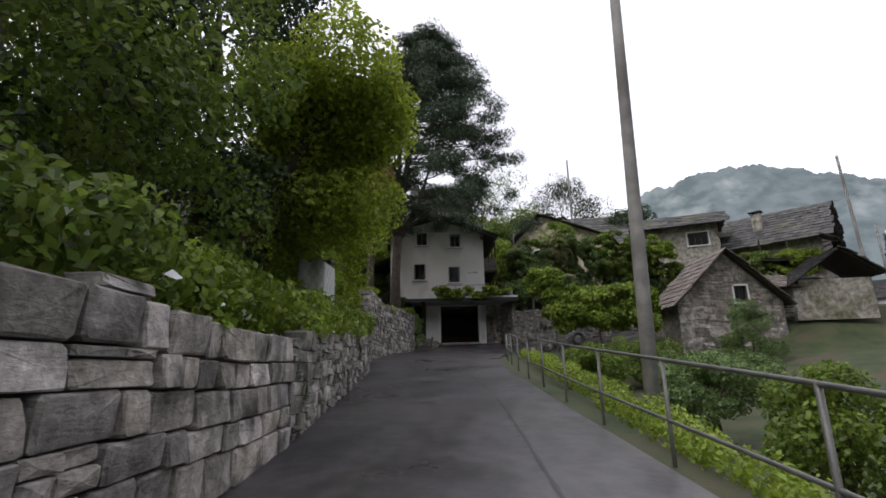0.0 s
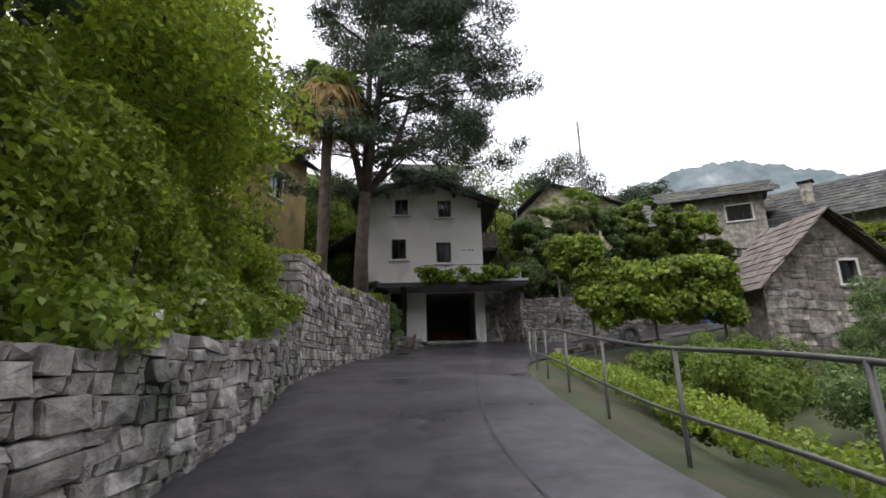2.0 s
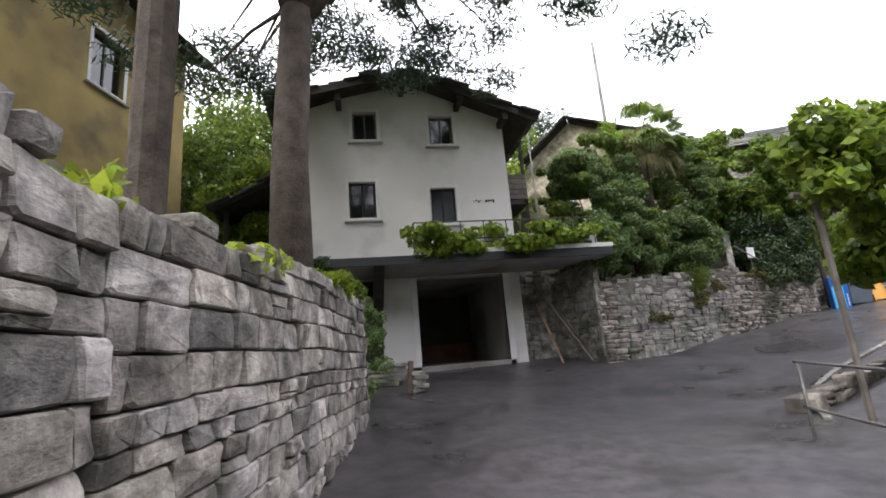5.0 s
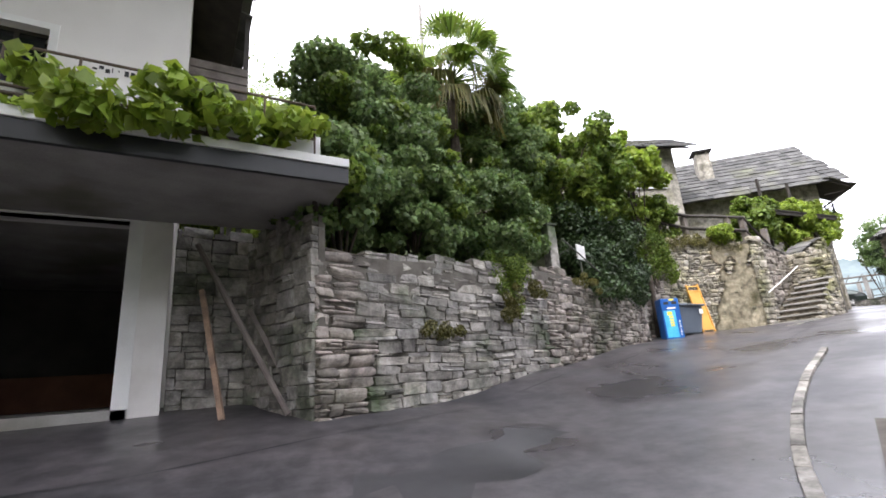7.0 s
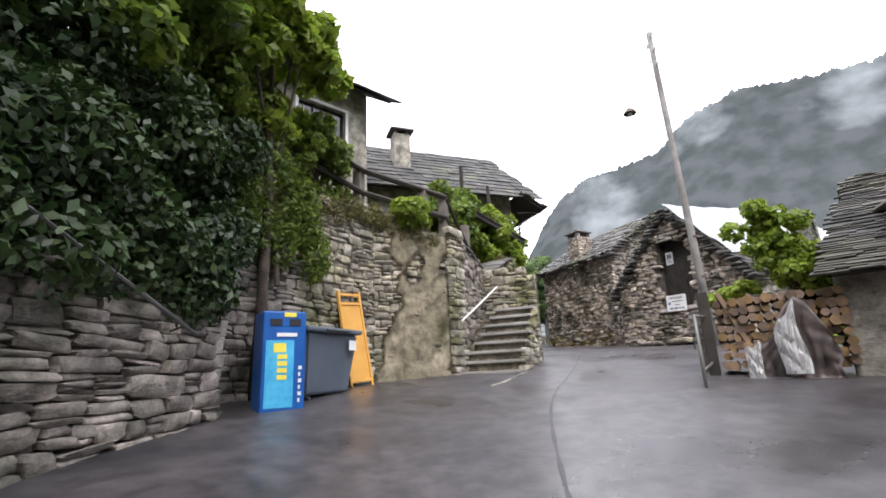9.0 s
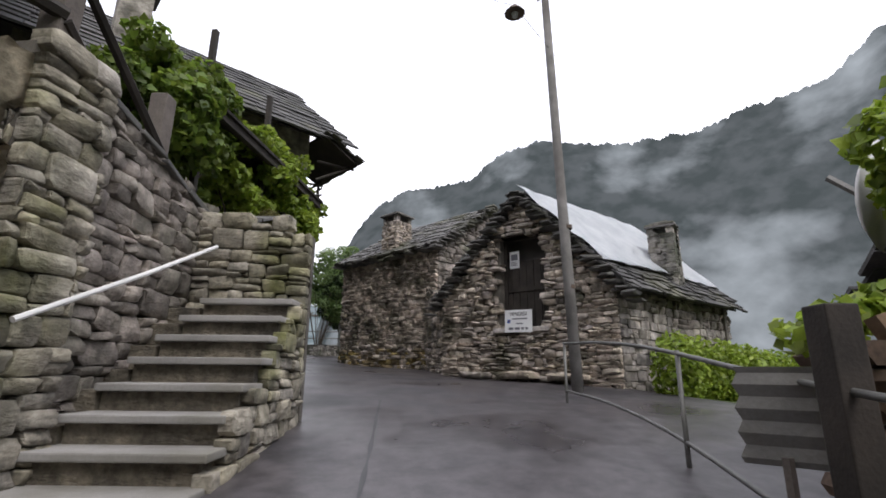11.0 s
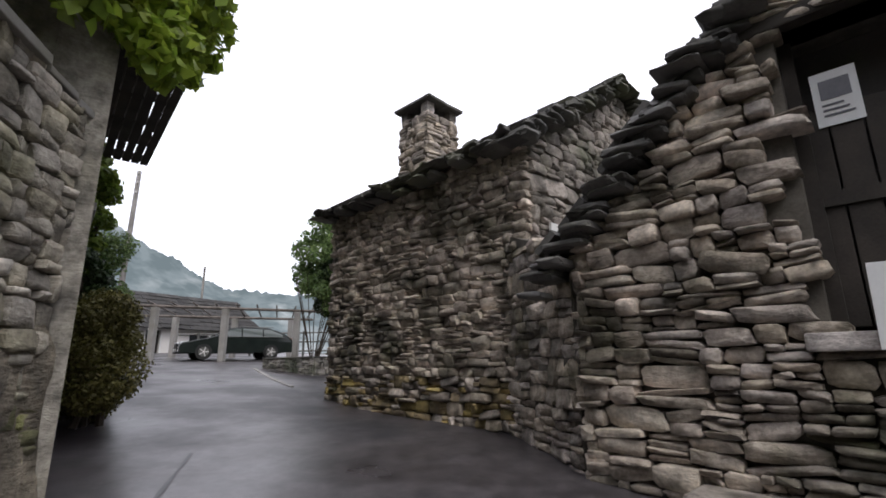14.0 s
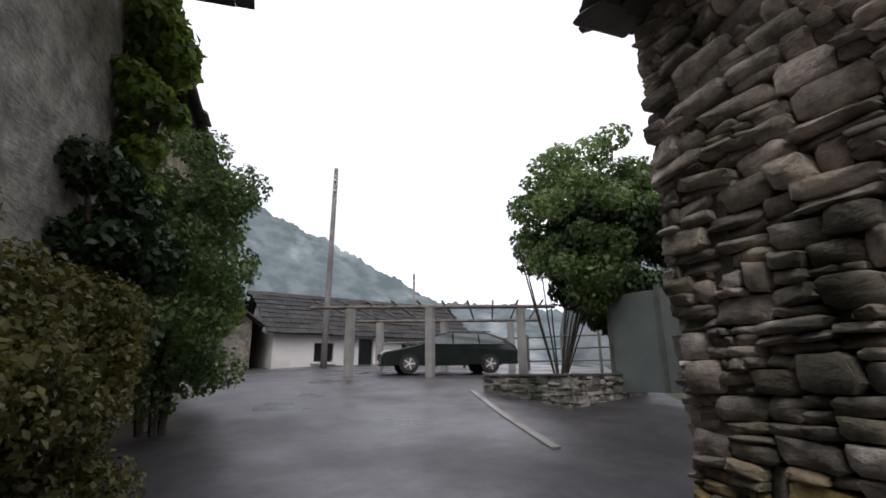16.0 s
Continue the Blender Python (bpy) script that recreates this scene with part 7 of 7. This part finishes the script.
fig("fig_tree", "large-leaved fig tree above the stone wall", 6.7, 36.4, 8.4, 1.9, 1.4, 2.6, 30000, 0.062, LEAF_MID, 41)
fig("fig_tree", "bright fig tree beside the sloping handrail", 14.8, 38.2, 10.0, 2.7, 1.5, 2.5, 15000, 0.095, LEAF, 42, 90, 0.38)
fig("fig_tree", "dark bushy tree behind the palm", 11.0, 37.9, 9.0, 2.0, 1.4, 3.2, 28000, 0.062, LEAF_MID, 43)
fig("shrub", "shrub beside the terrace over the wall", 5.5, 34.6, 6.5, 0.9, 1.3, 1.0, 12000, 0.06, LEAF_MID, 44, 34, 0.4)
fig("shrub", "thin hedge leaning over the mossy wall", 16.9, 39.0, 8.6, 1.5, 0.9, 2.9, 36000, 0.052, LEAF, 45, 70, 0.42)
droop = [(9.4 + rng.gauss(0, 0.3), 35.3 + rng.uniform(-0.12, 0.1), 5.7 - abs(rng.gauss(0, 0.5)), 0.17, 0.13, 0.26) for _ in range(24)]
shrub("creeper", "feathery olive creeper drooping over the dry stone wall", droop, 6000, 0.035, LEAF, "creeper", ratio=0.35, stems=0)
fig("shrub", "creeper on the mossy wall top", 21.7, 37.4, 7.95, 0.5, 0.4, 0.25, 4000, 0.05, LEAF_BRIGHT, 47, 16, 0.25)
fig("vine", "leafy vine hanging from the corner house", 28.6, 38.1, 9.3, 1.4, 0.8, 1.2, 8000, 0.075, LEAF_BRIGHT, 48, 60, 0.28)
fig("vine", "dense dark vine above the rubble wall", 26.4, 38.3, 9.2, 1.6, 0.8, 1.2, 9000, 0.08, LEAF, 49, 60, 0.3)
sv = [(21.7 + rng.gauss(0, 0.22), 30.3 + 0.5 * rng.uniform(-1, 1) ** 3 + 0.1 * k / 8, 5.5 + 0.035 * k + rng.gauss(0, 0.12), 0.2, 0.2, 0.17) for k in range(40)]
sv += [(21.5 + rng.gauss(0, 0.15), 30.4 - 0.14 * k, 5.75 + 0.03 * k + rng.gauss(0, 0.08), 0.17, 0.17, 0.13) for k in range(10)]
sv += [(21.9, 31.0 + 0.13 * k, 5.55 + rng.gauss(0, 0.06), 0.16, 0.15, 0.11) for k in range(6)]
shrub("vine", "bright vine spilling over the slate shed", sv, 8500, 0.05, LEAF_BRIGHT, "vine", ratio=0.8)

# Creeper leaves coloured dark to stand for the shaded space behind the wall.
dk = []
for k in range(90):
    u = rng.uniform(9.0, 12.9)
    z_ = rng.uniform(5.4, 8.0)
    w_ = rng.uniform(0.15, 0.8) if z_ < 6.0 else rng.uniform(0.2, 1.4)
    dk.append((RA[0] + 0.953 * u - 0.302 * w_, RA[1] + 0.302 * u + 0.953 * w_, z_, 0.5, 0.42, 0.45))
shade_creeper = empty("creeper", "dense creeper over the dry stone wall, painted dark for shaded space", "creeper")
crown("foliage", dk, 40000, 0.06, LEAF_DARK, shade_creeper)
for k in range(4):
    u = 9.4 + 0.95 * k
    part("stem", tube([(RA[0] + 0.953 * u, RA[1] + 0.302 * u + 1.1, 5.0), (RA[0] + 0.953 * u - 0.2, RA[1] + 0.302 * u + 1.3, 6.6), (RA[0] + 0.953 * u + 0.2, RA[1] + 0.302 * u + 1.2, 8.0)], [0.045, 0.035, 0.012], 6), BARK, shade_creeper)
fig("fig_tree", "light large-leaved fig reaching over the bins", 18.1, 38.3, 10.2, 1.5, 1.0, 1.8, 5600, 0.115, LEAF_BRIGHT, 52, 60, 0.28)
fig("shrub", "bright leafy bush hanging over the mossy wall", 19.7, 38.6, 8.7, 0.9, 0.55, 1.0, 9000, 0.055, LEAF, 53, 44, 0.3)
fr = [(17.5 + 0.24 * k + rng.uniform(-0.1, 0.1), 38.35 - 0.035 * k, 7.6 - abs(k - 3) * 0.12 + rng.uniform(-0.9, 0.5), 0.32, 0.3, 0.5) for k in range(8) for _ in range(2)]
shrub("fern_creeper", "feathery green creeper hanging over the mossy wall", fr, 7000, 0.06, LEAF, "creeper", ratio=0.35)
cv = [(29.0, 38.5, 9.3), (29.5, 38.0, 9.2), (29.9, 37.5, 9.5), (30.0, 37.1, 8.9), (29.7, 37.6, 10.0), (29.2, 37.8, 8.9), (30.1, 36.9, 8.6), (28.4, 38.2, 9.0), (30.2, 37.4, 9.9), (31.0, 37.6, 9.9), (31.6, 37.75, 9.7), (32.1, 37.95, 9.9), (32.6, 38.05, 10.1), (31.5, 37.4, 9.35), (31.9, 37.5, 9.1), (32.9, 37.85, 9.9), (33.2, 38.1, 10.2), (32.4, 37.6, 9.7)]
shrub("vine", "bright vine hanging over the wall corner", [(x + rng.uniform(-0.45, 0.35), y + rng.uniform(-0.2, 0.4), z + rng.uniform(-0.5, 0.4), 0.2, 0.18, 0.26) for x, y, z in cv for _ in range(6)], 8500, 0.07, LEAF_BRIGHT, "vine", ratio=0.8)
tuft = [(28.6 + rng.uniform(-0.3, 0.3), 37.3, 8.22, 0.22, 0.2, 0.16) for _ in range(6)]
shrub("grass_tuft", "yellowish dry tuft on the wall coping", tuft, 3500, 0.05, LEAF_OLIVE, "grass", ratio=0.2, stems=0)

fringe = [(17.6 + 0.13 * k, 38.38 - 0.02 * k, 7.35 + 0.2 * 0.13 * k + rng.uniform(-0.3, 0.05), 0.16, 0.13, 0.17) for k in range(26)] + [(20.9 + 0.075 * k, 37.9 - 0.058 * k, 8.0 - 0.03 * k + rng.uniform(-0.35, 0.05), 0.15, 0.13, 0.17) for k in range(16)]
shrub("grass_fringe", "dry grass hanging from the mossy wall top", fringe, 6000, 0.06, LEAF_OLIVE, "grass", ratio=0.14, stems=0)

fig("shrub", "rounded shrub in front of the young palm", 9.4, 35.9, 6.9, 1.5, 0.7, 1.1, 16000, 0.055, LEAF_MID, 58, 50, 0.32)
fig("shrub", "grey-green shrub over the wall by the terrace", 7.3, 35.2, 6.8, 1.3, 0.8, 1.3, 15000, 0.055, LEAF_MID, 59, 46, 0.3)


wall_nrm = Vector((0.302, -0.953, 0))
for u0, z0, du, dz, n_ in ((4.6, 4.75, 0.32, 0.3, 14), (5.6, 5.1, 0.25, 0.18, 9), (8.2, 5.55, 0.5, 0.16, 10), (2.6, 4.1, 0.5, 0.12, 8)):
    bl = []
    for _ in range(n_):
        u = u0 + rng.gauss(0, du * 0.6)
        bl.append((RA[0] + 0.953 * u + 0.05 * wall_nrm.x, RA[1] + 0.302 * u + 0.05 * wall_nrm.y, z0 + rng.gauss(0, dz * 0.6), 0.12, 0.06, 0.1))
    shrub("moss_tuft", "brownish olive moss and dry weeds on the stone wall", bl, 150 * n_, 0.028, LEAF_OLIVE, "moss", ratio=0.4, stems=0)


def fronds(thing, c, n, length, droop, mat, seed, name="frond"):
    r = np.random.default_rng(seed)
    for k in range(n):
        a, e = r.uniform(0, 2 * math.pi), r.uniform(-0.5, 1.0)
        d = Vector((math.cos(a) * math.cos(e), math.sin(a) * math.cos(e), math.sin(e)))
        base = Vector(c) + d * length * 0.55
        bm = bmesh.new()
        side_ = d.cross(Vector((0, 0, 1))).normalized()
        up = side_.cross(d)
        tube([Vector(c), base], 0.02, 4, bm=bm)
        for j in range(15):
            t = (j - 7) / 7 * 1.15
            w = (d * math.cos(t) + side_ * math.sin(t)).normalized()
            tip = base + w * length * 0.5 * (1 - 0.25 * abs(t)) - Vector((0, 0, droop * length * (0.3 + 0.3 * abs(t))))
            mid = base + w * length * 0.28 + up * 0.04
            s = side_ * 0.022 * length
            v = [bm.verts.new(base), bm.verts.new(mid + s), bm.verts.new(tip), bm.verts.new(mid - s)]
            bm.faces.new(v)
        part(name, bm, mat, thing)


palm = empty("palm_tree", "tall fan palm with a skirt of dry fronds", "palm")
part("trunk", tube([(-4.3, 26.0, 4.2), (-4.25, 26.0, 8.0), (-4.2, 26.0, 12.6)], [0.2, 0.22, 0.2], 10), BARK, palm)
fronds(palm, (-4.2, 26.0, 13.0), 26, 1.7, 0.25, LEAF, 1)
fronds(palm, (-4.2, 26.0, 12.2), 70, 1.75, 0.9, STRAW, 2, "dry_frond")
palm2 = empty("palm_tree", "young fan palm among the shrubs above the wall", "palm")
part("trunk", tube([(9.4, 36.7, 5.2), (9.4, 36.8, 8.0), (9.45, 36.9, 10.9)], [0.15, 0.14, 0.12], 9), BARK, palm2)
fronds(palm2, (9.45, 36.9, 11.2), 40, 2.0, 0.3, LEAF, 3)
fronds(palm2, (9.45, 36.85, 10.6), 26, 1.6, 1.0, LEAF_OLIVE, 4, "dry_frond")

# the big pine beside the house
pine = empty("pine_tree", "tall dark pine with a forked trunk on the block wall", "tree")
bx, by = -2.95, 27.4
part("trunk", tube([(bx, by, 4.0), (bx - 0.02, by + 0.1, 6.5), (bx + 0.1, by + 0.2, 9.2)], [0.33, 0.27, 0.25], 12), BARK, pine, smooth=True)
for q in (((bx - 0.5, by + 0.2, 11.5), (bx - 0.5, by + 0.5, 16)), ((bx + 0.4, by, 11.5), (bx + 0.9, by + 0.4, 17)), ((bx + 0.1, by + 0.5, 12), (bx + 0.4, by + 1.0, 22)), ((bx + 1.2, by + 0.6, 11.0), (bx + 2.2, by + 1.2, 14.5))):
    part("limb", tube([(bx + 0.1, by + 0.2, 9.0), q[0], q[1]], [0.2, 0.15, 0.06], 8), BARK, pine, smooth=True)
pb_ = []
r_ = np.random.default_rng(5)
for k in range(330):
    z_ = 10.8 + 13.4 * (k / 329) ** 0.95
    rad = 6.2 * (1 - ((z_ - 10.8) / 14.6) ** 1.8) + 0.4
    a = r_.uniform(0, 2 * math.pi)
    q = rad * r_.uniform(0.15, 1.0) ** 0.7
    c = (bx + 2.1 + q * math.cos(a), by + 1.5 + q * math.sin(a), z_ + r_.uniform(-0.5, 0.5) - 0.05 * q)
    pb_.append((*c, r_.uniform(0.6, 1.2), r_.uniform(0.6, 1.2), r_.uniform(0.25, 0.5)))
    if k % 3 == 0:
        part("limb", tube([(bx + 0.6, by + 0.8, min(z_ - 0.9, 21)), ((bx + 0.6 + c[0]) / 2, (by + 0.8 + c[1]) / 2, z_ - 0.3), c], [0.06, 0.04, 0.012], 5), BARK, pine)
crown("crown", pb_, 150000, 0.13, NEEDLE, pine, ratio=0.16, shell=0.1)

# ---------- street end planting ----------
shrub("bush", "dark leafy bush against the street house", clumps(38.3, 43.6, 7.8, 0.9, 0.9, 2.0, 56, 0.34, 61), 19000, 0.04, LEAF_MID)
shrub("bush", "bush with hanging branches at the house corner", clumps(39.9, 46.4, 8.0, 1.0, 1.1, 1.8, 28, 0.45, 62), 16000, 0.055, LEAF)
shrub("vine", "green creeper climbing the street house", clumps(36.9, 42.3, 9.2, 0.28, 0.24, 1.4, 26, 0.2, 63), 4000, 0.06, LEAF, "vine")
for k in range(4):
    shrub("hedge_bush", "clipped yellow-green hedge bush", clumps(34.35 + 0.632 * k, 39.6 + 0.597 * k, 6.3, 0.32, 0.32, 0.8, 26, 0.26, 610 + k), 15000, 0.026, LEAF_OLIVE, "hedge", group="hedge along the house")
shrub("bush", "dark reddish bush against the rough house wall", clumps(36.5, 41.8, 7.4, 0.4, 0.36, 0.9, 22, 0.24, 66), 8000, 0.04, LEAF_DARK)
ol = empty("oleander", "broad bushy tree with thin stems in the planter", "tree")
b = clumps(45.9, 39.7, 9.9, 2.0, 2.0, 2.2, 70, 0.42, 64)
for k in range(15):
    a = 2 * math.pi * k / 15 + 0.3 * math.sin(k * 5)
    part("stem", tube([(45.4 + 0.12 * math.cos(a), 40.6 + 0.12 * math.sin(a), 6.4), (45.4 + 0.5 * math.cos(a), 40.5 + 0.5 * math.sin(a), 7.6), (45.5 + 1.1 * math.cos(a), 40.3 + 1.1 * math.sin(a), 9.3)], [0.022, 0.018, 0.008], 6), BARK, ol)
crown("crown", b, 20000, 0.06, LEAF_MID, ol)
# Shade in the heart of this crown is painted with darker leaves.
crown("crown", clumps(46.4, 39.2, 9.2, 1.7, 1.7, 1.7, 34, 0.6, 164), 30000, 0.07, LEAF_DARK, ol, label="inner leaves painted dark as crown shade")
shrub("hedge", "bright low hedge beside the barn", [(29.3 + 0.5 * k + rng.uniform(-0.1, 0.1), 28.9 - 0.75 * k, 5.25 - 0.05 * k, 0.5, 0.5, 0.8) for k in range(9)], 15000, 0.06, LEAF_BRIGHT, "hedge")
shrub("bush", "grey-green feathery shrub before the stone house", [*clumps(15.2, 23.8, 2.2, 1.35, 1.25, 2.1, 40, 0.42, 66), *clumps(15.2, 23.8, 4.0, 0.7, 0.7, 1.0, 14, 0.32, 67)], 26000, 0.05, LEAF_MID, ratio=0.3)
shrub("bush", "garden shrub under the vine arbour", clumps(9.5, 22.8, 1.6, 2.4, 1.4, 1.2, 34, 0.5, 67), 14000, 0.055, LEAF)
shrub("bush", "weeds along the lane edge under the railing", [(1.95 + 0.05 * k + rng.uniform(-0.1, 0.15), 3 + 0.62 * k, float(road_z(1.9, 3 + 0.62 * k)) + 0.05, 0.16, 0.3, 0.22) for k in range(34)] + [(2.45 + 0.05 * k + rng.uniform(-0.2, 0.25), 3 + 0.62 * k, float(road_z(1.9, 3 + 0.62 * k)) - 0.1, 0.3, 0.35, 0.24) for k in range(34)], 16000, 0.035, LEAF_BRIGHT, "weeds", stems=0)
for i, (x, y, z, r0) in enumerate(((5.4, 7.0, 0.3, 1.1), (6.6, 12.5, 0.8, 1.3), (5.2, 17.0, 1.2, 1.0), (9.0, 17.5, 1.0, 1.4), (6.2, 21.6, 1.6, 1.1), (12.5, 20.5, 0.9, 1.3))):
    shrub("bush", "leafy garden shrub below the lane railing", clumps(x, y, z, r0, r0, 0.8, 24, 0.42, 700 + i), 9000, 0.05, LEAF_MID if i % 2 else LEAF, group="garden shrubs")
shrub("bush", "low garden hedge before the balcony house", [(18.5 + 0.8 * k, 23.5 + rng.uniform(-0.3, 0.3), 0.2, 0.7, 0.6, 0.6) for k in range(9)], 9000, 0.05, LEAF_BRIGHT, "hedge")
for i, (x, y, z, rx, ry, rz, mat) in enumerate(((8.4, 46.5, 11.5, 2.4, 2.2, 2.2, LEAF), (16.5, 42.5, 9.6, 2.6, 1.6, 1.6, LEAF), (4.4, 43.5, 11.0, 1.8, 1.6, 2.6, LEAF_BRIGHT), (9.0, 52.0, 16.0, 3.4, 3.0, 3.4, LEAF), (0.5, 50.0, 16.5, 4.0, 3.0, 3.5, LEAF_DARK), (-7.5, 42.0, 12.0, 3.2, 3.4, 4.0, LEAF), (-12, 33, 15, 4, 4, 4.5, LEAF), (24, 58, 18.5, 3.5, 3, 3, LEAF_DARK), (-6.0, 38.4, 9.0, 1.5, 1.5, 2.0, LEAF_BRIGHT), (6.0, 62, 24, 6, 4, 4, LEAF), (18, 66, 24, 6, 4, 4, LEAF_DARK))):
    tr = empty("tree", "leafy tree among the houses on the slope", "tree", "trees on the slope")
    b = clumps(x, y, z, rx, ry, rz, 34, 0.32 * (rx + rz) / 1.8, 80 + i)
    zg = float(land(np.array([x]), np.array([y]))[0])
    limbs((x, y, min(zg, z - rz) - 0.3), (x, y, z), 0.14, [tuple(q[:3]) for q in b[:6]], tr)
    crown("crown", b, 11000, 0.11, mat, tr)

thick = clumps(-9.0, 45.0, 11.5, 4.5, 3.0, 5.0, 70, 1.1, 171)
shrub("thicket", "dense green thicket on the slope behind the house", thick, 30000, 0.11, LEAF, "thicket", stems=6)
thick = clumps(-13.5, 40.0, 12.0, 4.0, 4.0, 5.5, 60, 1.1, 172)
shrub("thicket", "dense green thicket on the slope behind the house", thick, 24000, 0.11, LEAF_BRIGHT, "thicket", stems=6)

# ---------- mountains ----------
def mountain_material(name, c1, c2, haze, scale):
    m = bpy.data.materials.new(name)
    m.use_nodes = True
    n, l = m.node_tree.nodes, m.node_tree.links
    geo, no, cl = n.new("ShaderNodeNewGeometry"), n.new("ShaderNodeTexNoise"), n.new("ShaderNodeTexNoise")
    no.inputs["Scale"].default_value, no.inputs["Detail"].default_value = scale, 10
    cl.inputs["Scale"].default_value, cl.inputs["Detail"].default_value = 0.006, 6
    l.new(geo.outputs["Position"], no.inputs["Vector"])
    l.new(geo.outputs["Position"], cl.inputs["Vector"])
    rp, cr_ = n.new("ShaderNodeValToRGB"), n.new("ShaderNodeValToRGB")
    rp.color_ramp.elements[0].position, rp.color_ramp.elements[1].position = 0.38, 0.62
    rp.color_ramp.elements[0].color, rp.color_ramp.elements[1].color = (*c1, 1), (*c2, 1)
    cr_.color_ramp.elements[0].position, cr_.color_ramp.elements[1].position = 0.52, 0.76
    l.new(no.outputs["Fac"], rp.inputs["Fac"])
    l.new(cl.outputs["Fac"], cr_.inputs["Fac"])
    # Mist is painted: noise patches blend the slope towards the haze colour.
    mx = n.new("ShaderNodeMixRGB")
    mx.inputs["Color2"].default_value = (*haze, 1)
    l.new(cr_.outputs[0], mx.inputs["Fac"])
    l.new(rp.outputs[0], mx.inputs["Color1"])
    # The slope glows; its daylight is put in as emission.
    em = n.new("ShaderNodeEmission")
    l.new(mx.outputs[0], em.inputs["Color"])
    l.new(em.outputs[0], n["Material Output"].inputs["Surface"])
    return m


# Far ridge is a paler, bluer copy: distance haze put into its colour.
HAZE_GLOW_NEAR = mountain_material("near_forest_glow_haze", (0.088, 0.104, 0.112), (0.138, 0.153, 0.168), (0.62, 0.67, 0.74), 0.035)
HAZE_GLOW_FAR = mountain_material("far_forest_glow_haze", (0.22, 0.275, 0.305), (0.33, 0.39, 0.43), (0.82, 0.86, 0.91), 0.02)


def mountain(name, label, mat, centre, bearing0, bearing1, dist, profile, seed):
    """A ridge seen from the village: profile gives elevation in degrees for bearings (clockwise from +y)."""
    nb, nr = 600, 26
    tree_line = random.Random(seed)
    vs = []
    for i in range(nb + 1):
        be = bearing0 + (bearing1 - bearing0) * i / nb
        el = np.interp(be, [p[0] for p in profile], [p[1] for p in profile])
        h = dist * math.tan(radians(el))
        for j in range(nr + 1):
            k = j / nr
            d = dist * (0.62 + 0.38 * k)
            z = -30 + (h + 30) * k**1.15 + (6 * noise.noise((i * 0.07, j * 0.4, seed)) + 3.5 * noise.noise((i * 0.26, j * 1.1, seed))) * k * dist / 600
            if j == nr:
                z += tree_line.uniform(0, 0.0065 if dist < 1000 else 0.0022) * dist
            vs.append((centre[0] + d * math.sin(radians(be)), centre[1] + d * math.cos(radians(be)), z + centre[2]))
    idx_ = np.arange((nb + 1) * (nr + 1)).reshape(nb + 1, nr + 1)
    q = np.stack([idx_[:-1, :-1], idx_[1:, :-1], idx_[1:, 1:], idx_[:-1, 1:]], -1).reshape(-1, 4)
    ob = link(name, array_mesh(name, np.array(vs), q), mat, smooth=True)
    return tagged(ob, label, "mountain", kind="structure")


HUB = (24, 34, 5.5)
mountain("backdrop_near", "steep forested mountain, glowing backdrop with painted mist", HAZE_GLOW_NEAR, HUB, 75, 200, 700, [(75, 4), (76.9, 12.5), (78.9, 16.3), (81.5, 19.2), (84.6, 21), (89.5, 21.7), (93, 22.6), (96, 24.6), (98, 26), (101.5, 26.8), (106, 26.4), (111, 25.6), (116, 25.2), (121, 25.2), (126, 26.3), (131, 26.6), (135, 28), (137, 29.8), (140, 30), (165, 25), (185, 12), (200, 3)], 3)
mountain("backdrop_far", "far mountain ridge, glowing backdrop with haze and cloud painted in", HAZE_GLOW_FAR, HUB, 2, 90, 1500, [(2, 3), (14, 9), (20, 14), (24, 18.7), (29, 19.6), (33.3, 20.3), (36, 19.8), (39, 19), (41, 17.8), (44, 16.8), (47.2, 15.6), (52.6, 12.7), (57, 10.4), (60.8, 8.4), (64, 8.0), (68, 7.8), (76, 7), (90, 4)], 8)
